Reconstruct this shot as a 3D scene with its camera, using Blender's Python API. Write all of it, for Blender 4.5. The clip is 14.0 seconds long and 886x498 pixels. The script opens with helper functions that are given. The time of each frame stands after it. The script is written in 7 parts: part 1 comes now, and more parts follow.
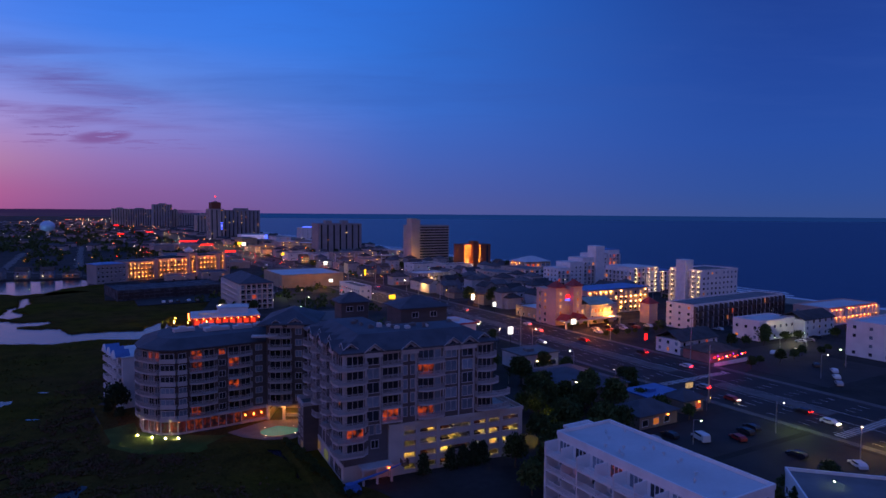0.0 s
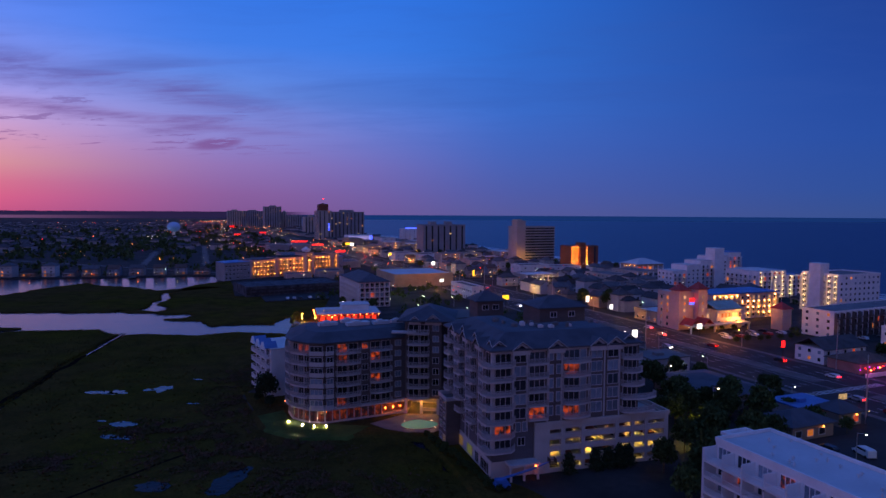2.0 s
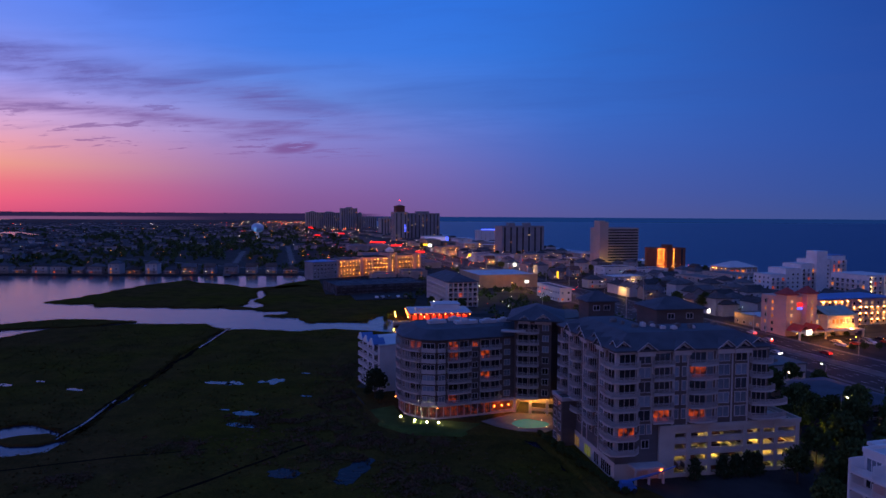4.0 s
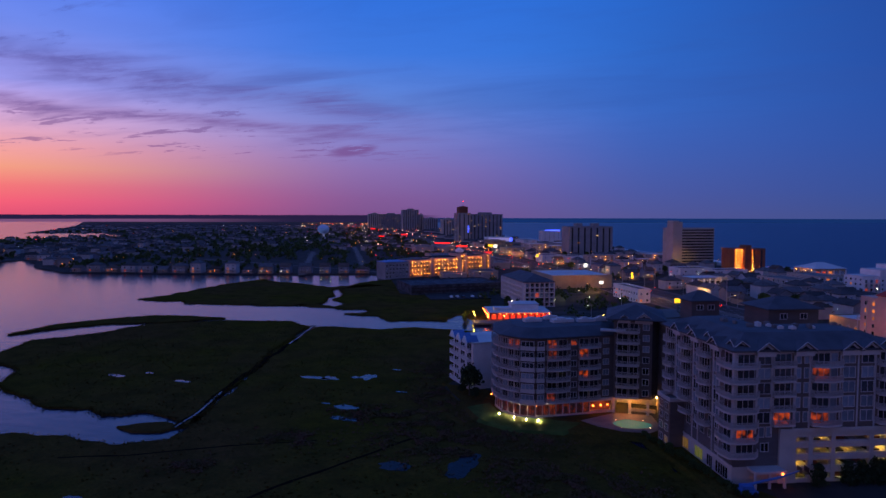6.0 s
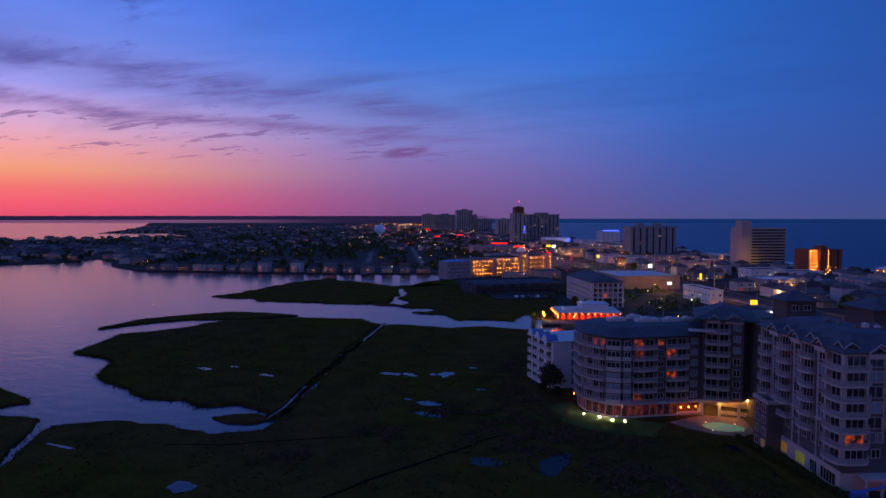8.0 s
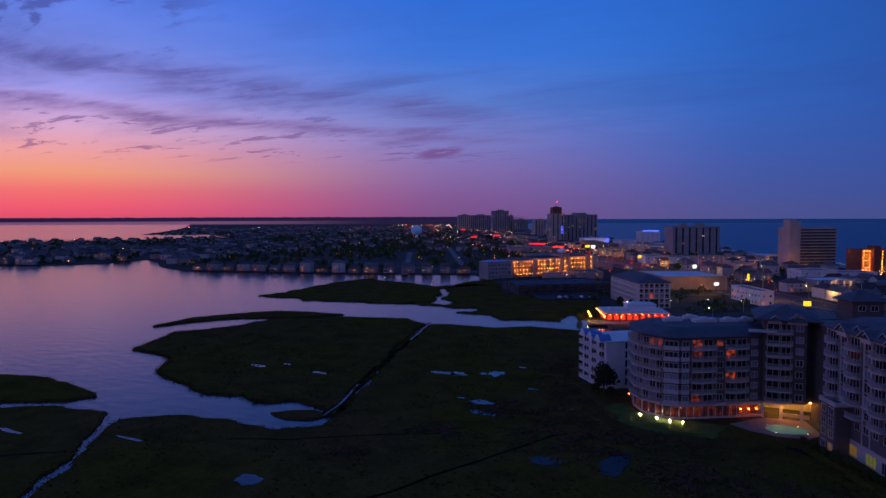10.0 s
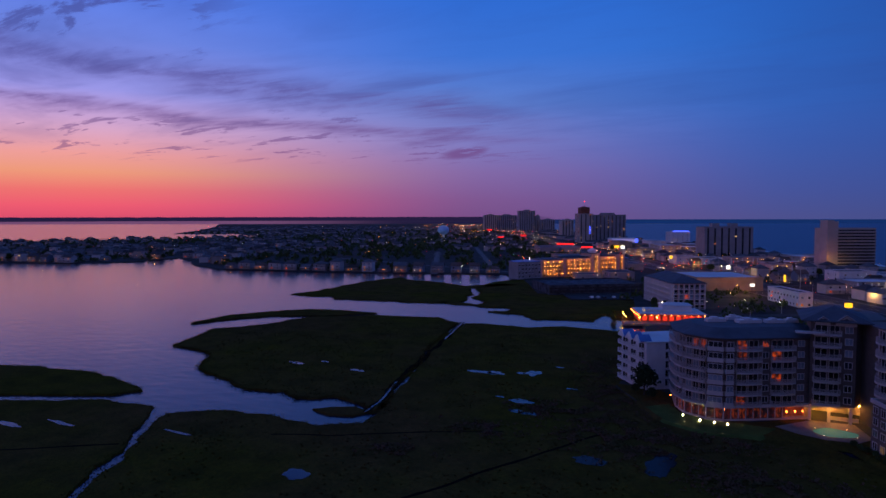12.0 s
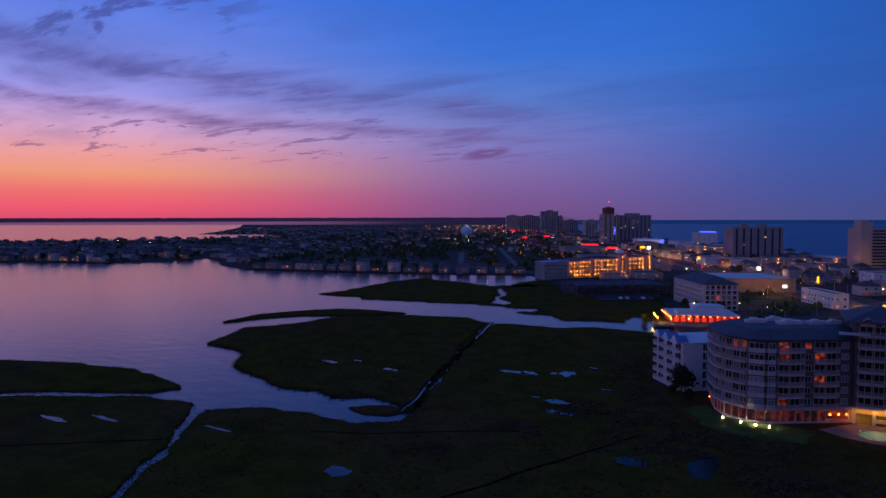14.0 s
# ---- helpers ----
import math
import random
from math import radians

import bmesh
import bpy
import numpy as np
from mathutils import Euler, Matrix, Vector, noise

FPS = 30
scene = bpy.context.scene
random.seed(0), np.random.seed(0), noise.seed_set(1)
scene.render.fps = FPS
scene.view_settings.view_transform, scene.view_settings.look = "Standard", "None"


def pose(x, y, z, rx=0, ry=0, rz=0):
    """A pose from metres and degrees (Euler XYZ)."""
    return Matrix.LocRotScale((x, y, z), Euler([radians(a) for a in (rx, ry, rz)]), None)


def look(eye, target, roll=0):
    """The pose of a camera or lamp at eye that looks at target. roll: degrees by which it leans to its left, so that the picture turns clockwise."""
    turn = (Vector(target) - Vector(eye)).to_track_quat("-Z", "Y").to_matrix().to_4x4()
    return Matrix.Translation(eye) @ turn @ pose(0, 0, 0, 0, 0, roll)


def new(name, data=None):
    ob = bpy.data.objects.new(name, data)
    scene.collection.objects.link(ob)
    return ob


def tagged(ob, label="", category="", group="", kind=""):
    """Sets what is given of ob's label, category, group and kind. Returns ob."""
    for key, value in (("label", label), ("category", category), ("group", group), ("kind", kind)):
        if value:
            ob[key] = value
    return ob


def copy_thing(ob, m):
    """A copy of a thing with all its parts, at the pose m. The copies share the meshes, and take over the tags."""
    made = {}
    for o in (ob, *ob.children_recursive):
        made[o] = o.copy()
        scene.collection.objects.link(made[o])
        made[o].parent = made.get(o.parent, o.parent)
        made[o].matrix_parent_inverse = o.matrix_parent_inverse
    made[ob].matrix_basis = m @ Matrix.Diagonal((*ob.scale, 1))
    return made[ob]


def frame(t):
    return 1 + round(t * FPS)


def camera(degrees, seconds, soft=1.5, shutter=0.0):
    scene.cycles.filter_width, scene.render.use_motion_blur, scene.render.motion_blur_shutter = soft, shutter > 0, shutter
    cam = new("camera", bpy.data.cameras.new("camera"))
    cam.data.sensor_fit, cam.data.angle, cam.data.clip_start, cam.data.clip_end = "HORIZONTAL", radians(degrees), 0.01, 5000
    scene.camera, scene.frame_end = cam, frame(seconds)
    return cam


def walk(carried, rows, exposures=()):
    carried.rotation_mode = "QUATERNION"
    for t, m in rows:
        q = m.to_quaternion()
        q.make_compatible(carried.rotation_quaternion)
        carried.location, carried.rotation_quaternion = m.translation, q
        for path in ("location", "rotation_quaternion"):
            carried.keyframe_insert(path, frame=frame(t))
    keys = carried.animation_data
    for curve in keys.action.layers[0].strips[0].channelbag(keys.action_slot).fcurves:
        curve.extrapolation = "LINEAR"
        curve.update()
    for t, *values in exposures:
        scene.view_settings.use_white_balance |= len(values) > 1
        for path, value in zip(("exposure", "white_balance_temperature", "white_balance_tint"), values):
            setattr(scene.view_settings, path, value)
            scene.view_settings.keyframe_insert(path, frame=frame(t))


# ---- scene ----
cam = camera(69.6, 14.0)
PATH = [
    (0, (-2.691, -0.325, 56.148), (-2.674, 1.672, 56.032), 0.4),
    (0.5, (-5.401, -0.843, 56.064), (-5.462, 1.153, 55.948), 0.4),
    (1, (-8.131, -1.258, 55.93), (-8.267, 0.734, 55.815), 0.3),
    (1.5, (-10.856, -1.837, 55.78), (-11.067, 0.148, 55.666), 0.3),
    (2, (-13.503, -2.517, 55.628), (-13.782, -0.54, 55.515), 0.3),
    (2.5, (-16.173, -3.133, 55.481), (-16.513, -1.165, 55.368), 0.3),
    (3, (-18.731, -3.843, 55.351), (-19.125, -1.886, 55.239), 0.3),
    (5.5, (-31.701, -8.402, 54.159), (-32.327, -6.506, 54.054), 0.2),
    (6, (-34.043, -9.524, 54.005), (-34.71, -7.641, 53.9), 0.1),
    (6.5, (-36.222, -10.593, 53.825), (-36.931, -8.726, 53.72), 0.1),
    (7, (-38.227, -11.544, 53.639), (-38.976, -9.692, 53.535), 0.0),
    (7.5, (-40.082, -12.49, 53.458), (-40.865, -10.653, 53.355), 0.0),
    (8, (-41.753, -13.456, 53.313), (-42.57, -11.633, 53.21), 0.0),
    (8.5, (-43.096, -14.313, 53.197), (-43.942, -12.504, 53.095), -0.0),
    (9, (-44.192, -15.116, 53.11), (-45.063, -13.318, 53.008), -0.1),
    (11.5, (-48.932, -18.406, 52.672), (-49.899, -16.658, 52.573), -0.1),
    (12, (-49.703, -19.035, 52.63), (-50.685, -17.296, 52.53), -0.1),
    (12.5, (-50.424, -19.615, 52.587), (-51.422, -17.884, 52.488), -0.1),
    (13, (-51.223, -20.16, 52.516), (-52.236, -18.438, 52.417), -0.1),
    (13.5, (-52.083, -20.72, 52.44), (-53.11, -19.006, 52.341), -0.1),
    (14, (-53.021, -21.298, 52.375), (-54.061, -19.592, 52.277), -0.1),
]
walk(cam, [(t, look(eye, target, roll)) for t, eye, target, roll in PATH], [(0.0, 0.12), (3.0, 0.1), (7.0, -0.05), (14.0, -0.18)])

# ---- world: dusk sky, afterglow in the west ----


def lin(r, g, b):
    return tuple((c / 255 / 12.92 if c <= 10 else ((c / 255 + 0.055) / 1.055) ** 2.4) for c in (r, g, b)) + (1.0,)


world = bpy.data.worlds.new("dusk")
scene.world = world
world.use_nodes = True
W = world.node_tree
W.nodes.clear()


def wn(kind, **kw):
    n = W.nodes.new(kind)
    for k, v in kw.items():
        n.inputs[k].default_value = v
    return n


def wmath(op, a, b=None, c=None, clamp=False):
    n = W.nodes.new("ShaderNodeMath")
    n.operation, n.use_clamp = op, clamp
    for i, v in enumerate((a, b, c)):
        if v is None:
            continue
        if isinstance(v, (int, float)):
            n.inputs[i].default_value = v
        else:
            W.links.new(v, n.inputs[i])
    return n.outputs[0]


def wstep(v, lo, hi):
    n = W.nodes.new("ShaderNodeMapRange")
    n.interpolation_type = "SMOOTHSTEP"
    W.links.new(v, n.inputs["Value"])
    n.inputs["From Min"].default_value, n.inputs["From Max"].default_value = lo, hi
    return n.outputs[0]


def wmix(f, a, b):
    n = W.nodes.new("ShaderNodeMix")
    n.data_type = "RGBA"
    for sock, v in ((n.inputs[0], f), (n.inputs[6], a), (n.inputs[7], b)):
        if isinstance(v, (int, float, tuple)):
            sock.default_value = v
        else:
            W.links.new(v, sock)
    return n.outputs[2]


coord = wn("ShaderNodeTexCoord")
sep = wn("ShaderNodeSeparateXYZ")
W.links.new(coord.outputs["Generated"], sep.inputs[0])
SX, SY, SZ = sep.outputs
az = wmath("MULTIPLY", wmath("ARCTAN2", wmath("MULTIPLY", SX, -1.0), SY), 180 / math.pi)
el = wmath("MULTIPLY", wmath("ARCSINE", SZ), 180 / math.pi)


def wramp(stops):
    n = W.nodes.new("ShaderNodeValToRGB")
    cr = n.color_ramp
    cr.elements[0].position, cr.elements[0].color = stops[0][0] / 30, lin(*stops[0][1])
    cr.elements[1].position, cr.elements[1].color = stops[-1][0] / 30, lin(*stops[-1][1])
    for e, c in stops[1:-1]:
        k = cr.elements.new(e / 30)
        k.color = lin(*c)
    W.links.new(wmath("DIVIDE", el, 30.0), n.inputs[0])
    return n.outputs[0]


east = wramp([(0, (53, 77, 142)), (2, (46, 77, 152)), (6, (39, 75, 159)), (12, (33, 67, 152)), (19, (30, 60, 140)), (30, (22, 50, 124))])
north = wramp([(0, (90, 88, 155)), (2, (84, 93, 170)), (5, (75, 102, 189)), (9, (62, 112, 210)), (14, (51, 115, 220)), (19, (44, 112, 223)), (30, (31, 85, 191))])
nwest = wramp([(0, (130, 84, 144)), (1.5, (138, 92, 154)), (4, (144, 112, 178)), (7, (136, 134, 210)), (10, (104, 136, 222)), (14, (66, 122, 228)), (19, (50, 112, 224)), (30, (32, 82, 190))])
glow = wramp([(0, (236, 84, 117)), (1, (255, 97, 121)), (2.2, (255, 121, 121)), (3.6, (255, 163, 132)), (5, (255, 168, 166)), (7, (232, 177, 216)), (10, (167, 161, 248)), (14, (122, 144, 246)), (19, (85, 132, 255)), (30, (48, 90, 197))])
west = wmath("MULTIPLY", wstep(az, 25, 60), wmath("SUBTRACT", 1.0, wstep(az, 125, 178)))
sky = wmix(wstep(az, -31, 19), east, north)
sky = wmix(wmath("MULTIPLY", wstep(az, 0, 32), wmath("SUBTRACT", 1.0, wstep(az, 125, 178))), sky, nwest)
sky = wmix(west, sky, glow)

# clouds: long thin sheets of vapour seen edge on, denser to the west
flat = wn("ShaderNodeCombineXYZ")
for i, s in enumerate((SX, SY)):
    W.links.new(wmath("DIVIDE", s, wmath("ADD", wmath("MAXIMUM", SZ, 0.0), 0.055)), flat.inputs[i])


def wnoise(scale, detail, rot, stretch, rough=0.55):
    m = wn("ShaderNodeMapping")
    m.inputs["Rotation"].default_value = (0, 0, radians(rot))
    m.inputs["Scale"].default_value = stretch
    W.links.new(flat.outputs[0], m.inputs["Vector"])
    n = wn("ShaderNodeTexNoise", Scale=scale, Detail=detail, Roughness=rough)
    n.inputs["Distortion"].default_value = 0.6
    W.links.new(m.outputs[0], n.inputs["Vector"])
    return n.outputs["Fac"]


n1 = wnoise(0.62, 5, -28, (0.62, 1.35, 1), 0.55)
n2 = wnoise(2.3, 6, -20, (0.6, 1.5, 1), 0.62)
n3 = wnoise(7.0, 6, -24, (0.55, 1.6, 1), 0.65)


def wband(e0, slope, thick):
    """A streak of cloud: its height at 45 degrees of azimuth, its slope, its thickness, in degrees."""
    d = wmath("SUBTRACT", el, wmath("MULTIPLY_ADD", wmath("SUBTRACT", az, 45.0), slope, e0))
    d = wmath("ADD", d, wmath("MULTIPLY", wmath("SUBTRACT", n1, 0.5), 5.0))
    return wmath("SUBTRACT", 1.0, wstep(wmath("ABSOLUTE", d), 0.0, thick))


side = wmath("MULTIPLY", wstep(az, 14, 34), wmath("SUBTRACT", 1.0, wstep(el, 24, 40)))
torn = wmath("MULTIPLY_ADD", n3, 0.36, wmath("MULTIPLY", n2, 0.84))
cloud = wmath("MULTIPLY", wstep(n1, 0.47, 0.68), wmath("MULTIPLY", wstep(el, 4.5, 8.5), 0.5))
for e0, sl, th in ((11.0, 0.10, 2.1), (7.9, 0.05, 0.9)):
    cloud = wmath("MAXIMUM", cloud, wmath("MULTIPLY", wband(e0, sl, th), wmath("MULTIPLY_ADD", wstep(torn, 0.46, 0.76), 0.62, 0.40)))
# dark puffs high in the west
puff = wmath("MULTIPLY", wstep(torn, 0.61, 0.70), wmath("MULTIPLY", wstep(az, 44, 54), wstep(el, 11, 13.5)))
cloud = wmath("MAXIMUM", cloud, wmath("MULTIPLY", puff, 0.95))
small = wmath("MULTIPLY", wstep(torn, 0.655, 0.70), wmath("MULTIPLY", wstep(el, 4.4, 5.4), wmath("SUBTRACT", 1.0, wstep(el, 8.0, 10.0))))
cloud = wmath("MAXIMUM", cloud, wmath("MULTIPLY", small, 0.8))
cloud = wmath("MULTIPLY", cloud, side)
# one small ragged dark cloud low in the north-west
da = wmath("DIVIDE", wmath("SUBTRACT", az, 27.5), 2.6)
de = wmath("DIVIDE", wmath("SUBTRACT", el, wmath("MULTIPLY_ADD", wmath("SUBTRACT", az, 27.5), -0.14, 5.7)), 0.6)
rag = wmath("SUBTRACT", 1.0, wstep(wmath("ADD", wmath("MULTIPLY", da, da), wmath("MULTIPLY", de, de)), 0.15, 1.0))
cloud = wmath("MAXIMUM", cloud, wmath("MULTIPLY", rag, wmath("MULTIPLY", wstep(torn, 0.46, 0.58), 1.0)))
faint = wmath("MULTIPLY", wmath("MULTIPLY_ADD", wstep(n2, 0.42, 0.68), 0.5, wstep(n1, 0.45, 0.70)), wmath("MULTIPLY", wstep(el, 4, 9), 0.22))
cloudcol = wmix(wstep(el, 5, 15), lin(118, 68, 134), lin(76, 72, 150))
sky = wmix(wmath("MULTIPLY", cloud, 0.68), sky, cloudcol)
sky = wmix(faint, sky, lin(50, 82, 165))
# the low sky behind, opposite the open sea, holds the pink of the afterglow
behind = wmath("MULTIPLY", wstep(wmath("ABSOLUTE", az), 78, 120), wmath("SUBTRACT", 1.0, wstep(el, 8, 34)))
sky = wmix(wmath("MULTIPLY", behind, 0.8), sky, lin(140, 114, 146))
# the high sky, above the view, still carries the pale light of the gone sun
sky = wmix(wstep(el, 19, 50), sky, lin(62, 94, 180))

# far water and the low far shore past the end of the sheet
farsea = wmix(wstep(az, 17, 23), lin(20, 48, 106), lin(38, 32, 66))
farsea = wmix(wstep(az, 32, 48), farsea, lin(120, 78, 120))
sky = wmix(wmath("GREATER_THAN", el, -0.22), farsea, sky)
shore = wmath("MULTIPLY", wmath("GREATER_THAN", el, -0.30), wmath("LESS_THAN", wmath("ADD", el, wmath("MULTIPLY", n2, 0.10)), 0.07))
sky = wmix(wmath("MULTIPLY", shore, wstep(az, 19, 23)), sky, lin(38, 30, 66))
back = wn("ShaderNodeBackground")
back.inputs["Strength"].default_value = 1.0
tone = W.nodes.new("ShaderNodeVectorMath")
tone.operation = "MULTIPLY"
tone.inputs[1].default_value = (0.97, 1.0, 0.97)
W.links.new(sky, tone.inputs[0])
W.links.new(tone.outputs[0], back.inputs["Color"])
wout = wn("ShaderNodeOutputWorld")
W.links.new(back.outputs[0], wout.inputs[0])


# ---- materials ----
MATS = {}


def mat(name, base, rough=0.7, metal=0.0, var=0.25, scale=0.4, fine=6.0, bump=0.0, emit=0.0, ecol=None, spec=0.5, second=None, rand=0.0, stretch=(1, 1, 1)):
    """A surface with stains at the scale (per metre) and grain at the fine scale; second: the colour of the stains; rand: change from piece to piece."""
    if name in MATS:
        return MATS[name]
    m = bpy.data.materials.new(name)
    m.use_nodes = True
    nt = m.node_tree
    b = nt.nodes["Principled BSDF"]
    b.inputs["Roughness"].default_value, b.inputs["Metallic"].default_value = rough, metal
    b.inputs["Specular IOR Level"].default_value = spec
    tc = nt.nodes.new("ShaderNodeTexCoord")
    mp = nt.nodes.new("ShaderNodeMapping")
    mp.inputs["Scale"].default_value = stretch
    nt.links.new(tc.outputs["Object"], mp.inputs[0])
    big, fin = nt.nodes.new("ShaderNodeTexNoise"), nt.nodes.new("ShaderNodeTexNoise")
    for n, s, d in ((big, scale, 5), (fin, fine, 3)):
        n.inputs["Scale"].default_value, n.inputs["Detail"].default_value = s, d
        nt.links.new(mp.outputs[0], n.inputs["Vector"])
    dark = second or tuple(c * (1 - var) for c in base[:3])
    mx = nt.nodes.new("ShaderNodeMix")
    mx.data_type = "RGBA"
    mx.inputs[6].default_value, mx.inputs[7].default_value = (*base[:3], 1), (*dark[:3], 1)
    mr = nt.nodes.new("ShaderNodeMapRange")
    mr.inputs["From Min"].default_value, mr.inputs["From Max"].default_value = 0.38, 0.66
    nt.links.new(big.outputs["Fac"], mr.inputs["Value"])
    nt.links.new(mr.outputs[0], mx.inputs[0])
    hs = nt.nodes.new("ShaderNodeHueSaturation")
    nt.links.new(mx.outputs[2], hs.inputs["Color"])
    mv = nt.nodes.new("ShaderNodeMath")
    mv.operation = "MULTIPLY_ADD"
    nt.links.new(fin.outputs["Fac"], mv.inputs[0])
    mv.inputs[1].default_value, mv.inputs[2].default_value = var, 1 - var * 0.5
    val = mv.outputs[0]
    if rand:
        oi = nt.nodes.new("ShaderNodeObjectInfo")
        r2 = nt.nodes.new("ShaderNodeMath")
        r2.operation = "MULTIPLY_ADD"
        nt.links.new(oi.outputs["Random"], r2.inputs[0])
        r2.inputs[1].default_value, r2.inputs[2].default_value = rand, 1 - rand * 0.5
        r3 = nt.nodes.new("ShaderNodeMath")
        r3.operation = "MULTIPLY"
        nt.links.new(val, r3.inputs[0])
        nt.links.new(r2.outputs[0], r3.inputs[1])
        val = r3.outputs[0]
    nt.links.new(val, hs.inputs["Value"])
    nt.links.new(hs.outputs[0], b.inputs["Base Color"])
    if bump:
        bp = nt.nodes.new("ShaderNodeBump")
        bp.inputs["Strength"].default_value, bp.inputs["Distance"].default_value = bump, 0.05
        nt.links.new(fin.outputs["Fac"], bp.inputs["Height"])
        nt.links.new(bp.outputs[0], b.inputs["Normal"])
    if emit:
        b.inputs["Emission Color"].default_value = ecol or base
        b.inputs["Emission Strength"].default_value = emit
    MATS[name] = m
    return m


def glow_mat(name, rgb, strength, rand=0.6, patch=1.6, size=1.6):
    """A lamp, a lit sign or a lit room behind its window: uneven from piece to piece and across each."""
    if name in MATS:
        return MATS[name]
    m = bpy.data.materials.new(name)
    m.use_nodes = True
    nt = m.node_tree
    b = nt.nodes["Principled BSDF"]
    b.inputs["Base Color"].default_value = (0.06, 0.06, 0.06, 1)
    b.inputs["Roughness"].default_value = 0.3
    b.inputs["Emission Color"].default_value = lin(*rgb)
    oi, tc, n = nt.nodes.new("ShaderNodeObjectInfo"), nt.nodes.new("ShaderNodeTexCoord"), nt.nodes.new("ShaderNodeTexNoise")
    n.inputs["Scale"].default_value = size
    va = nt.nodes.new("ShaderNodeVectorMath")
    va.operation = "MULTIPLY_ADD"
    nt.links.new(oi.outputs["Random"], va.inputs[0])
    va.inputs[1].default_value = (40, 23, 31)
    nt.links.new(tc.outputs["Object"], va.inputs[2])
    nt.links.new(va.outputs[0], n.inputs["Vector"])
    a, c, d = (nt.nodes.new("ShaderNodeMath") for _ in range(3))
    for k, op in ((a, "MULTIPLY_ADD"), (c, "MULTIPLY_ADD"), (d, "MULTIPLY")):
        k.operation = op
    nt.links.new(oi.outputs["Random"], a.inputs[0])
    a.inputs[1].default_value, a.inputs[2].default_value = rand * strength, strength * (1 - rand / 2)
    nt.links.new(n.outputs["Fac"], c.inputs[0])
    c.inputs[1].default_value, c.inputs[2].default_value = patch, (1.0 - patch / 2) if patch < 3 else 0.25 - patch / 2
    c.use_clamp = patch > 3
    nt.links.new(a.outputs[0], d.inputs[0])
    nt.links.new(c.outputs[0], d.inputs[1])
    nt.links.new(d.outputs[0], b.inputs["Emission Strength"])
    MATS[name] = m
    return m


def water_mat(name, base, rough, spec, waves, amp):
    m = bpy.data.materials.new(name)
    m.use_nodes = True
    nt = m.node_tree
    b = nt.nodes["Principled BSDF"]
    b.inputs["Base Color"].default_value = base
    b.inputs["Roughness"].default_value, b.inputs["IOR"].default_value = rough, 1.33
    b.inputs["Specular IOR Level"].default_value = spec
    tc = nt.nodes.new("ShaderNodeTexCoord")
    h = None
    for s, k, st in waves:
        mp, n, mu = nt.nodes.new("ShaderNodeMapping"), nt.nodes.new("ShaderNodeTexNoise"), nt.nodes.new("ShaderNodeMath")
        mp.inputs["Rotation"].default_value, mp.inputs["Scale"].default_value = (0, 0, radians(25)), st
        n.inputs["Scale"].default_value, n.inputs["Detail"].default_value = s, 3
        nt.links.new(tc.outputs["Object"], mp.inputs[0])
        nt.links.new(mp.outputs[0], n.inputs["Vector"])
        mu.operation = "MULTIPLY_ADD"
        nt.links.new(n.outputs["Fac"], mu.inputs[0])
        mu.inputs[1].default_value = k
        if h:
            nt.links.new(h, mu.inputs[2])
        h = mu.outputs[0]
    bp = nt.nodes.new("ShaderNodeBump")
    bp.inputs["Strength"].default_value, bp.inputs["Distance"].default_value = 1.0, amp
    nt.links.new(h, bp.inputs["Height"])
    nt.links.new(bp.outputs[0], b.inputs["Normal"])
    return m


SEA = water_mat("sea", (0.018, 0.062, 0.140, 1), 0.35, 0.16, ((0.02, 1.0, (1, 3, 1)), (0.15, 0.5, (1, 2, 1)), (0.9, 0.2, (1, 2, 1))), 0.8)
BAY = water_mat("bay", (0.010, 0.017, 0.040, 1), 0.17, 0.5, ((0.12, 1.0, (1, 2.2, 1)), (0.7, 0.25, (1, 2, 1))), 0.12)


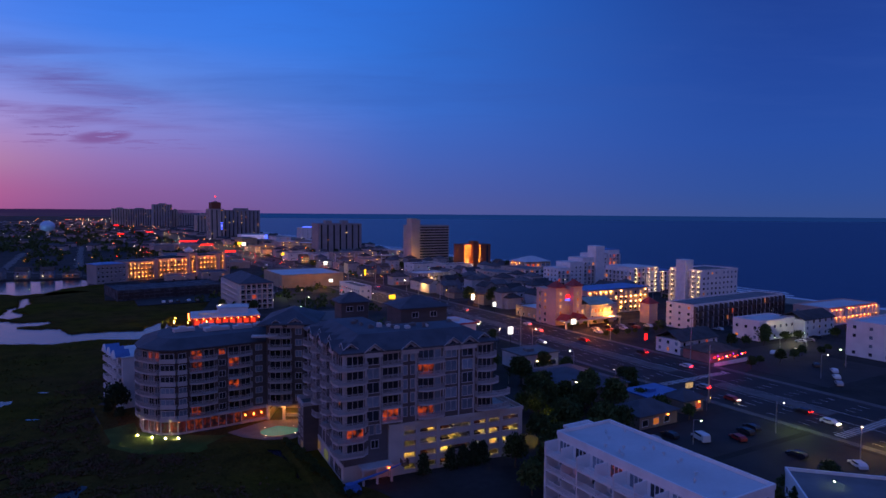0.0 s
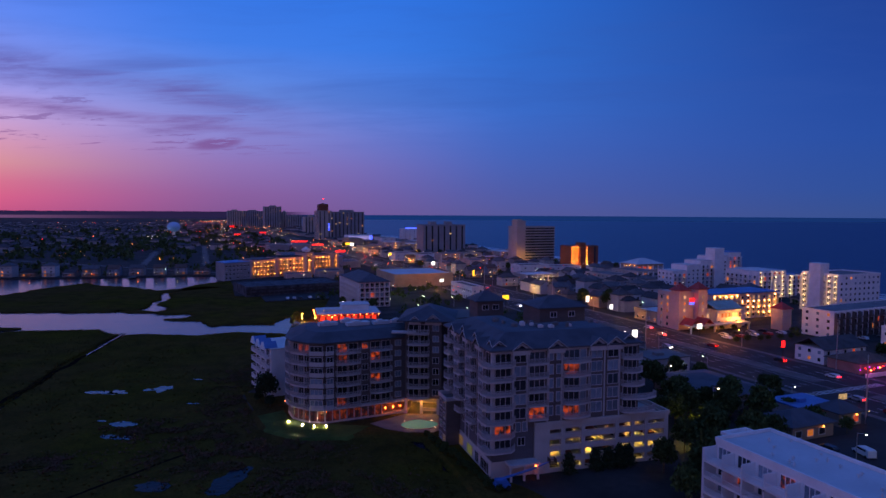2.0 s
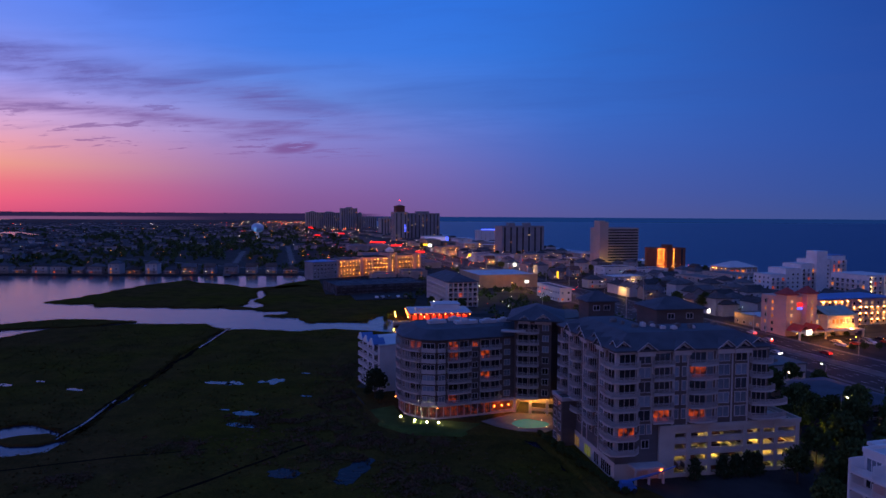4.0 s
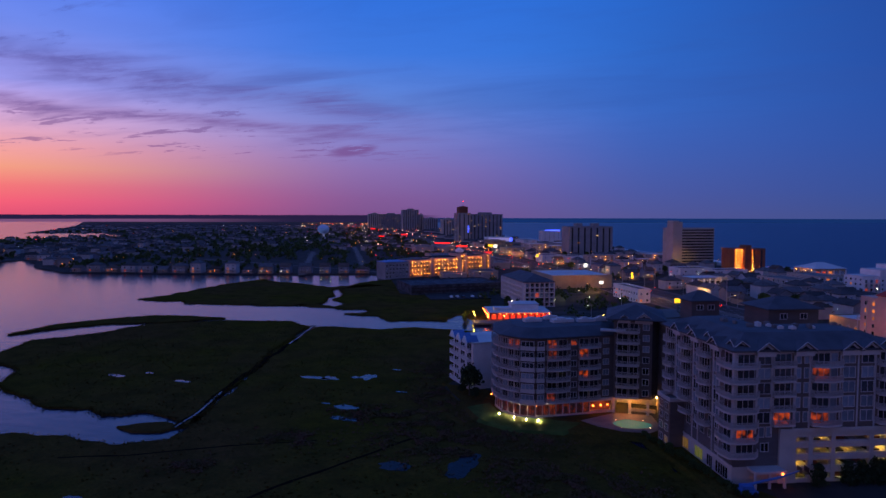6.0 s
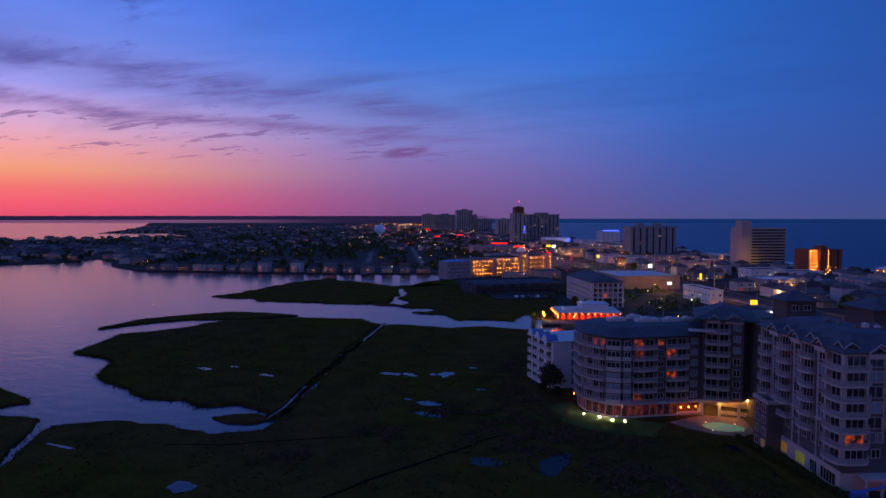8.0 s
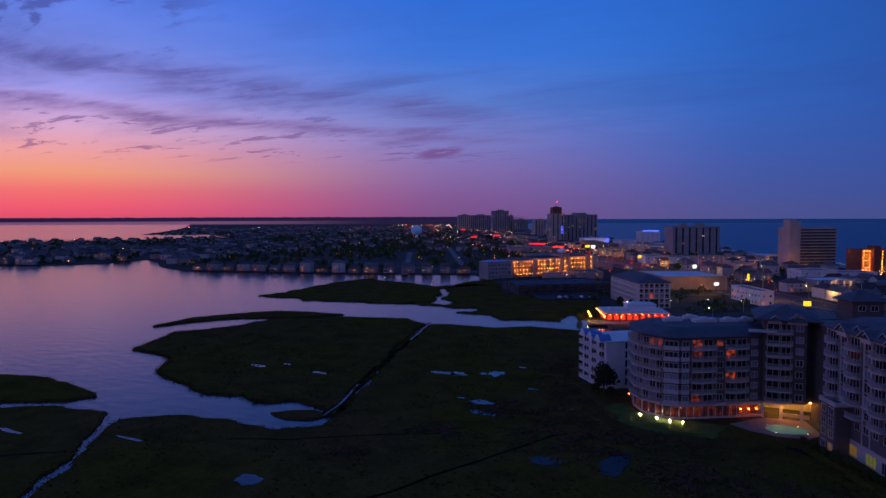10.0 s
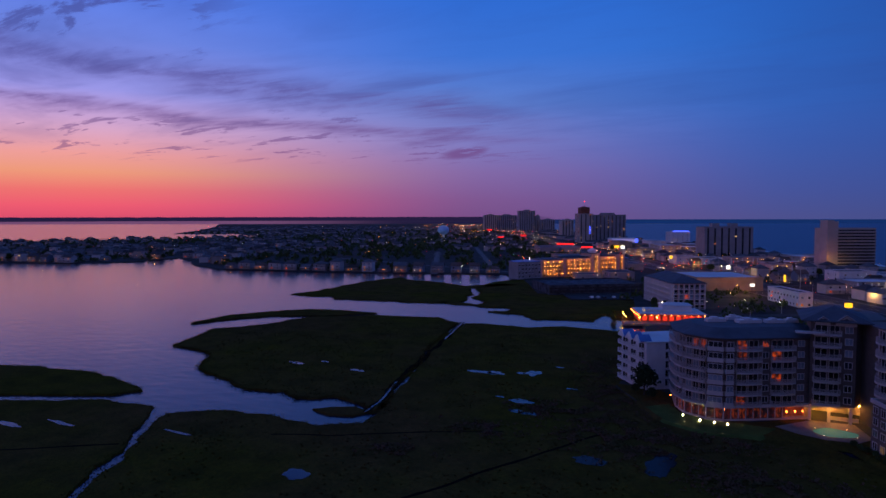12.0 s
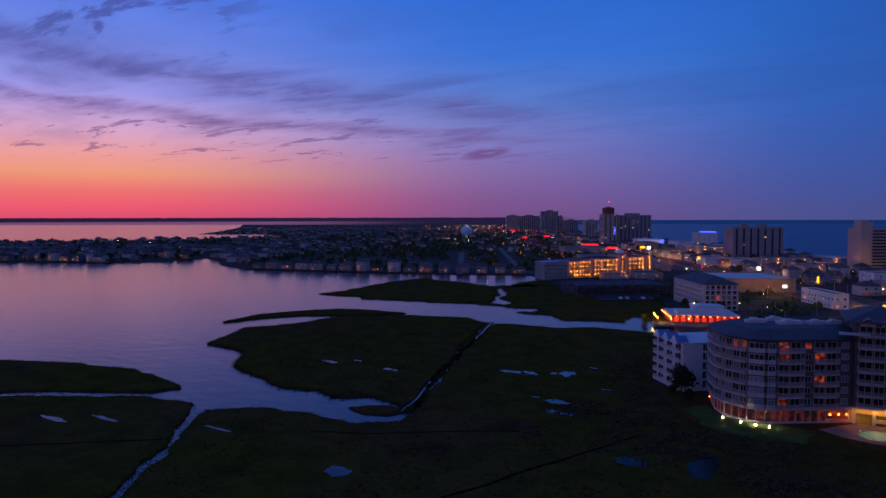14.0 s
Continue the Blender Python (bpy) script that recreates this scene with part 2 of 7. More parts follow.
def marsh_mat(name, grass, brown, dark):
    """Salt marsh: broad drifts of green and brown, mottled by tufts and combed by fine stalks."""
    m = bpy.data.materials.new(name)
    m.use_nodes = True
    nt = m.node_tree
    b = nt.nodes["Principled BSDF"]
    b.inputs["Roughness"].default_value, b.inputs["Specular IOR Level"].default_value = 1.0, 0.0
    tc = nt.nodes.new("ShaderNodeTexCoord")
    fac = []
    for sc, lo, hi, det in ((0.016, 0.40, 0.62, 6), (0.11, 0.42, 0.68, 6), (1.1, 0.30, 0.72, 4)):
        n, r = nt.nodes.new("ShaderNodeTexNoise"), nt.nodes.new("ShaderNodeMapRange")
        n.inputs["Scale"].default_value, n.inputs["Detail"].default_value, n.inputs["Roughness"].default_value = sc, det, 0.62
        r.inputs["From Min"].default_value, r.inputs["From Max"].default_value = lo, hi
        nt.links.new(tc.outputs["Object"], n.inputs["Vector"])
        nt.links.new(n.outputs["Fac"], r.inputs["Value"])
        fac.append(r.outputs[0])
    col = None
    for f, c, amt in zip(fac, (brown, dark, dark), (0.75, 0.6, 0.55)):
        mx, k = nt.nodes.new("ShaderNodeMix"), nt.nodes.new("ShaderNodeMath")
        mx.data_type, k.operation = "RGBA", "MULTIPLY"
        nt.links.new(f, k.inputs[0])
        k.inputs[1].default_value = amt
        nt.links.new(k.outputs[0], mx.inputs[0])
        mx.inputs[6].default_value, mx.inputs[7].default_value = (*grass, 1), (*c, 1)
        if col:
            nt.links.new(col, mx.inputs[6])
        col = mx.outputs[2]
    nt.links.new(col, b.inputs["Base Color"])
    bp = nt.nodes.new("ShaderNodeBump")
    bp.inputs["Strength"].default_value, bp.inputs["Distance"].default_value = 0.9, 0.35
    nt.links.new(fac[2], bp.inputs["Height"])
    nt.links.new(bp.outputs[0], b.inputs["Normal"])
    return m


MARSH = marsh_mat("marsh_grass", (0.104, 0.086, 0.013), (0.125, 0.068, 0.030), (0.034, 0.030, 0.010))
BRUSH = mat("brown_brush", (0.125, 0.070, 0.045), 0.95, var=0.4, scale=0.3, fine=2, spec=0.0, second=(0.08, 0.075, 0.025))
SAND = mat("sand", (0.34, 0.29, 0.23), 0.95, var=0.2, scale=0.05, fine=2, spec=0.1)
EARTH = mat("town_ground", (0.032, 0.034, 0.03), 0.95, var=0.5, scale=0.06, fine=0.6, spec=0.1, second=(0.055, 0.052, 0.05))
ASPHALT = mat("asphalt", (0.037, 0.036, 0.037), 0.85, var=0.3, scale=0.12, fine=3, spec=0.3)
CONCRETE = mat("concrete", (0.42, 0.40, 0.37), 0.85, var=0.25, scale=0.3, fine=4, spec=0.3)
KERB = mat("worn_concrete", (0.15, 0.145, 0.14), 0.9, var=0.3, scale=0.3, fine=3, spec=0.2)
PAINT = mat("road_paint", (0.7, 0.7, 0.68), 0.7, var=0.3, scale=1.2)
FOAM = mat("foam", (0.8, 0.82, 0.85), 0.7, var=0.3, scale=0.15)
LAWN = mat("lawn", (0.085, 0.12, 0.025), 0.95, var=0.4, scale=0.2, fine=3, bump=0.5, spec=0.1)
WHITE = mat("white_paint", (0.82, 0.81, 0.80), 0.7, var=0.12, scale=0.3, fine=3, rand=0.06)
CREAM = mat("cream_stucco", (0.56, 0.51, 0.46), 0.85, var=0.15, scale=0.25, fine=5, rand=0.06)
TAUPE = mat("taupe_siding", (0.135, 0.108, 0.10), 0.8, var=0.18, scale=0.3, fine=5, bump=0.2, stretch=(1, 1, 3))
GREYB = mat("grey_siding", (0.125, 0.118, 0.125), 0.8, var=0.18, scale=0.3, fine=5, stretch=(1, 1, 3))
TRIM = mat("cream_trim", (0.56, 0.52, 0.51), 0.7, var=0.12, scale=0.5, fine=6, rand=0.08)
RAIL = mat("balcony_rail", (0.42, 0.39, 0.39), 0.6, var=0.12, scale=0.8, fine=8, rand=0.1)
SHINGLE = mat("slate_shingle", (0.075, 0.08, 0.10), 0.75, var=0.35, scale=0.25, fine=9, bump=0.4, rand=0.1)
BLUEROOF = mat("blue_metal_roof", (0.10, 0.22, 0.50), 0.45, metal=0.2, var=0.2, scale=0.4, fine=6)
MEMBRANE = mat("roof_membrane", (0.62, 0.62, 0.62), 0.7, var=0.14, scale=0.12, fine=1.5, rand=0.1)
GRAVELROOF = mat("gravel_roof", (0.17, 0.17, 0.175), 0.9, var=0.3, scale=0.15, fine=4, rand=0.2)
METAL = mat("galvanised_metal", (0.5, 0.5, 0.5), 0.4, metal=0.7, var=0.2, scale=2)
DARKMETAL = mat("dark_metal", (0.05, 0.05, 0.055), 0.5, metal=0.5, var=0.2, scale=2)
BRICK = mat("red_brown_brick", (0.27, 0.095, 0.05), 0.85, var=0.2, scale=0.3, fine=4)
TAN = mat("tan_stucco", (0.46, 0.35, 0.23), 0.85, var=0.18, scale=0.2, fine=4)
PINKISH = mat("pink_stucco", (0.62, 0.42, 0.36), 0.85, var=0.15, scale=0.2, fine=4)
GREYC = mat("grey_concrete", (0.34, 0.335, 0.34), 0.85, var=0.2, scale=0.1, fine=2)
BEIGEC = mat("beige_concrete", (0.50, 0.44, 0.38), 0.85, var=0.15, scale=0.1, fine=2)
REDROOF = mat("red_tile_roof", (0.42, 0.05, 0.04), 0.7, var=0.25, scale=0.5, fine=6)
GREYROOF = mat("grey_shingle", (0.105, 0.105, 0.11), 0.9, var=0.3, scale=0.3, fine=6, rand=1.1, spec=0.2)
BROWNROOF = mat("brown_shingle", (0.12, 0.085, 0.07), 0.9, var=0.3, scale=0.3, fine=6, rand=0.9, spec=0.2)
SIDING = mat("house_siding", (0.24, 0.24, 0.25), 0.8, var=0.12, scale=0.4, fine=4, rand=0.7)
GLASS = mat("dark_window_glass", (0.03, 0.035, 0.045), 0.06, var=0.4, scale=0.5, fine=1.5, spec=0.8, rand=0.8)
CURTAIN = mat("curtained_glass", (0.25, 0.31, 0.37), 0.12, var=0.4, scale=0.7, fine=3, spec=0.7, rand=0.7)
TRUNK = mat("bark", (0.10, 0.075, 0.055), 0.95, var=0.3, scale=3)
LEAF = mat("foliage", (0.075, 0.11, 0.034), 0.85, var=0.5, scale=0.6, fine=2, spec=0.15, rand=0.5)
PINE = mat("dark_needles", (0.04, 0.065, 0.032), 0.9, var=0.5, scale=0.8, fine=3, spec=0.1)
WOOD = mat("weathered_wood", (0.24, 0.19, 0.15), 0.9, var=0.3, scale=1, fine=6)
PAVER = mat("deck_paving", (0.27, 0.22, 0.19), 0.85, var=0.25, scale=0.4, fine=3)
LIT = glow_mat("lit_room", (255, 140, 50), 0.6, 0.9, 2.6, 1.4)
LITRED = glow_mat("lit_room_red", (255, 90, 30), 0.45, 0.9, 2.6, 1.4)
LITWHITE = glow_mat("lit_room_pale", (255, 205, 140), 0.7, 0.9, 2.6, 1.4)
LAMPW = glow_mat("lamp_white", (255, 225, 180), 12.0, 0.8)
LAMPO = glow_mat("lamp_orange", (255, 150, 60), 9.0, 0.8)
LAMPG = glow_mat("lamp_greenish", (225, 255, 170), 8.0, 0.8)
LAMPR = glow_mat("lamp_red", (255, 30, 20), 6.0, 0.8)
NEONR = glow_mat("neon_red", (255, 25, 20), 2.2, 0.3)
NEONB = glow_mat("neon_blue", (70, 90, 255), 2.5, 0.3)
NEONW = glow_mat("sign_white", (255, 250, 240), 2.2, 0.3)
NEONY = glow_mat("sign_yellow", (255, 190, 30), 2.0, 0.3)
NEONP = glow_mat("neon_purple", (170, 50, 255), 3.0, 0.5)


# ---- building tools ----
class Mesh:
    """Collects boxes, prisms and quads into one mesh."""

    def __init__(self):
        self.v, self.f, self.m = [], [], []

    def add(self, vs, fs, mi=0):
        o = len(self.v)
        self.v += [tuple(p) for p in vs]
        self.f += [tuple(i + o for i in f) for f in fs]
        self.m += [mi] * len(fs)
        return self

    def box(self, x0, x1, y0, y1, z0, z1, mi=0):
        return self.add([(x0, y0, z0), (x1, y0, z0), (x1, y1, z0), (x0, y1, z0), (x0, y0, z1), (x1, y0, z1), (x1, y1, z1), (x0, y1, z1)],
                        [(0, 3, 2, 1), (4, 5, 6, 7), (0, 1, 5, 4), (1, 2, 6, 5), (2, 3, 7, 6), (3, 0, 4, 7)], mi)

    def prism(self, poly, z0, z1, mi=0, top=None):
        """A plan outline, counter-clockwise, raised from z0 to z1; top: another outline for its upper edge."""
        n = len(poly)
        up = top or poly
        return self.add([(x, y, z0) for x, y in poly] + [(x, y, z1) for x, y in up],
                        [tuple(reversed(range(n))), tuple(range(n, 2 * n))] + [(i, (i + 1) % n, n + (i + 1) % n, n + i) for i in range(n)], mi)

    def wallring(self, poly, z0, z1, thick, mi=0):
        """A parapet: a band of walls along the outline, of that thickness."""
        n = len(poly)
        inn = inset(poly, thick)
        vs = [(x, y, z) for z in (z0, z1) for ring in (poly, inn) for x, y in ring]
        fs = []
        for i in range(n):
            j = (i + 1) % n
            fs += [(i, j, 2 * n + j, 2 * n + i), (n + j, n + i, 3 * n + i, 3 * n + j), (2 * n + i, 2 * n + j, 3 * n + j, 3 * n + i), (j, i, n + i, n + j)]
        return self.add(vs, fs, mi)

    def tube(self, a, b, r0, r1=None, n=8, mi=0):
        a, b = Vector(a), Vector(b)
        r1 = r0 if r1 is None else r1
        q = (b - a).to_track_quat("Z", "Y")
        ring = [Vector((math.cos(k * math.tau / n), math.sin(k * math.tau / n), 0)) for k in range(n)]
        return self.add([a + q @ (p * r0) for p in ring] + [b + q @ (p * r1) for p in ring],
                        [tuple(reversed(range(n))), tuple(range(n, 2 * n))] + [(i, (i + 1) % n, n + (i + 1) % n, n + i) for i in range(n)], mi)

    def ball(self, c, r, n=8, rings=5, squash=1.0, mi=0):
        vs, fs = [], []
        for i in range(rings + 1):
            a = math.pi * i / rings
            for k in range(n):
                b = math.tau * k / n
                vs.append((c[0] + r * math.sin(a) * math.cos(b), c[1] + r * math.sin(a) * math.sin(b), c[2] + r * squash * math.cos(a)))
        for i in range(rings):
            for k in range(n):
                fs.append((i * n + k, (i + 1) * n + k, (i + 1) * n + (k + 1) % n, i * n + (k + 1) % n))
        return self.add(vs, fs, mi)

    def gable(self, x0, x1, y0, y1, z0, rise, over=0.4, thick=0.25, mi=0):
        """A gabled roof with thickness, ridge along x."""
        ym = (y0 + y1) / 2
        k = rise / ((y1 - y0) / 2)
        sec = [(y0 - over, z0 - over * k), (ym, z0 + rise), (y1 + over, z0 - over * k), (y1 + over, z0 - over * k + thick), (ym, z0 + rise + thick), (y0 - over, z0 - over * k + thick)]
        vs = [(x, y, z) for x in (x0 - over, x1 + over) for y, z in sec]
        fs = [(0, 1, 4, 5), (1, 2, 3, 4), (11, 10, 7, 6), (10, 9, 8, 7)] + [(i, 6 + i, 6 + (i + 1) % 6, (i + 1) % 6) for i in range(6)]
        return self.add(vs, fs, mi)

    def hip(self, x0, x1, y0, y1, z0, rise, over=0.5, thick=0.25, mi=0):
        x0, x1, y0, y1 = x0 - over, x1 + over, y0 - over, y1 + over
        w = min(x1 - x0, y1 - y0) / 2
        if x1 - x0 >= y1 - y0:
            r = [(x0 + w, (y0 + y1) / 2), (x1 - w, (y0 + y1) / 2)]
            tf = [(4, 5, 9, 8), (6, 7, 8, 9), (7, 4, 8), (5, 6, 9)]
        else:
            r = [((x0 + x1) / 2, y0 + w), ((x0 + x1) / 2, y1 - w)]
            tf = [(5, 6, 9, 8), (7, 4, 8, 9), (4, 5, 8), (6, 7, 9)]
        base = [(x0, y0), (x1, y0), (x1, y1), (x0, y1)]
        vs = [(x, y, z0) for x, y in base] + [(x, y, z0 + thick) for x, y in base] + [(x, y, z0 + thick + rise) for x, y in r]
        return self.add(vs, [(3, 2, 1, 0), (0, 1, 5, 4), (1, 2, 6, 5), (2, 3, 7, 6), (3, 0, 4, 7)] + tf, mi)

    def data(self, name, *mats):
        me = bpy.data.meshes.new(name)
        me.from_pydata(self.v, [], self.f)
        for m in mats:
            me.materials.append(m)
        if len(mats) > 1:
            me.polygons.foreach_set("material_index", self.m)
        me.update()
        return me


def inset(poly, d):
    """The outline, counter-clockwise, moved inwards by d."""
    n, out = len(poly), []
    for i in range(n):
        a, b, c = Vector(poly[i - 1]), Vector(poly[i]), Vector(poly[(i + 1) % n])
        e1, e2 = (b - a).normalized(), (c - b).normalized()
        n1_, n2_ = Vector((-e1.y, e1.x)), Vector((-e2.y, e2.x))
        k = (n1_ + n2_) / max(0.25, 1 + n1_.dot(n2_))
        p = b + k * d
        out.append((p.x, p.y))
    return out


def part(name, me, parent, m=None, label=""):
    """One mesh object under a thing or a part, at the pose m in the parent's own frame."""
    ob = new(name, me)
    ob.parent = parent
    if m is not None:
        ob.matrix_basis = m
    return tagged(ob, label)


def thing(name, m, label, category, group="", kind=""):
    ob = new(name)
    ob.empty_display_size = 0.1
    ob.matrix_basis = m
    return tagged(ob, label, category, group, kind)


def struct(name, me, label, category="ground", m=None, kind="structure"):
    ob = new(name, me)
    if m is not None:
        ob.matrix_basis = m
    return tagged(ob, label, category, "", kind)


# the coast's own directions: U along the shore, V towards the sea
U, V, GRID = Vector((-0.497, 0.868)), Vector((0.868, 0.497)), 29.8


def P(u, v):
    p = U * u + V * v
    return (p.x, p.y)


def at(u, v, z=1.0, turn=0.0):
    x, y = P(u, v)
    return pose(x, y, z, 0, 0, GRID + turn)


def rough_edge(poly, step, amp, seed, rounds=True):
    """The outline cut into short pieces and pushed in and out like a tidal bank."""
    out, n = [], len(poly)
    for i in range(n):
        a, b = Vector(poly[i]), Vector(poly[(i + 1) % n])
        k = max(1, int((b - a).length / step))
        e = (b - a).normalized() if (b - a).length > 0 else Vector((1, 0))
        nn = Vector((-e.y, e.x))
        for j in range(k):
            p = a.lerp(b, j / k)
            d = noise.noise((p.x * 0.05, p.y * 0.05, seed)) * amp + noise.noise((p.x * 0.15, p.y * 0.15, seed + 7)) * amp * 0.9 + noise.noise((p.x * 0.5, p.y * 0.5, seed + 3)) * amp * 0.3
            p = p + nn * d
            out.append((p.x, p.y))
    return out


def sheet(poly, z0, z1, slope=0.0):
    """A ground sheet with a bank of that height; the flat top is filled by triangles."""
    bm = bmesh.new()
    vs = [bm.verts.new((x, y, z1)) for x, y in poly]
    edges = [bm.edges.new((vs[i], vs[(i + 1) % len(vs)])) for i in range(len(vs))]
    bmesh.ops.triangle_fill(bm, use_beauty=True, use_dissolve=False, edges=edges)
    for f in bm.faces:
        if f.normal.z < 0:
            f.normal_flip()
    outer = inset(poly, -slope) if slope else poly
    lo = [bm.verts.new((x, y, z0)) for x, y in outer]
    for i in range(len(vs)):
        j = (i + 1) % len(vs)
        bm.faces.new((lo[i], lo[j], vs[j], vs[i]))
    me = bpy.data.meshes.new("sheet")
    bm.to_mesh(me)
    bm.free()
    return me


def with_mat(me, *ms):
    for m in ms:
        me.materials.append(m)
    return me


# ---- ground, sea, bay, marsh ----
big = 9000
struct("sea", with_mat(Mesh().add([(-big, -3000, 0), (big, -3000, 0), (big, big, 0), (-big, big, 0)], [(0, 1, 2, 3)]).data("sea"), SEA), "dark blue open ocean to the horizon at dusk", "sea")
bay_edge = [P(-700, 120), P(300, 120), P(900, 120), P(2500, 60), P(7000, -900), (-9000, 5200), (-9000, -2500)]
struct("bay_water", with_mat(Mesh().add([(x, y, 0.06) for x, y in bay_edge], [tuple(range(7))]).data("bay_water"), BAY), "calm bay water mirroring the purple dusk sky", "water")

town_edge = [P(-300, 396), P(8600, 396), (-6000, 6900), (-4257, 3670), (-2900, 2450), (-2240, 1811), (-1798, 1330), (-1600, 1420), (-1331, 1238), (-1331, 1130),
             (-1553, 720), (-2300, 640), (-2300, 150), (-1100, 255), (-872, 367), (-775, 409), (-734, 453), (-748, 527), (-690, 500), (-635, 456), (-561, 427), (-463, 451),
             (-385, 472), (-336, 493), (-288, 512), (-262, 497), (-206, 389), (-143, 394), (-122, 310), (-108, 268), (-98, 190), (-99, 174), (-80, 150), (-62, 149),
             (-47, 150), (-37, 150), (-23, 121), (-6, 104), P(20, 20), P(-300, 20)]
town_poly = rough_edge(town_edge, 14, 1.2, 3)
struct("ground", with_mat(sheet(town_poly, -0.4, 1.0, 1.0), EARTH), "dark town ground of lots, verges and gravel", "ground")
bm_ = Mesh()
for i in range(110):
    u0, u1 = -300 + 50 * i, -250 + 50 * i
    q = [P(u0, 380), P(u1, 380), P(u1, 398), P(u0, 398)]
    e0, e1 = (noise.noise((u * 0.01, 3.3, 0)) * 5 for u in (u0, u1))
    s = [P(u0, 416 + e0), P(u1, 416 + e1)]
    bm_.add([(*q[0], 1.05), (*q[1], 1.05), (*q[2], 1.5), (*q[3], 1.5), (*s[1], -0.1), (*s[0], -0.1)], [(3, 2, 1, 0), (5, 4, 2, 3)])
struct("beach", with_mat(bm_.data("beach"), SAND), "pale sand beach along the ocean", "beach")
for k, (off, wid, lo) in enumerate(((410, 9, 0.25), (422, 5.0, 0.14), (435, 3.2, 0.12))):
    fm = Mesh()
    for i in range(620):
        u0 = -200 + 5 * i
        gap = noise.noise((u0 * 0.013, k * 9.1, 2))
        if k and gap < -0.05:
            continue
        e = [noise.noise((u * 0.01, 3.3, 0)) * 5 + noise.noise((u * 0.06, k * 5.0, 1)) * 2.5 for u in (u0, u0 + 5)]
        w = [wid * (0.7 + 0.6 * noise.noise((u * 0.05, k + 20.0, 1))) for u in (u0, u0 + 5)]
        a, b, c, d = P(u0, off + e[0]), P(u0 + 5, off + e[1]), P(u0 + 5, off + e[1] + w[1]), P(u0, off + e[0] + w[0])
        fm.add([(*a, lo), (*b, lo), (*c, lo + 0.3), (*d, lo + 0.3)], [(3, 2, 1, 0)])
    struct("surf", with_mat(fm.data("surf"), FOAM), "white line of breaking surf", "surf", kind="stuff")

marshes = [
    [(-193, 257), (-187, 260), (-161, 261), (-148, 272), (-126, 271), (-104, 268), (-95, 195), (-97, 174), (-78, 149), (-45, 149), (-22, 120), (-4, 103), P(24, 24), P(-120, 24), (-40, -130),
     (-130, -90), (-166.3, 47), (-180.6, 70.5), (-197, 90), (-188, 99), (-176, 102), (-164, 102), (-155, 103), (-146, 110), (-155.5, 140), (-168, 177), (-180, 202)],
    [(-273, 152), (-246, 148), (-235, 133), (-215, 124), (-197, 119), (-185, 123), (-176, 118), (-167, 125), (-157, 123), (-148.5, 118), (-148, 124), (-158, 142), (-170, 178), (-182, 204), (-197, 256), (-213, 265), (-246, 257),
     (-274, 235), (-277, 206), (-290, 186), (-282, 172)],
    [(-312, 192), (-305, 212), (-294, 229), (-267, 244), (-251, 263), (-274, 263), (-293, 257), (-302, 247), (-316, 219)],
    [(-352, 306), (-330, 305), (-322, 311), (-310, 302), (-290, 308), (-276, 311), (-258, 309), (-240, 317), (-232, 330), (-241, 352), (-262, 398), (-240, 432), (-252, 438), (-273, 409), (-297, 422), (-330, 428), (-352, 441), (-359, 399), (-351, 347)],
    [(-231, 345), (-221, 336), (-215, 325), (-222, 318), (-205, 314), (-196, 316), (-190, 305), (-200, 298), (-180, 299), (-167, 287), (-141, 295), (-141, 316), (-132, 310), (-121, 300), (-110, 312), (-138, 398), (-206, 392), (-246, 480), (-266, 452), (-258, 405)],
    [(-420, -12), (-258, 76.5), (-225, 95.5), (-223, 102), (-240, 106), (-258, 109), (-284, 104), (-300, 97), (-420, 46)],
    [(-224, 90), (-258, 70), (-420, -20), (-380, -160), (-140, -110), (-168.6, 46), (-184, 69), (-202, 90), (-205, 93)],
    [(-165, 112.5), (-158, 111), (-152, 113.5), (-149.5, 118.5), (-156, 119.5), (-162, 117)],
    [(-247, 322), (-232, 316), (-221, 318), (-222, 322), (-240, 324)],
]
marsh_polys = []
for i, mp_ in enumerate(marshes):
    area = sum(a[0] * b[1] - b[0] * a[1] for a, b in zip(mp_, mp_[1:] + mp_[:1]))
    pl = rough_edge(mp_ if area > 0 else list(reversed(mp_)), 1.6, (1.7, 1.7, 1.4, 3.4, 3.6, 1.6, 1.6, 0.8, 0.8)[i], i * 11 + 2)
    marsh_polys.append(pl)
    struct("marsh", with_mat(sheet(pl, -0.3, 0.55, 0.5), MARSH), "dark green and brown salt marsh with a cut bank", "marsh")
REEDY = water_mat("reedy_water", (0.012, 0.014, 0.02, 1), 0.25, 0.10, ((0.7, 0.3, (1, 2, 1)),), 0.1)
ponds = [(-143.5, 172, 4.6, 1.7), (-138.5, 173, 3.0, 2.0), (-126.9, 179, 2.6, 3.4), (-130.5, 177, 1.6, 1.2), (-118, 146.7, 3.0, 2.2), (-113.4, 137.5, 4.4, 1.5), (-138.1, 76.8, 2.6, 2.6), (-206.5, 152, 4, 1.2), (-199, 158.5, 1.6, 0.8),
         (-181, 153.5, 3, 1.1), (-74.5, 118, 3.0, 6.5), (-88, 113, 4, 2.0), (-125, 148, 1.3, 0.6), (-223.6, 65, 5, 1.0), (-212.5, 72.2, 5, 0.7), (-180.2, 81.8, 4.5, 0.6), (-122, 191, 1.4, 0.6), (-109.5, 166, 1.6, 0.7)]
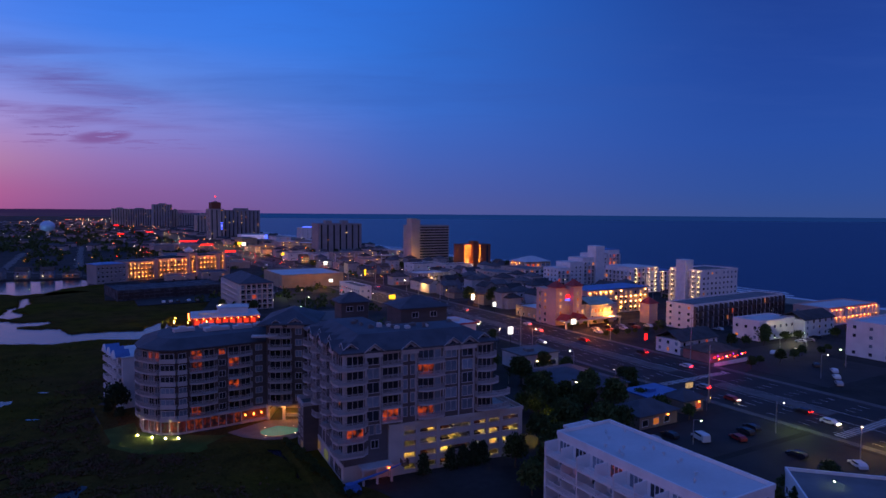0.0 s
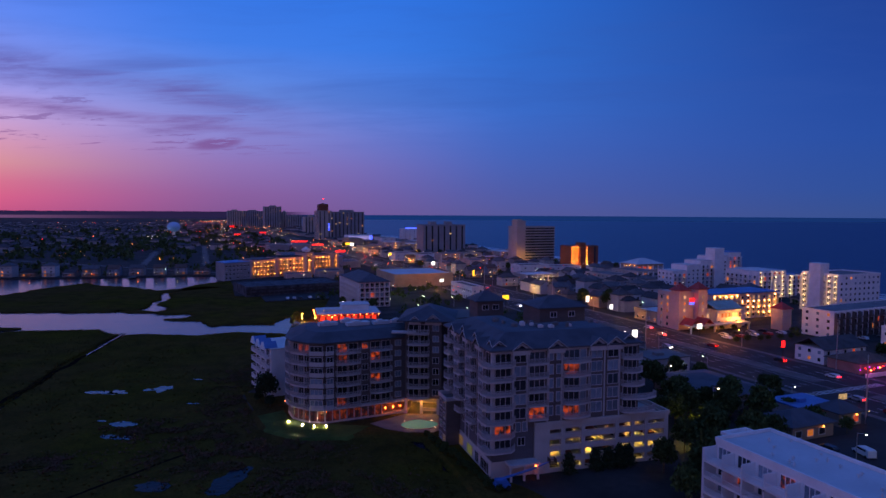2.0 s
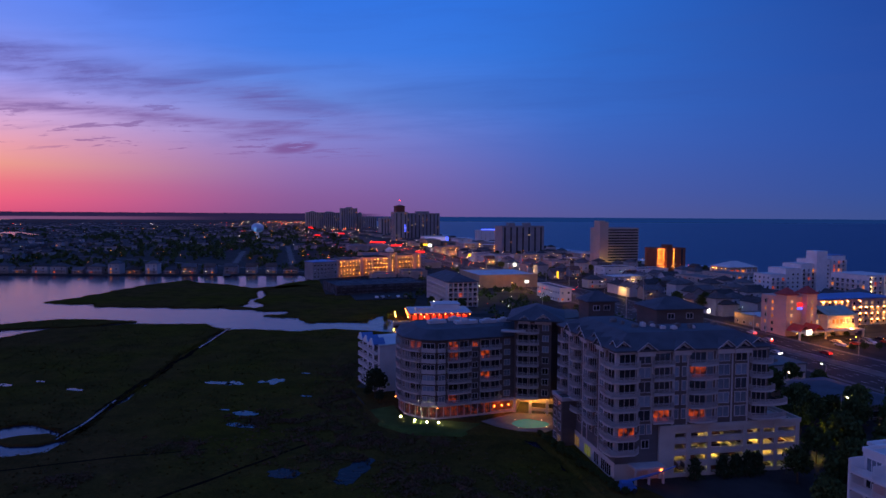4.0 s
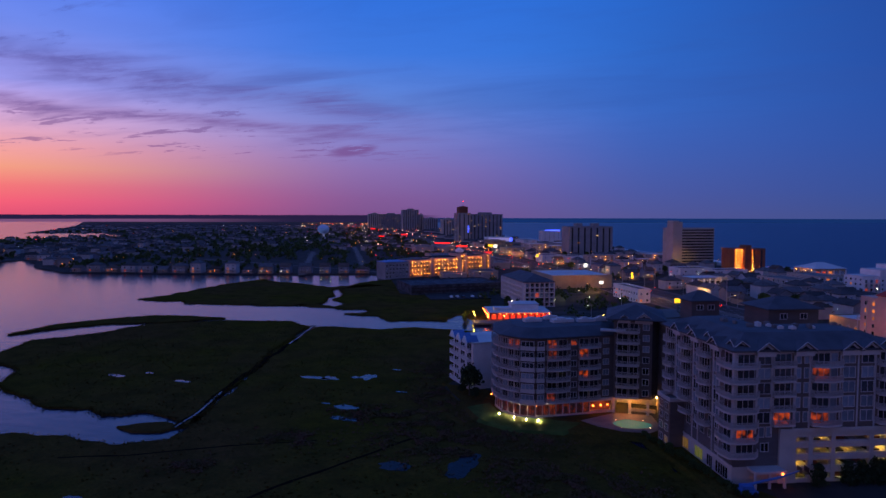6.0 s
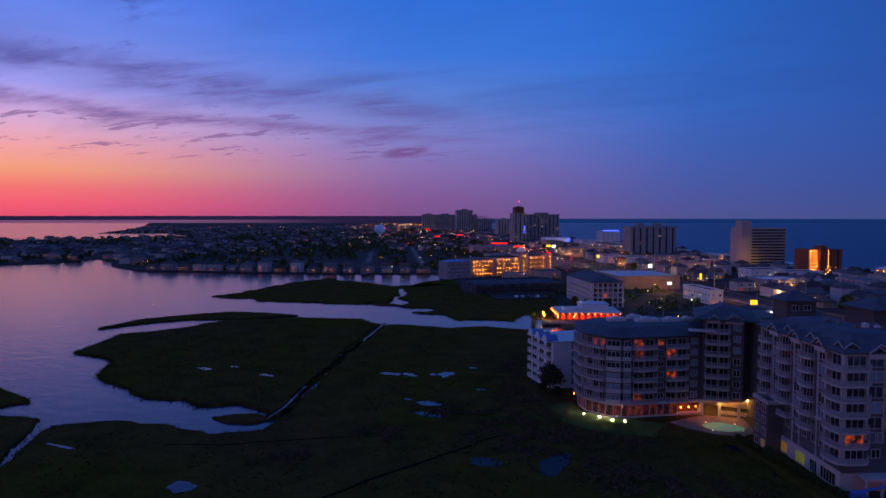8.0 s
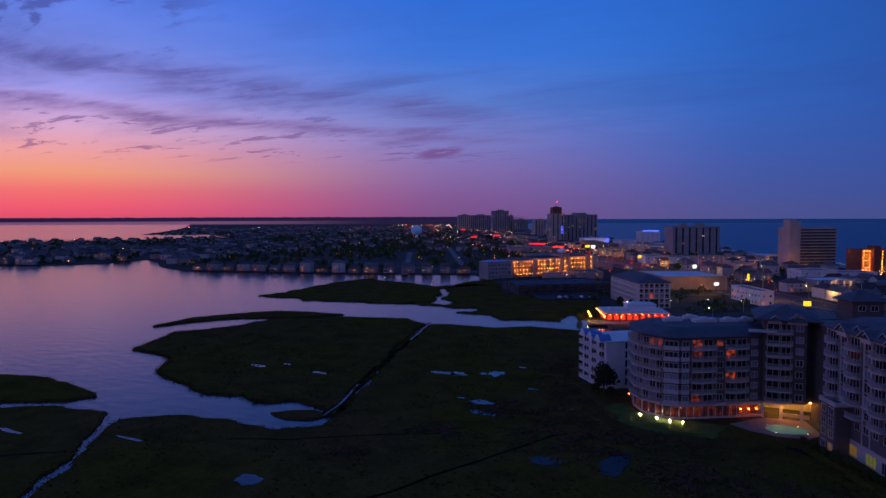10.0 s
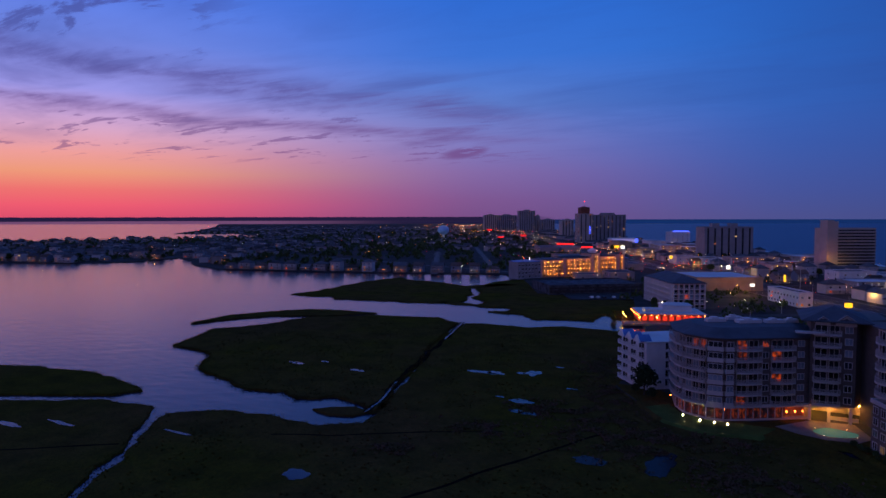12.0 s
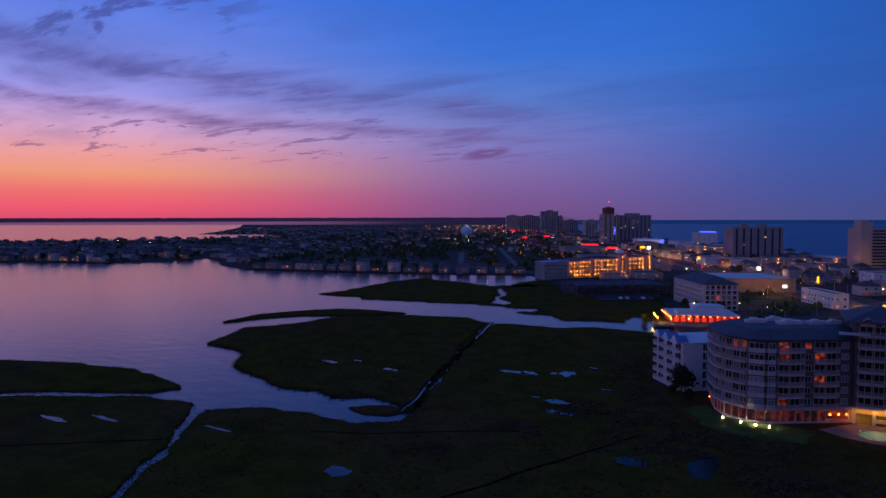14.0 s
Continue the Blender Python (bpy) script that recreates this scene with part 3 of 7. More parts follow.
for i, (x, y, a, b) in enumerate(ponds):
    pl = []
    for k in range(40):
        t = math.tau * k / 40
        r = 1 + 0.55 * noise.noise((math.cos(t) * 1.4 + i * 5, math.sin(t) * 1.4, 4)) + 0.25 * noise.noise((math.cos(t) * 4 + i * 5, math.sin(t) * 4, 9))
        pl.append((x + a * r * math.cos(t), y + b * r * math.sin(t)))
    struct("pond", with_mat(sheet(pl, 0.3, 0.60), REEDY if y < 120 and x > -90 else BAY), "shallow pond in the marsh mirroring the sky", "pond")


def strip(path, width, z, seed):
    """A ditch or path: a band along a few points."""
    m = Mesh()
    pts = []
    for a, b in zip(path, path[1:]):
        k = max(1, int((Vector(b) - Vector(a)).length / 3))
        pts += [Vector(a).lerp(Vector(b), j / k) for j in range(k)]
    pts.append(Vector(path[-1]))
    L, R = [], []
    for i, p in enumerate(pts):
        d = (pts[min(i + 1, len(pts) - 1)] - pts[max(i - 1, 0)]).normalized()
        nn = Vector((-d.y, d.x))
        w = width * (0.7 + 0.7 * abs(noise.noise((i * 0.5, seed, 0)))) / 2
        off = nn * noise.noise((i * 0.3, seed, 5)) * width * 0.5
        L.append((*(p + nn * w + off), z))
        R.append((*(p - nn * w + off), z))
    n = len(pts)
    return m.add(R + L, [(i, i + 1, n + i + 1, n + i) for i in range(n - 1)])


DITCH = mat("ditch_mud", (0.012, 0.010, 0.008), 1.0, var=0.3, scale=0.5, fine=3, spec=0.0)
for k, (path, wid) in enumerate((([(-116, 70), (-112.8, 78.2), (-103.6, 101.1), (-90.8, 130.4)], 1.1), ([(-160, 92), (-147.2, 98.2), (-129.4, 110.7), (-112, 121)], 0.8), ([(-215, 47), (-207.8, 53), (-197.4, 60.9), (-186, 70)], 0.9))):
    struct("ditch", with_mat(strip(path, wid, 0.565, 3 + k).data("ditch"), DITCH), "dark narrow drainage ditch through the marsh", "ditch")
creek = [(-150.5, 117), (-152.5, 126), (-160.6, 147.5), (-166, 163), (-171.2, 181), (-182, 217), (-193.5, 253), (-196, 260)]
struct("creek_bank", with_mat(strip(creek, 2.4, 0.562, 8).data("creek_bank"), DITCH), "dark mud bank of a narrow tidal creek", "bank")
for seg in (creek[:3], creek[5:]):
    struct("creek", with_mat(strip(seg, 0.8, 0.575, 8).data("creek"), BAY), "narrow tidal creek mirroring the sky", "creek")

# ---- roads and lots ----
def slab(u0, u1, v0, v1, z0, z1):
    return Mesh().prism([P(u0, v0), P(u0, v1), P(u1, v1), P(u1, v0)], z0, z1)


struct("road", with_mat(slab(-200, 2600, 160, 196, 0.6, 1.06).data("road"), ASPHALT), "wide dark asphalt coastal highway", "road")
mk = Mesh()
for v in (163.4, 167, 170.5, 185.5, 189, 192.6):
    for k in range(120):
        u = 40 + 9 * k
        mk.prism([P(u, v - 0.08), P(u, v + 0.08), P(u + 3, v + 0.08), P(u + 3, v - 0.08)], 1.05, 1.066)
for v in (174.2, 181.8):
    mk.prism([P(20, v - 0.08), P(20, v + 0.08), P(1300, v + 0.08), P(1300, v - 0.08)], 1.05, 1.066)
for uc in (84, 139):
    for k in range(22):
        v = 161.5 + 1.5 * k
        mk.prism([P(uc, v), P(uc, v + 0.6), P(uc + 3, v + 0.6), P(uc + 3, v)], 1.05, 1.066)
struct("road_marking", with_mat(mk.data("road_marking"), PAINT), "white dashed lane lines and zebra crossings", "road marking", kind="stuff")
for u0, u1 in ((96, 132), (150, 225), (240, 330), (345, 470), (490, 640), (660, 900)):
    struct("kerb", with_mat(slab(u0, u1, 175.2, 180.8, 0.6, 1.2).data("kerb"), KERB), "raised concrete median of the highway", "kerb")
for v0, v1 in ((157.6, 160), (196, 198.6)):
    struct("pavement", with_mat(slab(20, 1400, v0, v1, 0.6, 1.18).data("pavement"), KERB), "concrete pavement beside the highway", "pavement")
for u, v0, v1 in ((86, 40, 158), (142, 100, 158), (228, 60, 158), (338, 70, 158), (480, 60, 158), (142, 199, 390), (232, 199, 390), (338, 199, 390), (480, 199, 390), (640, 199, 390), (800, 199, 390)):
    struct("road", with_mat(slab(u - 4, u + 4, v0, v1, 0.6, 1.04).data("road"), ASPHALT), "narrow asphalt side street", "road")
for n_, (u0, u1, v0, v1) in enumerate(((92, 112, 112, 157), (55, 88, 108, 156), (112, 140, 205, 250), (145, 162, 215, 292), (190, 198, 245, 340), (226, 240, 270, 310), (405, 436, 30, 70), (415, 440, 90, 150))):
    struct("parking_lot", with_mat(slab(u0, u1, v0, v1, 0.6, 1.03).data("parking_lot"), ASPHALT), "dark asphalt car park with painted bays", "parking lot")

# ---- facade pieces ----
CACHE = {}


def cached(key, make):
    if key not in CACHE:
        CACHE[key] = make()
    return CACHE[key]


def face_frame(a, b, z=0.0):
    """The frame of a wall from a to b: x along it, y into the building, outside at negative y."""
    return pose(a[0], a[1], z, 0, 0, math.degrees(math.atan2(b[1] - a[1], b[0] - a[0])))


def lattice(xs, zs, y0, y1):
    """One connected frame: bars along the cuts of a grid, open where both cell numbers are odd."""
    m, ids = Mesh(), {}

    def vid(i, k, y):
        if (i, k, y) not in ids:
            ids[(i, k, y)] = len(m.v)
            m.v.append((xs[i], (y0, y1)[y], zs[k]))
        return ids[(i, k, y)]

    def solid(i, k):
        return 0 <= i < len(xs) - 1 and 0 <= k < len(zs) - 1 and not (i % 2 and k % 2)
    for i in range(len(xs) - 1):
        for k in range(len(zs) - 1):
            if not solid(i, k):
                continue
            fs = [(vid(i, k, 0), vid(i + 1, k, 0), vid(i + 1, k + 1, 0), vid(i, k + 1, 0))]
            for di, dk, a, b in ((-1, 0, (i, k + 1), (i, k)), (1, 0, (i + 1, k), (i + 1, k + 1)), (0, -1, (i, k), (i + 1, k)), (0, 1, (i + 1, k + 1), (i, k + 1))):
                if not solid(i + di, k + dk):
                    fs.append((vid(*a, 0), vid(*a, 1), vid(*b, 1), vid(*b, 0)))
            m.f += fs
            m.m += [0] * len(fs)
    return m


def window(parent, F, x, z, w, h, glass, trim=None, bars=1):
    """A window, its middle at x and its sill at z: a proud frame with mullions, and a pane set back in it."""
    trim = trim or TRIM
    w, h = round(w, 2), round(h, 2)

    def frame_mesh():
        t, mw = 0.13, 0.05
        xs = [-w / 2 - t, -w / 2]
        for k in range(bars):
            xx = -w / 2 + w * (k + 1) / (bars + 1)
            xs += [xx - mw, xx + mw]
        return lattice(xs + [w / 2, w / 2 + t], [-t, 0, h, h + t], -0.09, 0.05).data("window", trim)
    ob = part("window", cached(("wf", w, h, trim.name, bars), frame_mesh), parent, F @ pose(x, 0, z))
    part("pane", cached(("wp", w, h, glass.name), lambda: Mesh().box(-w / 2, w / 2, -0.03, 0.05, 0, h).data("pane", glass)), ob)
    return ob


def plain_window(parent, F, x, z, w, h, glass, trim=None):
    """A window seen from far away: pane and frame in one mesh."""
    trim = trim or WHITE
    w, h = round(w, 2), round(h, 2)

    def both():
        m = Mesh().box(-w / 2, w / 2, -0.04, 0.05, 0, h)
        for a in ((-w / 2 - 0.1, w / 2 + 0.1, -0.08, 0.05, -0.14, 0), (-w / 2 - 0.1, w / 2 + 0.1, -0.08, 0.05, h, h + 0.1), (-w / 2 - 0.1, -w / 2, -0.07, 0.05, 0, h), (w / 2, w / 2 + 0.1, -0.07, 0.05, 0, h)):
            m.box(*a, 1)
        return m.data("window", glass, trim)
    return part("window", cached(("pw", w, h, glass.name, trim.name), both), parent, F @ pose(x, 0, z))


def window_row(parent, F, z, cells):
    """One storey of windows on a distant front: panes and frames joined; cells: x, height over z, width, height, glass, trim."""
    mats, m = [], Mesh()
    for x, dz, w, h, g, tr in cells:
        for k in (g, tr):
            if k not in mats:
                mats.append(k)
        a, b = mats.index(g), mats.index(tr)
        m.box(x - w / 2, x + w / 2, -0.04, 0.05, dz, dz + h, a)
        m.box(x - w / 2 - 0.1, x + w / 2 + 0.1, -0.09, 0.05, dz - 0.16, dz, b).box(x - w / 2 - 0.1, x + w / 2 + 0.1, -0.08, 0.05, dz + h, dz + h + 0.1, b)
    return tagged(part("window_band", m.data("window_band", *mats), parent, F @ pose(0, 0, z)), kind="stuff")


def balcony(parent, F, x0, x1, z, depth=1.6, bow=0.5, slab_mat=None, rail_mat=None, picket=0.13):
    """A bowed balcony slab with its railing of posts, rails and pickets."""
    slab_mat, rail_mat = slab_mat or TRIM, rail_mat or RAIL
    w = round(x1 - x0, 2)
    n = 8 if bow else 1

    def curve(d):
        pts = [(0, 0.0)]
        pts += [(w * i / n, -(d - bow) - bow * math.sin(math.pi * i / n)) for i in range(n + 1)]
        return pts + [(w, 0.0)]

    def slab_mesh():
        c = curve(depth)
        return Mesh().prism(c, -0.32, 0.0).data("balcony", slab_mat)

    def rail_mesh():
        m, c = Mesh(), curve(depth - 0.08)
        for a, b in zip(c, c[1:]):
            L = math.dist(a, b)
            if L < 0.05:
                continue
            d = ((b[0] - a[0]) / L, (b[1] - a[1]) / L)
            nn = (-d[1] * 0.04, d[0] * 0.04)
            for z0, z1 in ((0.98, 1.07), (0.08, 0.16)):
                m.prism([(a[0] - nn[0], a[1] - nn[1]), (b[0] - nn[0], b[1] - nn[1]), (b[0] + nn[0], b[1] + nn[1]), (a[0] + nn[0], a[1] + nn[1])], z0, z1)
            k = max(1, int(L / picket))
            for j in range(k):
                x, y = a[0] + (b[0] - a[0]) * j / k, a[1] + (b[1] - a[1]) * j / k
                s = 0.055 if j else 0.08
                m.box(x - s / 2, x + s / 2, y - s / 2, y + s / 2, 0.12, 1.0)
        return m.data("railing", rail_mat)
    ob = part("balcony", cached(("bs", w, depth, bow, slab_mat.name), slab_mesh), parent, F @ pose(x0, 0, z))
    part("railing", cached(("br", w, depth, bow, rail_mat.name, picket), rail_mesh), ob)
    return ob


RND = random.Random(11)


def pick_glass(lit=0.06, red=0.5):
    r = RND.random()
    if r < lit:
        return LITRED if RND.random() < red else LIT
    return CURTAIN if r < lit + 0.3 else GLASS


def lamp_at(parent, m, mat_, r=0.2, name="lamp"):
    return part(name, cached(("lamp", mat_.name, r), lambda: Mesh().ball((0, 0, 0), r, 8, 5).data("lamp", mat_)), parent, m)


def point(x, y, z, watts, rgb, r=0.3):
    # an added light only, without any fixture built for it
    d = bpy.data.lights.new("lamp_light", "POINT")
    d.energy, d.color, d.shadow_soft_size = watts, lin(*rgb)[:3], r
    o = new("lamp_light", d)
    o.location = (x, y, z)
    return o


# ---- the large condominium by the marsh ----
condo = thing("condominium", pose(0, 0, 1.0), "large taupe condominium with cream balconies and slate-grey hipped roofs", "building")
MA = pose(-21.4, 126.0, 0, 0, 0, 24.8)
ORANGE_ROOM = glow_mat("lamp_lit_room", (255, 92, 24), 0.5, 0.8, 3.1, 0.9)


def mesh_in(m4, mesh, name, mat_, parent=condo, label=""):
    return part(name, mesh.data(name, mat_), parent, m4, label)


# wing with the parking decks: floors, walls, corner bands
FH, TOPZ = 2.94, 26.5
LEV = [TOPZ - FH * (k + 1) for k in range(5)]
upper = [(0, 0), (34.4, 0), (34.4, 18), (17, 18), (17, 30.5), (0, 30.5)]
mesh_in(MA, Mesh().prism(upper, 9.9, TOPZ), "wall", TAUPE, label="taupe siding wall of the tall wing")
lower = [(0, 0), (9.5, 0), (9.5, 17.5), (17, 18), (17, 30.5), (0, 30.5)]
mesh_in(MA, Mesh().prism(lower, -0.6, 9.9), "wall", GREYB, label="grey siding wall of the lower storeys")
mesh_in(MA, Mesh().prism(inset(lower, -0.12), -0.6, 3.4), "plinth", CREAM, label="cream plinth storey")
mesh_in(MA, Mesh().prism([(-3.4, 20.4), (0.2, 20.4), (0.2, 26.4), (-3.4, 26.4)], -0.6, 10.6), "bay", TAUPE, label="four-storey projecting bay")
mesh_in(MA, Mesh().wallring([(-3.6, 20.2), (0.1, 20.2), (0.1, 26.6), (-3.6, 26.6)], 10.6, 11.5, 0.25), "parapet", TRIM)
mesh_in(MA, Mesh().prism([(5, 30.5), (16, 30.5), (16, 46), (5, 46)], -0.6, TOPZ - 1), "wall", TAUPE, label="taupe wall of the link behind")

# parking decks with open bays
g0, g1 = 9.5, 42.0
decks = [0.0, 2.5, 5.0, 7.5]
mesh_in(MA, Mesh().box(g0, g1, 3.0, 18, -0.6, -0.05).box(g0 + 0.3, g1 - 0.3, 0.2, 17.8, 9.3, 9.86), "deck", CONCRETE)
for z in decks[1:]:
    mesh_in(MA, Mesh().box(g0 + 0.3, g1 - 0.3, -0.15, 17.8, z - 0.3, z), "deck", CONCRETE)
mesh_in(MA, Mesh().box(g0 + 0.3, g1 - 0.3, 14.0, 14.4, -0.6, 9.3), "back_wall", CONCRETE)
cm = [(9.5, 13.0), (15.6, 16.6), (20.4, 21.3), (28.6, 29.5), (32.6, 33.4), (36.0, 36.8), (41.0, 42.0)]
for a, b in cm:
    mesh_in(MA, Mesh().box(a, b, -0.5, 0.3, -0.6, 10.2), "pier", CREAM)
gaps = [(13.0, 15.6), (16.6, 20.4), (21.3, 28.6), (29.5, 32.6), (33.4, 36.0), (36.8, 41.0)]
for a, b in gaps:
    for z in decks:
        mesh_in(MA, Mesh().box(a, b, -0.4, 0.2, z - 0.55 if z else -0.6, z + 0.78), "spandrel", CREAM)
    mesh_in(MA, Mesh().box(a, b, -0.4, 0.2, 9.15, 10.2), "spandrel", CREAM)
mesh_in(MA, Mesh().box(g1 - 0.5, g1, 0.3, 18, -0.6, 10.2), "wall", CREAM, label="cream end wall of the parking decks")
mesh_in(MA, Mesh().wallring([(g0, -0.7), (g1 + 0.2, -0.7), (g1 + 0.2, 18), (g0, 18)], 10.2, 11.0, 0.3), "parapet", CREAM)
for z in decks:
    for x in (14.2, 18.5, 24.8, 31.0, 34.8, 39.0):
        if (x, z) in ((14.2, 7.5), (14.2, 5.0), (31.0, 5.0), (18.5, 2.5)):
            continue
        part("ceiling_lamp", cached("tube_lamp", lambda: Mesh().box(-0.9, 0.9, -0.12, 0.12, -0.06, 0.06).data("ceiling_lamp", glow_mat("deck_lamp", (255, 205, 95), 75.0, 1.2))), condo, MA @ pose(x, 4.5, z + 1.62))

for i, z in enumerate(decks):
    for j, x in enumerate((18.0, 23.2, 25.8, 27.6, 30.8, 38.4)):
        if (i * 5 + j * 3) % 4 == 0:
            continue
        part("parked_car", cached(("deck_car", (i + j) % 3), lambda: Mesh().prism([(-0.9, 0), (0.9, 0), (0.9, 4.4), (-0.9, 4.4)], 0.3, 0.9).prism([(-0.8, 0.9), (0.8, 0.9), (0.8, 3.6), (-0.8, 3.6)], 0.9, 1.45, top=[(-0.65, 1.4), (0.65, 1.4), (0.65, 3.2), (-0.65, 3.2)]).data("parked_car", (DARKMETAL, BRICK, METAL)[(i + j) % 3])), condo, MA @ pose(x, 0.7, z))

# windows and balconies, south face then west face
FS = MA @ face_frame((0, 0), (34.4, 0))
FW = MA @ face_frame((0, 30.5), (0, 0))
LEVC = LEV + [LEV[-1] - FH, LEV[-1] - 2 * FH]
for k, z in enumerate(LEVC):
    over = k < 5
    # rounded corner balcony
    if k < 7:
        corner = [(-0.01, 3.6), (-1.9, 3.4), (-2.1, 0.3), (-1.6, -1.5), (0.0, -2.0), (3.6, -1.9), (5.0, -0.6), (5.0, -0.01), (0.3, -0.01), (-0.01, 0.3)]
        ob = part("balcony", cached("corner_slab", lambda: Mesh().prism(corner, -0.32, 0).data("balcony", TRIM)), condo, MA @ pose(0, 0, z))

        def corner_rail():
            m = Mesh()
            for a, b in zip(corner[:8], corner[1:8]):
                L = math.dist(a, b)
                nx, ny = -(b[1] - a[1]) / L * 0.05, (b[0] - a[0]) / L * 0.05
                for z0, z1 in ((0.98, 1.08), (0.06, 0.18)):
                    m.prism([(a[0] - nx, a[1] - ny), (b[0] - nx, b[1] - ny), (b[0] + nx, b[1] + ny), (a[0] + nx, a[1] + ny)], z0, z1)
                q = max(1, int(L / 0.15))
                for j in range(q):
                    x, y = a[0] + (b[0] - a[0]) * j / q, a[1] + (b[1] - a[1]) * j / q
                    m.box(x - 0.028, x + 0.028, y - 0.028, y + 0.028, 0.1, 1.0)
            return m.data("railing", RAIL)
        part("railing", cached("corner_rail", corner_rail), ob)
        window(condo, FS, 2.4, z + 0.1, 3.4, 2.2, ORANGE_ROOM if k == 5 else GLASS, bars=2)
        window(condo, FW, 30.5 - 2.0, z + 0.1, 2.6, 2.2, GLASS, bars=1)
        mesh_in(MA, Mesh().box(-0.06, 0.5, -0.06, 0.5, z, z + 2.6), "corner_post", TRIM)
    if over:
        window(condo, FS, 6.2, z + 0.35, 2.6, 2.05, CURTAIN if k % 2 else GLASS, bars=1)
        balcony(condo, FS, 7.9, 12.4, z, 1.0, 0.0)
        window(condo, FS, 10.0, z + 0.08, 3.4, 2.2, ORANGE_ROOM if k == 4 else GLASS, bars=2)
        window(condo, FS, 13.3, z + 0.4, 0.85, 1.9, CURTAIN, bars=0)
        window(condo, FS, 15.0, z + 0.4, 0.85, 1.9, CURTAIN, bars=0)
        balcony(condo, FS, 15.9, 22.0, z, 2.0, 0.7)
        window(condo, FS, 18.0, z + 0.08, 3.6, 2.2, ORANGE_ROOM if k in (1, 4) else GLASS, bars=2)
        window(condo, FS, 20.8, z + 0.08, 1.3, 2.2, CURTAIN, bars=0)
        for x in (24.0, 28.0):
            window(condo, FS, x, z + 0.3, 2.5, 2.1, GLASS if (k == 2 and x > 25) or (k == 0 and x > 25) else CURTAIN, bars=1)
        balcony(condo, FS, 30.0, 34.6 + (0, 0, 0.6, 3.6, 3.4)[k], z, 2.2, 0.9)
        window(condo, FS, 32.2, z + 0.08, 3.2, 2.2, GLASS, bars=2)
    # west face
    if over:
        for yb, kind in ((6.6, "w"), (11.0, "b"), (15.2, "w"), (19.5, "b"), (23.6, "w"), (27.4, "b")):
            x = 30.5 - yb
            if kind == "w":
                window(condo, FW, x, z + 0.35, 1.9, 2.0, CURTAIN if k % 3 else GLASS, bars=1)
            else:
                balcony(condo, FW, x - 2.2, x + 2.2, z, 1.9, 0.7)
                window(condo, FW, x, z + 0.08, 3.3, 2.2, GLASS, bars=2)
    elif k >= 5:
        for yb in (6.0, 8.6, 12.0, 15.2, 18.2, 21.4):
            window(condo, FW, 30.5 - yb, z + 0.5, 1.5, 1.6, GLASS, bars=1)
        if k == 5:
            balcony(condo, FW, 30.5 - 22.0, 30.5 - 17.0, z, 1.7, 0.5)
            balcony(condo, FW, 30.5 - 13.5, 30.5 - 8.8, z, 1.7, 0.5)
            window(condo, FS, 5.9, z + 0.5, 1.0, 1.9, CURTAIN, bars=0)
            window(condo, FS, 7.4, z + 0.5, 1.0, 1.9, CURTAIN, bars=0)
        else:
            window(condo, FS, 6.6, z + 0.5, 1.5, 1.6, GLASS, bars=1)
# pilaster strips and floor bands
for x in (4.6, 7.85, 12.5, 15.75, 22.2, 25.9, 29.6):
    mesh_in(FS, Mesh().box(x - 0.16, x + 0.16, -0.14, 0.05, 10.0, TOPZ), "pilaster", TRIM)
for x in (0.3, 5.6, 8.0, 14.0, 16.6, 22.6, 25.2):
    mesh_in(FW, Mesh().box(x - 0.16, x + 0.16, -0.14, 0.05, 3.5, TOPZ), "pilaster", TRIM)
for z in (TOPZ - 0.45, LEV[-1] - 0.35, 3.3):
    mesh_in(FW, Mesh().box(-0.1, 30.6, -0.17, 0.05, z, z + 0.4), "cornice", TRIM)
mesh_in(FS, Mesh().box(-0.1, 34.5, -0.17, 0.05, TOPZ - 0.45, TOPZ - 0.05), "cornice", TRIM)
# ground storey of the west side: large panes, some lit green and gold
for i, (yb, w, g) in enumerate(((3.6, 4.6, GLASS), (8.4, 2.2, GLASS), (13.0, 3.4, glow_mat("lit_lobby", (190, 190, 60), 0.16, 0.2)), (19.4, 3.2, glow_mat("lit_lobby_gold", (230, 170, 50), 0.16, 0.2)))):
    window(condo, FW @ pose(0, -0.12, 0), 30.5 - yb, 0.4, w, 2.3, g, trim=TRIM, bars=4 if i == 0 else 2)
FB = MA @ face_frame((-3.4, 26.4), (-3.4, 20.4))
for z in (0.6, 3.4, 6.0, 8.5):
    for x in (1.6, 4.4):
        window(condo, FB, x, z, 1.5, 1.5, glow_mat("lit_lobby_gold", (230, 170, 50), 0.16, 0.2) if z < 1 and x > 2 else GLASS, bars=1)
mesh_in(MA, Mesh().box(3.0, 9.6, -3.0, 0.1, 3.0, 3.5), "canopy", TRIM, label="cream entrance canopy")
for x in (3.3, 6.2, 9.3):
    mesh_in(MA, Mesh().box(x - 0.2, x + 0.2, -2.9, -2.5, -0.5, 3.0), "column", TRIM)
window(condo, FS, 5.8, 0.0, 3.2, 2.4, GLASS, bars=3)

# roofs of the tall wing
eave = inset(upper, -1.0)
mesh_in(MA, Mesh().prism(eave, TOPZ, TOPZ + 0.3).prism(eave, TOPZ + 0.3, TOPZ + 2.9, top=inset(eave, 5.6)), "roof", SHINGLE, label="slate-grey hipped roof")


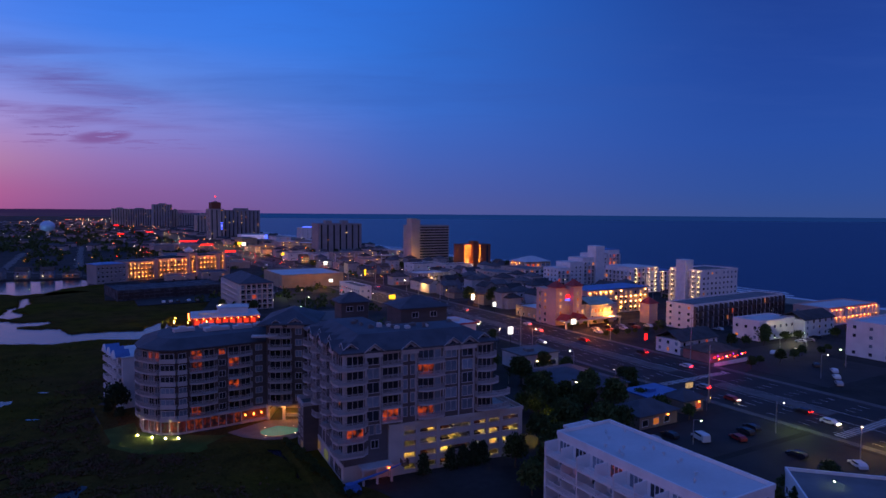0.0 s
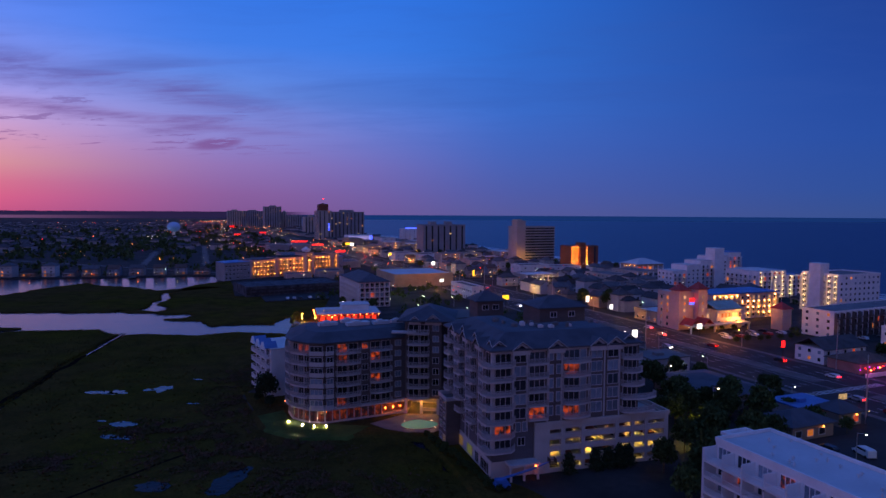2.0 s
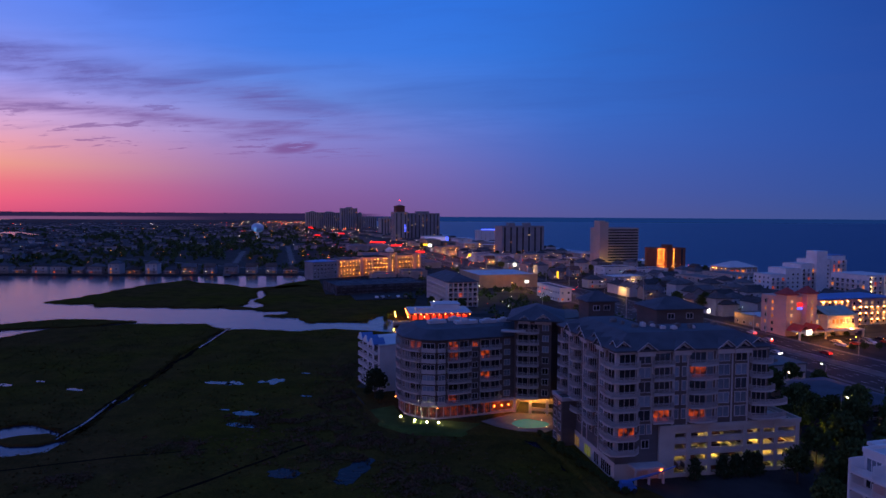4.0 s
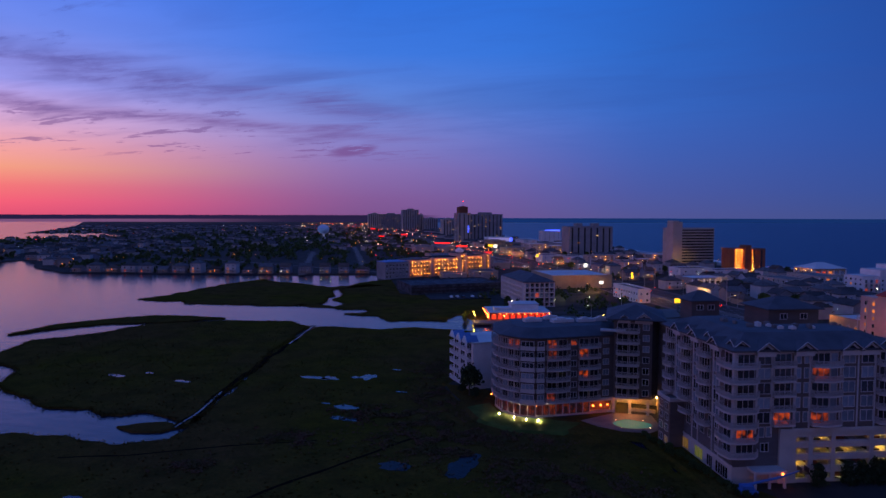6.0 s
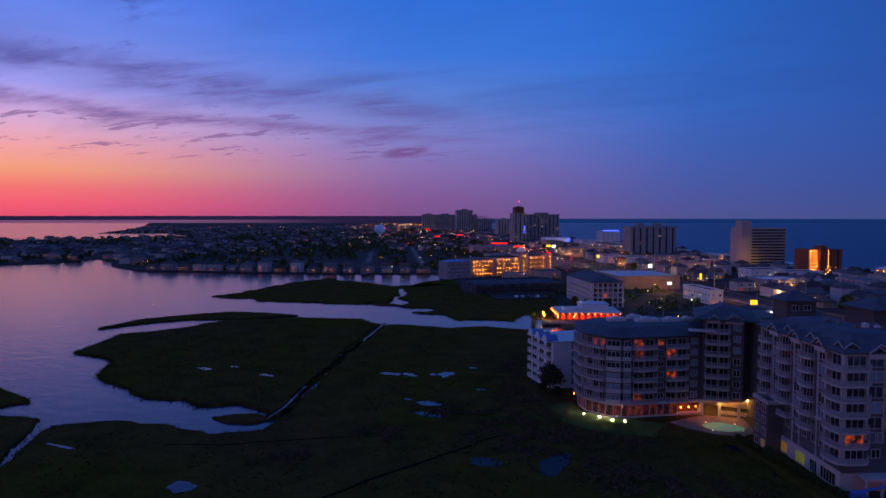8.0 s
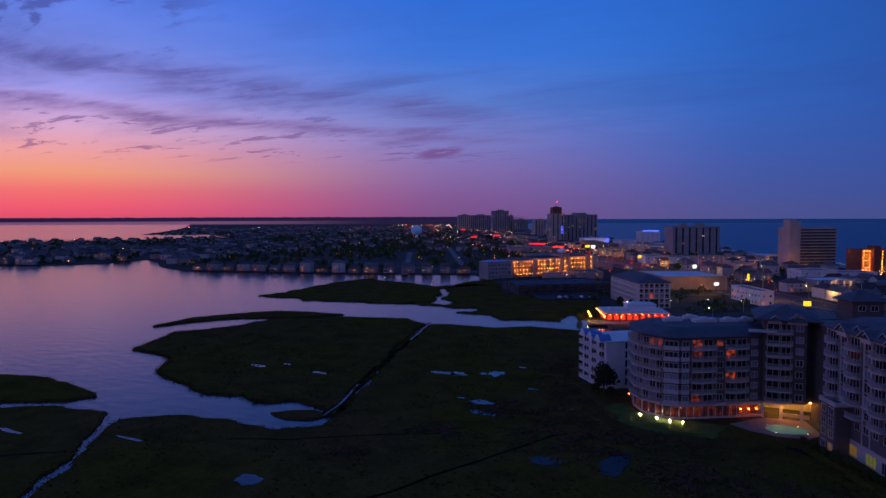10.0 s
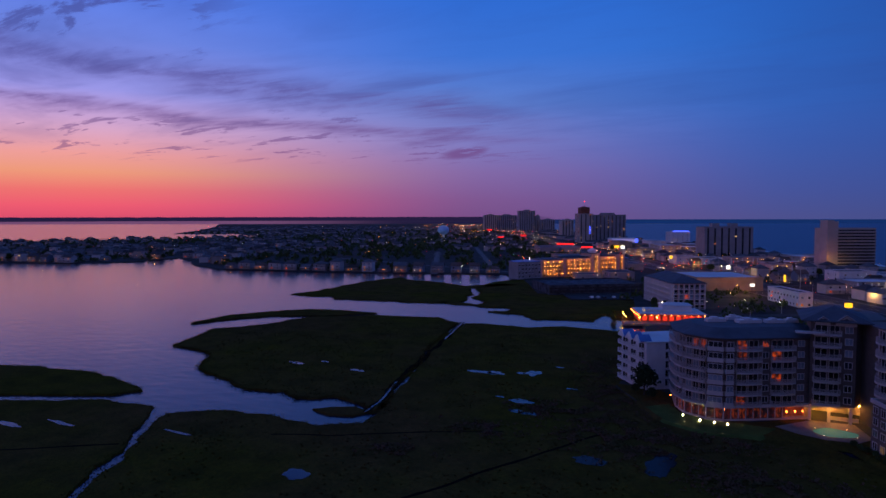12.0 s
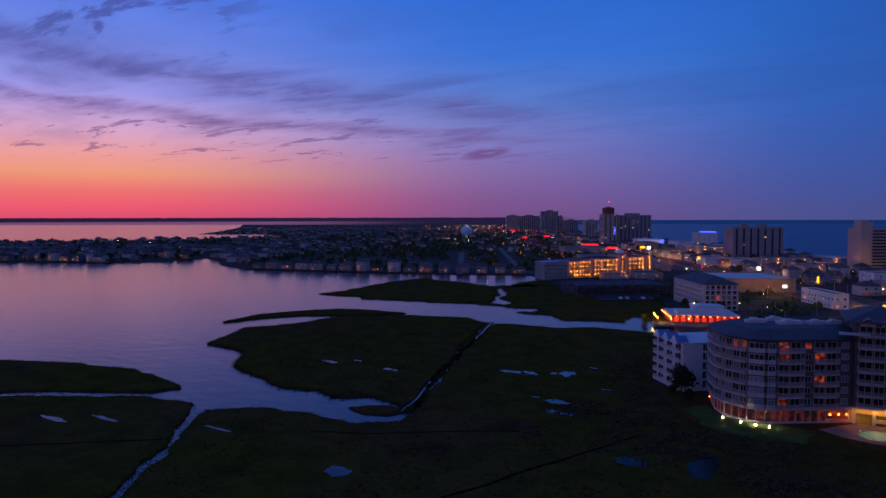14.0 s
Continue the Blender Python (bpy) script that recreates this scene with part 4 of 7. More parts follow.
def dormer(m4, w, h, d, name="dormer"):
    body = part(name, cached(("db", w, h, d), lambda: Mesh().box(-w / 2, w / 2, 0, d, -0.6, h).add([(-w / 2, 0, h), (w / 2, 0, h), (0, 0, h + w * 0.38), (-w / 2, d, h), (w / 2, d, h), (0, d, h + w * 0.38)], [(0, 1, 2), (5, 4, 3)]).data(name, TRIM)), condo, m4)
    part("dormer_roof", cached(("dr", w, h, d), lambda: Mesh().add(
        [(-w / 2 - 0.35, -0.45, h - 0.26), (0, -0.45, h + w * 0.38), (w / 2 + 0.35, -0.45, h - 0.26), (-w / 2 - 0.35, d, h - 0.26), (0, d, h + w * 0.38), (w / 2 + 0.35, d, h - 0.26),
         (-w / 2 - 0.35, -0.45, h), (0, -0.45, h + w * 0.38 + 0.26), (w / 2 + 0.35, -0.45, h), (-w / 2 - 0.35, d, h), (0, d, h + w * 0.38 + 0.26), (w / 2 + 0.35, d, h)],
        [(6, 7, 10, 9), (7, 8, 11, 10), (0, 3, 4, 1), (1, 4, 5, 2), (0, 1, 7, 6), (1, 2, 8, 7), (0, 6, 9, 3), (2, 5, 11, 8)]).data("dormer_roof", SHINGLE)), body)
    part("fascia", cached(("df", w, h), lambda: Mesh().add(
        [(sx * x, y, z + dz) for sx in (-1, 1) for y in (-0.56, -0.45) for dz in (-0.14, 0.04) for x, z in ((w / 2 + 0.4, h), (0, h + w * 0.38 + 0.28))],
        [(0, 1, 3, 2), (4, 6, 7, 5), (2, 3, 7, 6), (0, 4, 5, 1), (8, 10, 11, 9), (12, 13, 15, 14), (10, 14, 15, 11), (8, 9, 13, 12)]).data("fascia", TRIM)), body)
    part("dormer_vent", cached(("dv", w), lambda: Mesh().add([(-w * 0.28, -0.04, 0.1), (w * 0.28, -0.04, 0.1), (0, -0.04, w * 0.24)], [(0, 1, 2)]).data("dormer_vent", GLASS)), body, pose(0, 0, h))


for x in (6.2, 14.2, 24.0, 28.0):
    dormer(FS @ pose(x, -0.75, TOPZ - 0.4), 3.9, 0.55, 6.0)
dormer(FS @ pose(1.6, 0.6, TOPZ + 0.75), 2.4, 0.1, 3.0)
dormer(FS @ pose(32.2, 0.6, TOPZ + 0.75), 2.4, 0.1, 3.0)
for yb in (6.6, 15.2, 23.6):
    dormer(FW @ pose(30.5 - yb, -0.75, TOPZ - 0.4), 3.6, 0.55, 6.0)
for yb in (2.0, 11.0, 19.5):
    dormer(FW @ pose(30.5 - yb, 0.6, TOPZ + 0.75), 2.2, 0.1, 3.0)
# roof penthouses
for cx, cy, w, d, zt in ((-8.0, 163.5, 12.5, 10.0, 31.0), (-26.0, 172.0, 7.5, 6.5, 30.8)):
    mm = pose(cx, cy, 0, 0, 0, 24.8)
    mesh_in(mm, Mesh().box(-w / 2, w / 2, -d / 2, d / 2, 20.0, zt), "penthouse", TAUPE)
    mesh_in(mm, Mesh().hip(-w / 2, w / 2, -d / 2, d / 2, zt, 2.4, 0.9), "penthouse_roof", SHINGLE)
    ff = mm @ face_frame((-w / 2, -d / 2), (w / 2, -d / 2))
    window(condo, ff, w * 0.3, zt - 2.2, 1.6, 1.2, GLASS)
    window(condo, ff, w * 0.7, zt - 2.2, 1.6, 1.2, GLASS)
for i in range(26):
    x, y = RND.uniform(7, 15), RND.uniform(7, 40)
    if i % 2:
        x, y = RND.uniform(8, 30), RND.uniform(7, 12)
    w, d, h = RND.uniform(0.5, 1.1), RND.uniform(0.5, 1.1), RND.uniform(0.7, 1.3)
    base = TOPZ + 2.88 if y < 24 else TOPZ - 1.0
    mesh_in(MA @ pose(x, y, base), Mesh().box(-w * 0.6, w * 0.6, -d * 0.6, d * 0.6, 0, h * 0.7).tube((0, 0, h * 0.7), (0, 0, h * 0.7 + 0.12), w * 0.42, w * 0.4, 10), "roof_unit", GRAVELROOF if i % 3 else MEMBRANE)

# round-ended wing with the restaurant
LF, LH, LT = 3.7, 2.82, 20.9
Lp = [(-81.5, 172.0), (-78.7, 161.2), (-75.7, 156.4), (-70.2, 153.8), (-66.2, 154.0), (-47.2, 166.6), (-47.5, 182.0), (-64, 186)]
mesh_in(pose(0, 0, 0), Mesh().prism(Lp, LF, LT), "wall", TAUPE, label="taupe siding wall of the round-ended wing")
mesh_in(pose(0, 0, 0), Mesh().prism(inset(Lp, 1.2), 0.4, LF), "core_wall", mat("restaurant_inside", (0.35, 0.16, 0.09), 0.8, var=0.5, scale=0.6, fine=2))
mesh_in(pose(0, 0, 0), Mesh().prism(inset(Lp, -0.25), -1.2, 0.5), "plinth", CREAM)
mesh_in(pose(0, 0, 0), Mesh().prism(inset(Lp, -0.7), LF - 0.35, LF + 0.35), "awning_band", TRIM)
edges = [(Lp[i], Lp[(i + 1) % len(Lp)]) for i in range(5)]
REST = glow_mat("restaurant_glow", (255, 96, 30), 0.16, 0.9, 6.5, 1.4)
RESTDIM = glow_mat("restaurant_dim", (240, 74, 20), 0.06, 0.9, 5.5, 1.1)
for ei, (a, b) in enumerate(edges):
    F, L = face_frame(a, b), math.dist(a, b)
    n = max(1, round(L / 2.1)) if ei < 4 else 8
    span = L if ei < 4 else 15.5
    for k in range(n):
        window(condo, F, (k + 0.5) * span / n, 0.55, span / n - 0.35, 2.6, REST if (ei * 3 + k) % 3 else RESTDIM, trim=DARKMETAL, bars=1)
    for k in range(n + 1):
        mesh_in(F, Mesh().box(k * span / n - 0.12, k * span / n + 0.12, -0.2, 0.3, 0.4, LF), "post", TRIM)
for k in range(6):
    z = LF + 0.35 + LH * k
    # continuous balconies round the end
    for ei in (0, 1, 2):
        a, b = edges[ei]
        F, L = face_frame(a, b), math.dist(a, b)
        balcony(condo, F, 0.0, L, z, 1.5, 0.35)
        n = max(2, round(L / 2.2))
        for j in range(n):
            g = ORANGE_ROOM if (k == 5 and ei == 2 and j in (1, 2)) else (CURTAIN if (j + k + ei) % 3 == 0 else GLASS)
            window(condo, F, (j + 0.5) * L / n, z + 0.08, L / n - 0.55, 2.1, g, bars=1)
    a, b = edges[3]
    F, L = face_frame(a, b), math.dist(a, b)
    mesh_in(F, Mesh().box(0.1, L - 0.1, -0.9, 0.1, z - 0.3, z + 0.7), "bay", TRIM)
    window(condo, F @ pose(0, -0.85, 0), L * 0.5, z + 0.8, L - 0.9, 1.25, CURTAIN if k < 3 else GLASS, bars=2)
    a, b = edges[4]
    F, L = face_frame(a, b), math.dist(a, b)
    mesh_in(F, Mesh().box(0.0, 2.2, -0.9, 0.1, z - 0.3, z + 0.7), "bay", TRIM)
    window(condo, F @ pose(0, -0.85, 0), 1.1, z + 0.8, 1.6, 1.25, CURTAIN if k < 3 else GLASS, bars=1)
    for x0, x1, spots in ((2.8, 9.4, (5, 4, 0)), (12.2, 18.2, (4, 2))):
        balcony(condo, F, x0, x1, z, 1.7, 0.5)
        mid = (x0 + x1) / 2
        on = k in spots
        window(condo, F, mid - 1.5, z + 0.08, 2.5, 2.1, ORANGE_ROOM if on else GLASS, bars=1)
        window(condo, F, mid + 1.5, z + 0.08, 2.3, 2.1, GLASS, bars=1)
    window(condo, F, 10.8, z + 0.6, 1.5, 1.4, GLASS if k != 5 else ORANGE_ROOM, bars=1)
    window(condo, F, 20.2, z + 0.6, 1.6, 1.4, CURTAIN, bars=1)
Le = inset(Lp, -1.0)
mesh_in(pose(0, 0, 0), Mesh().prism(Le, LT, LT + 0.3).prism(Le, LT + 0.3, LT + 2.2, top=inset(Le, 5.0)), "roof", SHINGLE, label="slate-grey hipped roof of the round end")
for x, y, s in ((-70, 168, 2.6), (-62, 170, 3.2), (-56, 173, 2.4), (-66, 174, 2.0), (-52, 176, 1.8)):
    mesh_in(pose(x, y, LT + 2.18, 0, 0, 35), Mesh().box(-s, s, -s * 0.4, s * 0.4, 0, 0.9).box(-s * 0.5, s * 0.2, -s * 0.3, s * 0.3, 0.9, 1.3), "roof_unit", MEMBRANE)

# the link tower between the wings, with open parking under it
Bp = [(-47.4, 165.2), (-37.6, 166.3), (-35.9, 170.5), (-30, 176), (-32, 190), (-48, 188)]
BT = 25.4
mesh_in(pose(0, 0, 0), Mesh().prism(Bp, 4.2, BT), "wall", TAUPE, label="taupe wall of the link tower")
mesh_in(pose(0, 0, 0), Mesh().box(-48, -30, 176.0, 176.5, -0.5, 4.2).box(-48, -30, 166, 176, -0.4, -0.1), "parking_wall", CREAM)
F = face_frame(Bp[0], Bp[1])
for k in range(7):
    z = 4.6 + 2.95 * k
    balcony(condo, F, 0.6, 6.6, z, 1.8, 0.6)
    window(condo, F, 2.3, z + 0.08, 2.6, 2.1, GLASS, bars=1)
    window(condo, F, 5.2, z + 0.08, 2.0, 2.1, GLASS, bars=1)
    window(condo, F, 8.3, z + 0.5, 1.5, 1.5, CURTAIN if k > 3 else GLASS, bars=1)
    F2 = MA @ face_frame((5, 46), (5, 30.5))
    balcony(condo, F2, 8.5, 14.5, z, 1.5, 0.0)
    window(condo, F2, 12.5, z + 0.08, 3.0, 2.1, ORANGE_ROOM if k in (2, 5) else GLASS, bars=1)
for x in (-47.2, -43.0, -38.4):
    mesh_in(pose(x, 165.8, 0), Mesh().box(-0.35, 0.35, -0.35, 0.35, -0.6, 4.2), "column", CREAM)
mesh_in(pose(0, 0, 0), Mesh().box(-43, -36.5, 168.4, 168.7, -0.2, 0.9), "parking_parapet", CREAM)
mesh_in(pose(-43, 166, 0, 0, 0, 4), Mesh().hip(-6.2, 8.5, -1.4, 18, BT, 3.2, 0.4), "roof", SHINGLE, label="slate-grey roof of the link tower")
dormer(F @ pose(7.6, -0.5, BT - 0.3), 4.4, 0.3, 5.0)
dormer(F @ pose(2.6, -0.3, BT - 0.3), 3.2, 0.2, 5.0)
mesh_in(F, Mesh().box(-3.5, 3.0, -2.0, 0.2, BT - 3.0, BT - 2.6), "terrace", TRIM)
for x, y in ((-45, 170.5), (-40.5, 170.5), (-36.5, 170)):
    part("ceiling_lamp", cached("deck_tube", lambda: Mesh().box(-0.8, 0.8, -0.15, 0.15, -0.08, 0.08).data("ceiling_lamp", glow_mat("garage_lamp", (255, 176, 84), 150.0, 0.4))), condo, pose(x, y, 3.9))
FL4 = face_frame(Lp[4], Lp[5])
for x in (16.4, 18.6, 20.6):
    lamp_at(condo, FL4 @ pose(x, -0.5, 2.2), glow_mat("wall_lamp", (255, 110, 40), 14.0, 0.5), 0.25, "wall_lamp")
lamp_at(condo, MA @ pose(8.6, -3.2, 2.9), glow_mat("wall_lamp", (255, 110, 40), 14.0, 0.5), 0.25, "wall_lamp")
lamp_at(condo, FL4 @ pose(0.3, 0, 3.0) @ pose(0, 0, 0), glow_mat("wall_lamp", (255, 110, 40), 14.0, 0.5), 0.1, "wall_lamp")
lamp_at(condo, face_frame(Lp[0], Lp[1]) @ pose(9.5, -1.3, 2.7), glow_mat("wall_lamp", (255, 110, 40), 14.0, 0.5), 0.2, "wall_lamp")

# added warm light before the garage, spilling onto the terrace
point(-42.5, 165.0, 4.4, 190, (255, 170, 80), 0.4)
# pool terrace
tp = [(-54.5, 155.5), (-50, 152.4), (-44, 150.6), (-37.5, 151.5), (-34.4, 156), (-37.5, 166), (-47, 165)]
struct("terrace", with_mat(sheet(tp, -0.5, 1.12), PAVER), "paved pool terrace with a low wall", "terrace")
pool = thing("swimming_pool", pose(-41.8, 156.6, 1.12), "small turquoise swimming pool set in a paved terrace", "pool")
pp = [(4.6 * math.cos(a) * (1 + 0.12 * math.sin(2 * a)), 3.6 * math.sin(a) * (1 + 0.1 * math.cos(3 * a))) for a in [math.tau * k / 28 for k in range(28)]]
part("coping", Mesh().wallring(inset(pp, -0.4), -0.1, 0.12, 0.4).data("coping", PAVER), pool)
# the water is opaque: its own emission stands in for underwater lamps
part("water", Mesh().prism(pp, -0.3, 0.05).data("water", mat("glowing_pool_water", (0.04, 0.26, 0.23), 0.5, spec=0.1, var=0.15, scale=0.6, fine=2, bump=0.15, emit=0.13, ecol=lin(90, 200, 175))), pool, None, "turquoise water with an added glow")
for k in (5, 12, 19, 26):
    lamp_at(pool, pose(pp[k][0] * 1.14, pp[k][1] * 1.14, 0.25), LAMPW, 0.07, "pool_lamp")

# ground floodlights along the restaurant
for x, y in ((-75.6, 153.0), (-71.2, 151.2), (-67.8, 150.6), (-64.8, 151.0)):
    fl = thing("floodlight", pose(x, y, 1.04, 0, 0, -20), "small ground floodlight shining on the lawn", "floodlight", "lawn floodlights")
    # back plate and cap added to block the lamp's light from the facade
    part("housing", cached("fl_h", lambda: Mesh().box(-0.2, 0.2, 0.02, 0.1, -0.2, 0.55).box(-0.2, 0.2, -0.22, 0.1, 0.5, 0.55).data("housing", DARKMETAL)), fl)
    lamp_at(fl, pose(0, -0.12, 0.34), glow_mat("flood_lamp", (255, 228, 160), 1100.0, 0.2), 0.11)
verge = rough_edge([(-100, 178), (-81, 149), (-62, 147), (-47, 148), (-38, 148), (-24, 119), (-6, 102), (2, 108), (-14, 122), (-21, 128), (-32, 154), (-38, 166), (-48, 166), (-60, 156), (-78, 168), (-86, 176)], 2.0, 0.5, 27)
struct("verge", with_mat(sheet(verge, 0.2, 1.035, 1.5), MARSH), "rough grass bank below the condominium", "grass bank")
lawn = rough_edge([(-86, 157), (-79, 147), (-69, 143.0), (-58, 145), (-54, 154), (-66, 153.8), (-77, 156), (-81, 163)], 1.5, 0.5, 21)
struct("lawn", with_mat(sheet(lawn, 0.2, 1.05, 1.5), LAWN), "mown lawn strip below the restaurant windows", "lawn")

# ---- buildings of the town ----
def block(name, u0, u1, v0, v1, h, label, category="building", wall=None, roof=None, south="windows", west="windows", fh=2.9, lit=0.05, bay=3.4, lamp=None, parapet=0.7, turn=0.0, group="", z0=0.0, trim=None, slabm=None):
    """A flat-roofed building with its storeys: fronts to the south (towards the lower u) and to the west (towards the lower v)."""
    wall, roof = wall or WHITE, roof or MEMBRANE
    if u0 > 480:
        bay = max(bay, 7.5)
    root = thing(name, at(u0, v0, 1.0, turn), label, category, group)
    w, d = v1 - v0, u1 - u0
    poly = [(0, 0), (w, 0), (w, d), (0, d)]
    part("wall", Mesh().prism(poly, -0.5, h).data("wall", wall), root)
    part("roof", Mesh().prism(inset(poly, 0.3), h - 0.1, h + 0.12).data("roof", roof), root)
    if parapet:
        part("parapet", Mesh().wallring(inset(poly, -0.12), h - 0.15, h + parapet, 0.35).data("parapet", trim or wall), root)
    nf = max(1, int((h + 0.4) / fh))
    for a, b, kind in (((0, 0), (w, 0), south), ((0, d), (0, 0), west), ((w, 0), (w, d), "none")):
        front(root, face_frame(a, b), math.dist(a, b), nf, h / nf, kind, lit, bay, lamp, trim, slabm)
    return root


def front(root, F, L, nf, fh, kind, lit, bay, lamp, trim=None, slabm=None):
    if kind == "none":
        return
    n = max(1, int(L / bay))
    far = root.matrix_basis.translation.length > 330
    tr = trim or WHITE
    for k in range(nf):
        z = k * fh
        cells = []
        if kind == "bands":
            part("window_band", cached(("wb", round(L, 1)), lambda: Mesh().box(0.6, L - 0.6, -0.05, 0.1, 0.9, 2.2).data("window_band", GLASS)), root, F @ pose(0, 0, z))
            part("balcony", cached(("bb", round(L, 1), (slabm or WHITE).name), lambda: Mesh().prism([(0.3, 0), (0.3, -1.2)] + [(0.3 + (L - 0.6) * i / 8, -1.2 - 1.2 * math.sin(math.pi * i / 8)) for i in range(1, 8)] + [(L - 0.3, -1.2), (L - 0.3, 0)], -0.2, 0.85).data("balcony", slabm or WHITE)), root, F @ pose(0, 0, z))
            for j in range(n):
                if RND.random() < lit:
                    plain_window(root, F @ pose(0, -0.03, 0), (j + 0.5) * L / n, z + 0.95, bay * 0.6, 1.1, LIT)
            continue
        if kind in ("balconies", "walkway"):
            part("balcony", cached(("fs", round(L, 1), (slabm or trim or WHITE).name), lambda: Mesh().box(0.15, L - 0.15, -1.45, 0.1, -0.25, 0).data("balcony", slabm or trim or WHITE)), root, F @ pose(0, 0, z + (0.05 if k == 0 else 0)))

            def rails():
                m = Mesh().box(0.15, L - 0.15, -1.45, -1.38, 0.95, 1.05).box(0.15, L - 0.15, -1.45, -1.38, 0.1, 0.16)
                q = int(L / 0.45)
                for i in range(q + 1):
                    x = 0.15 + (L - 0.3) * i / q
                    m.box(x - 0.03, x + 0.03, -1.44, -1.39, 0, 1.0)
                for i in range(n + 1):
                    x = 0.15 + (L - 0.4) * i / n
                    m.box(x - 0.02, x + 0.12, -1.4, 0, 0, fh - 0.25)
                return m.data("railing", slabm or trim or WHITE)
            part("railing", cached(("fr", round(L, 1), n, round(fh, 2), (slabm or trim or WHITE).name), rails), root, F @ pose(0, 0, z))
        for j in range(n):
            x = (j + 0.5) * L / n
            if kind == "windows":
                if bay > 2 and RND.random() < 0.06:
                    continue
                cells.append((x, 0.95, 1.25, 1.25, pick_glass(lit, 0.25), tr))
            elif kind == "balconies":
                cells.append((x, 0.05, bay * 0.62, 2.1, pick_glass(lit, 0.4), tr))
            elif kind == "walkway":
                cells.append((x - 0.7, 0.05, 0.95, 2.05, CURTAIN, tr))
                cells.append((x + 0.6, 0.8, 1.1, 1.2, GLASS if RND.random() > 0.25 else LITWHITE, tr))
                if lamp and RND.random() < 0.9:
                    lamp_at(root, F @ pose(x - 0.05, -0.7, z + fh - 0.55), lamp, 0.2)
            elif kind == "strips":
                part("window_strip", cached(("ws", round(bay, 1), nf, round(fh, 2)), lambda: Mesh().box(-bay * 0.14, bay * 0.14, -0.05, 0.1, 0.6, nf * fh - 0.6).data("window_strip", GLASS)), root, F @ pose(x, 0, 0)) if k == 0 else None
                if RND.random() < lit:
                    plain_window(root, F @ pose(0, -0.03, 0), x, z + 0.8, bay * 0.35, 1.2, RND.choice((LIT, LITWHITE)))
        if cells and far:
            window_row(root, F, z, cells)
        elif cells:
            for x, dz, w, h, g, t_ in cells:
                plain_window(root, F, x, z + dz, w, h, g, t_)


HOTELLAMP = glow_mat("walkway_lamp", (255, 146, 52), 38.0, 0.7)
PALELAMP = glow_mat("pale_walkway_lamp", (255, 200, 120), 20.0, 0.7)
ORANGELAMP = glow_mat("orange_walkway_lamp", (255, 120, 45), 45.0, 0.7)

# white apartment block with long balconies, beside the parking lot
wb = block("apartment_block", 58, 93, 76.8, 90.3, 13.0, "white apartment block with stepped balconies and a pale flat roof", "building", WHITE, MEMBRANE, "windows", "none", 2.9, 0.1)
FWb = face_frame((0, 35), (0, 0))
for k in range(4):
    z = 1.0 + 2.95 * k
    for j in range(8):
        x = 35 * (j + 0.5) / 8
        g = ORANGE_ROOM if (j + 3 * k) % 5 == 2 else (CURTAIN if (j + k) % 2 else GLASS)
        window(wb, FWb, x, z + 0.05, 2.7, 2.15, g, WHITE, 2)
    balcony(wb, FWb, 0.1, 34.9, z, 3.0, 0.0, WHITE, WHITE, 0.22)
    for j in range(9):
        x = min(34.8, max(0.2, 35 * j / 8))
        part("screen", cached("scr", lambda: Mesh().box(-0.08, 0.08, -2.9, 0, 0, 2.3).data("screen", WHITE)), wb, FWb @ pose(x, 0, z))
for j in range(5):
    part("column", cached("colw", lambda: Mesh().box(-0.15, 0.15, -3.05, -2.75, -0.8, 12.0).data("column", WHITE)), wb, FWb @ pose(35 * j / 4, 0, 0))
part("stair_head", Mesh().box(3.5, 9.5, 34.9, 37.0, -0.8, 13.0).wallring([(3.3, 34.7), (9.7, 34.7), (9.7, 37.2), (3.3, 37.2)], 13.0, 13.6, 0.3).data("stair_head", WHITE), wb)
for i in range(16):
    x, y = RND.uniform(2, 12), RND.uniform(2, 33)
    part("roof_vent", cached(("rv", i % 3), lambda: Mesh().tube((0, 0, 0), (0, 0, 0.5 + 0.2 * (i % 3)), 0.12, 0.12, 6).box(-0.25, 0.25, -0.25, 0.25, 0.4, 0.55).data("roof_vent", MEMBRANE)), wb, pose(x, y, 13.1))
block("apartment_block", 57.4, 79.4, 102.4, 140, 4.8, "low white building with a dark flat roof beside the car park", "building", WHITE, GRAVELROOF, "windows", "windows", 2.9, 0.05, turn=-45)

# white block behind the round-ended wing
wl = thing("apartment_block", pose(-89.4, 174.2, 1.0, 0, 0, 40), "white apartment block with blue gable peaks at the marsh edge", "building")
part("wall", Mesh().box(0, 17, 0, 16, -0.8, 14.0).data("wall", WHITE), wl)
part("roof", Mesh().box(-0.2, 17.2, -0.2, 16.2, 14.0, 14.4).data("roof", MEMBRANE), wl)
for k in range(3):
    part("gable", cached("blue_gable", lambda: Mesh().gable(-0.9, 2.6, -1.5, 1.5, 0.1, 1.5, 0.15, 0.2).data("gable", BLUEROOF)), wl, pose(-0.5, 2.6 + 5.2 * k, 14.4))
    part("gable_wall", cached("white_gable", lambda: Mesh().add([(-1.5, -2.0, -0.3), (-1.5, 2.0, -0.3), (-1.5, 0, 1.9), (-1.0, -2.0, -0.3), (-1.0, 2.0, -0.3), (-1.0, 0, 1.9)], [(0, 2, 1), (3, 4, 5), (0, 1, 4, 3), (0, 3, 5, 2), (1, 2, 5, 4)]).data("gable_wall", WHITE)), wl, pose(-0.5, 2.6 + 5.2 * k, 14.4))
Fw = face_frame((0, 16), (0, 0))
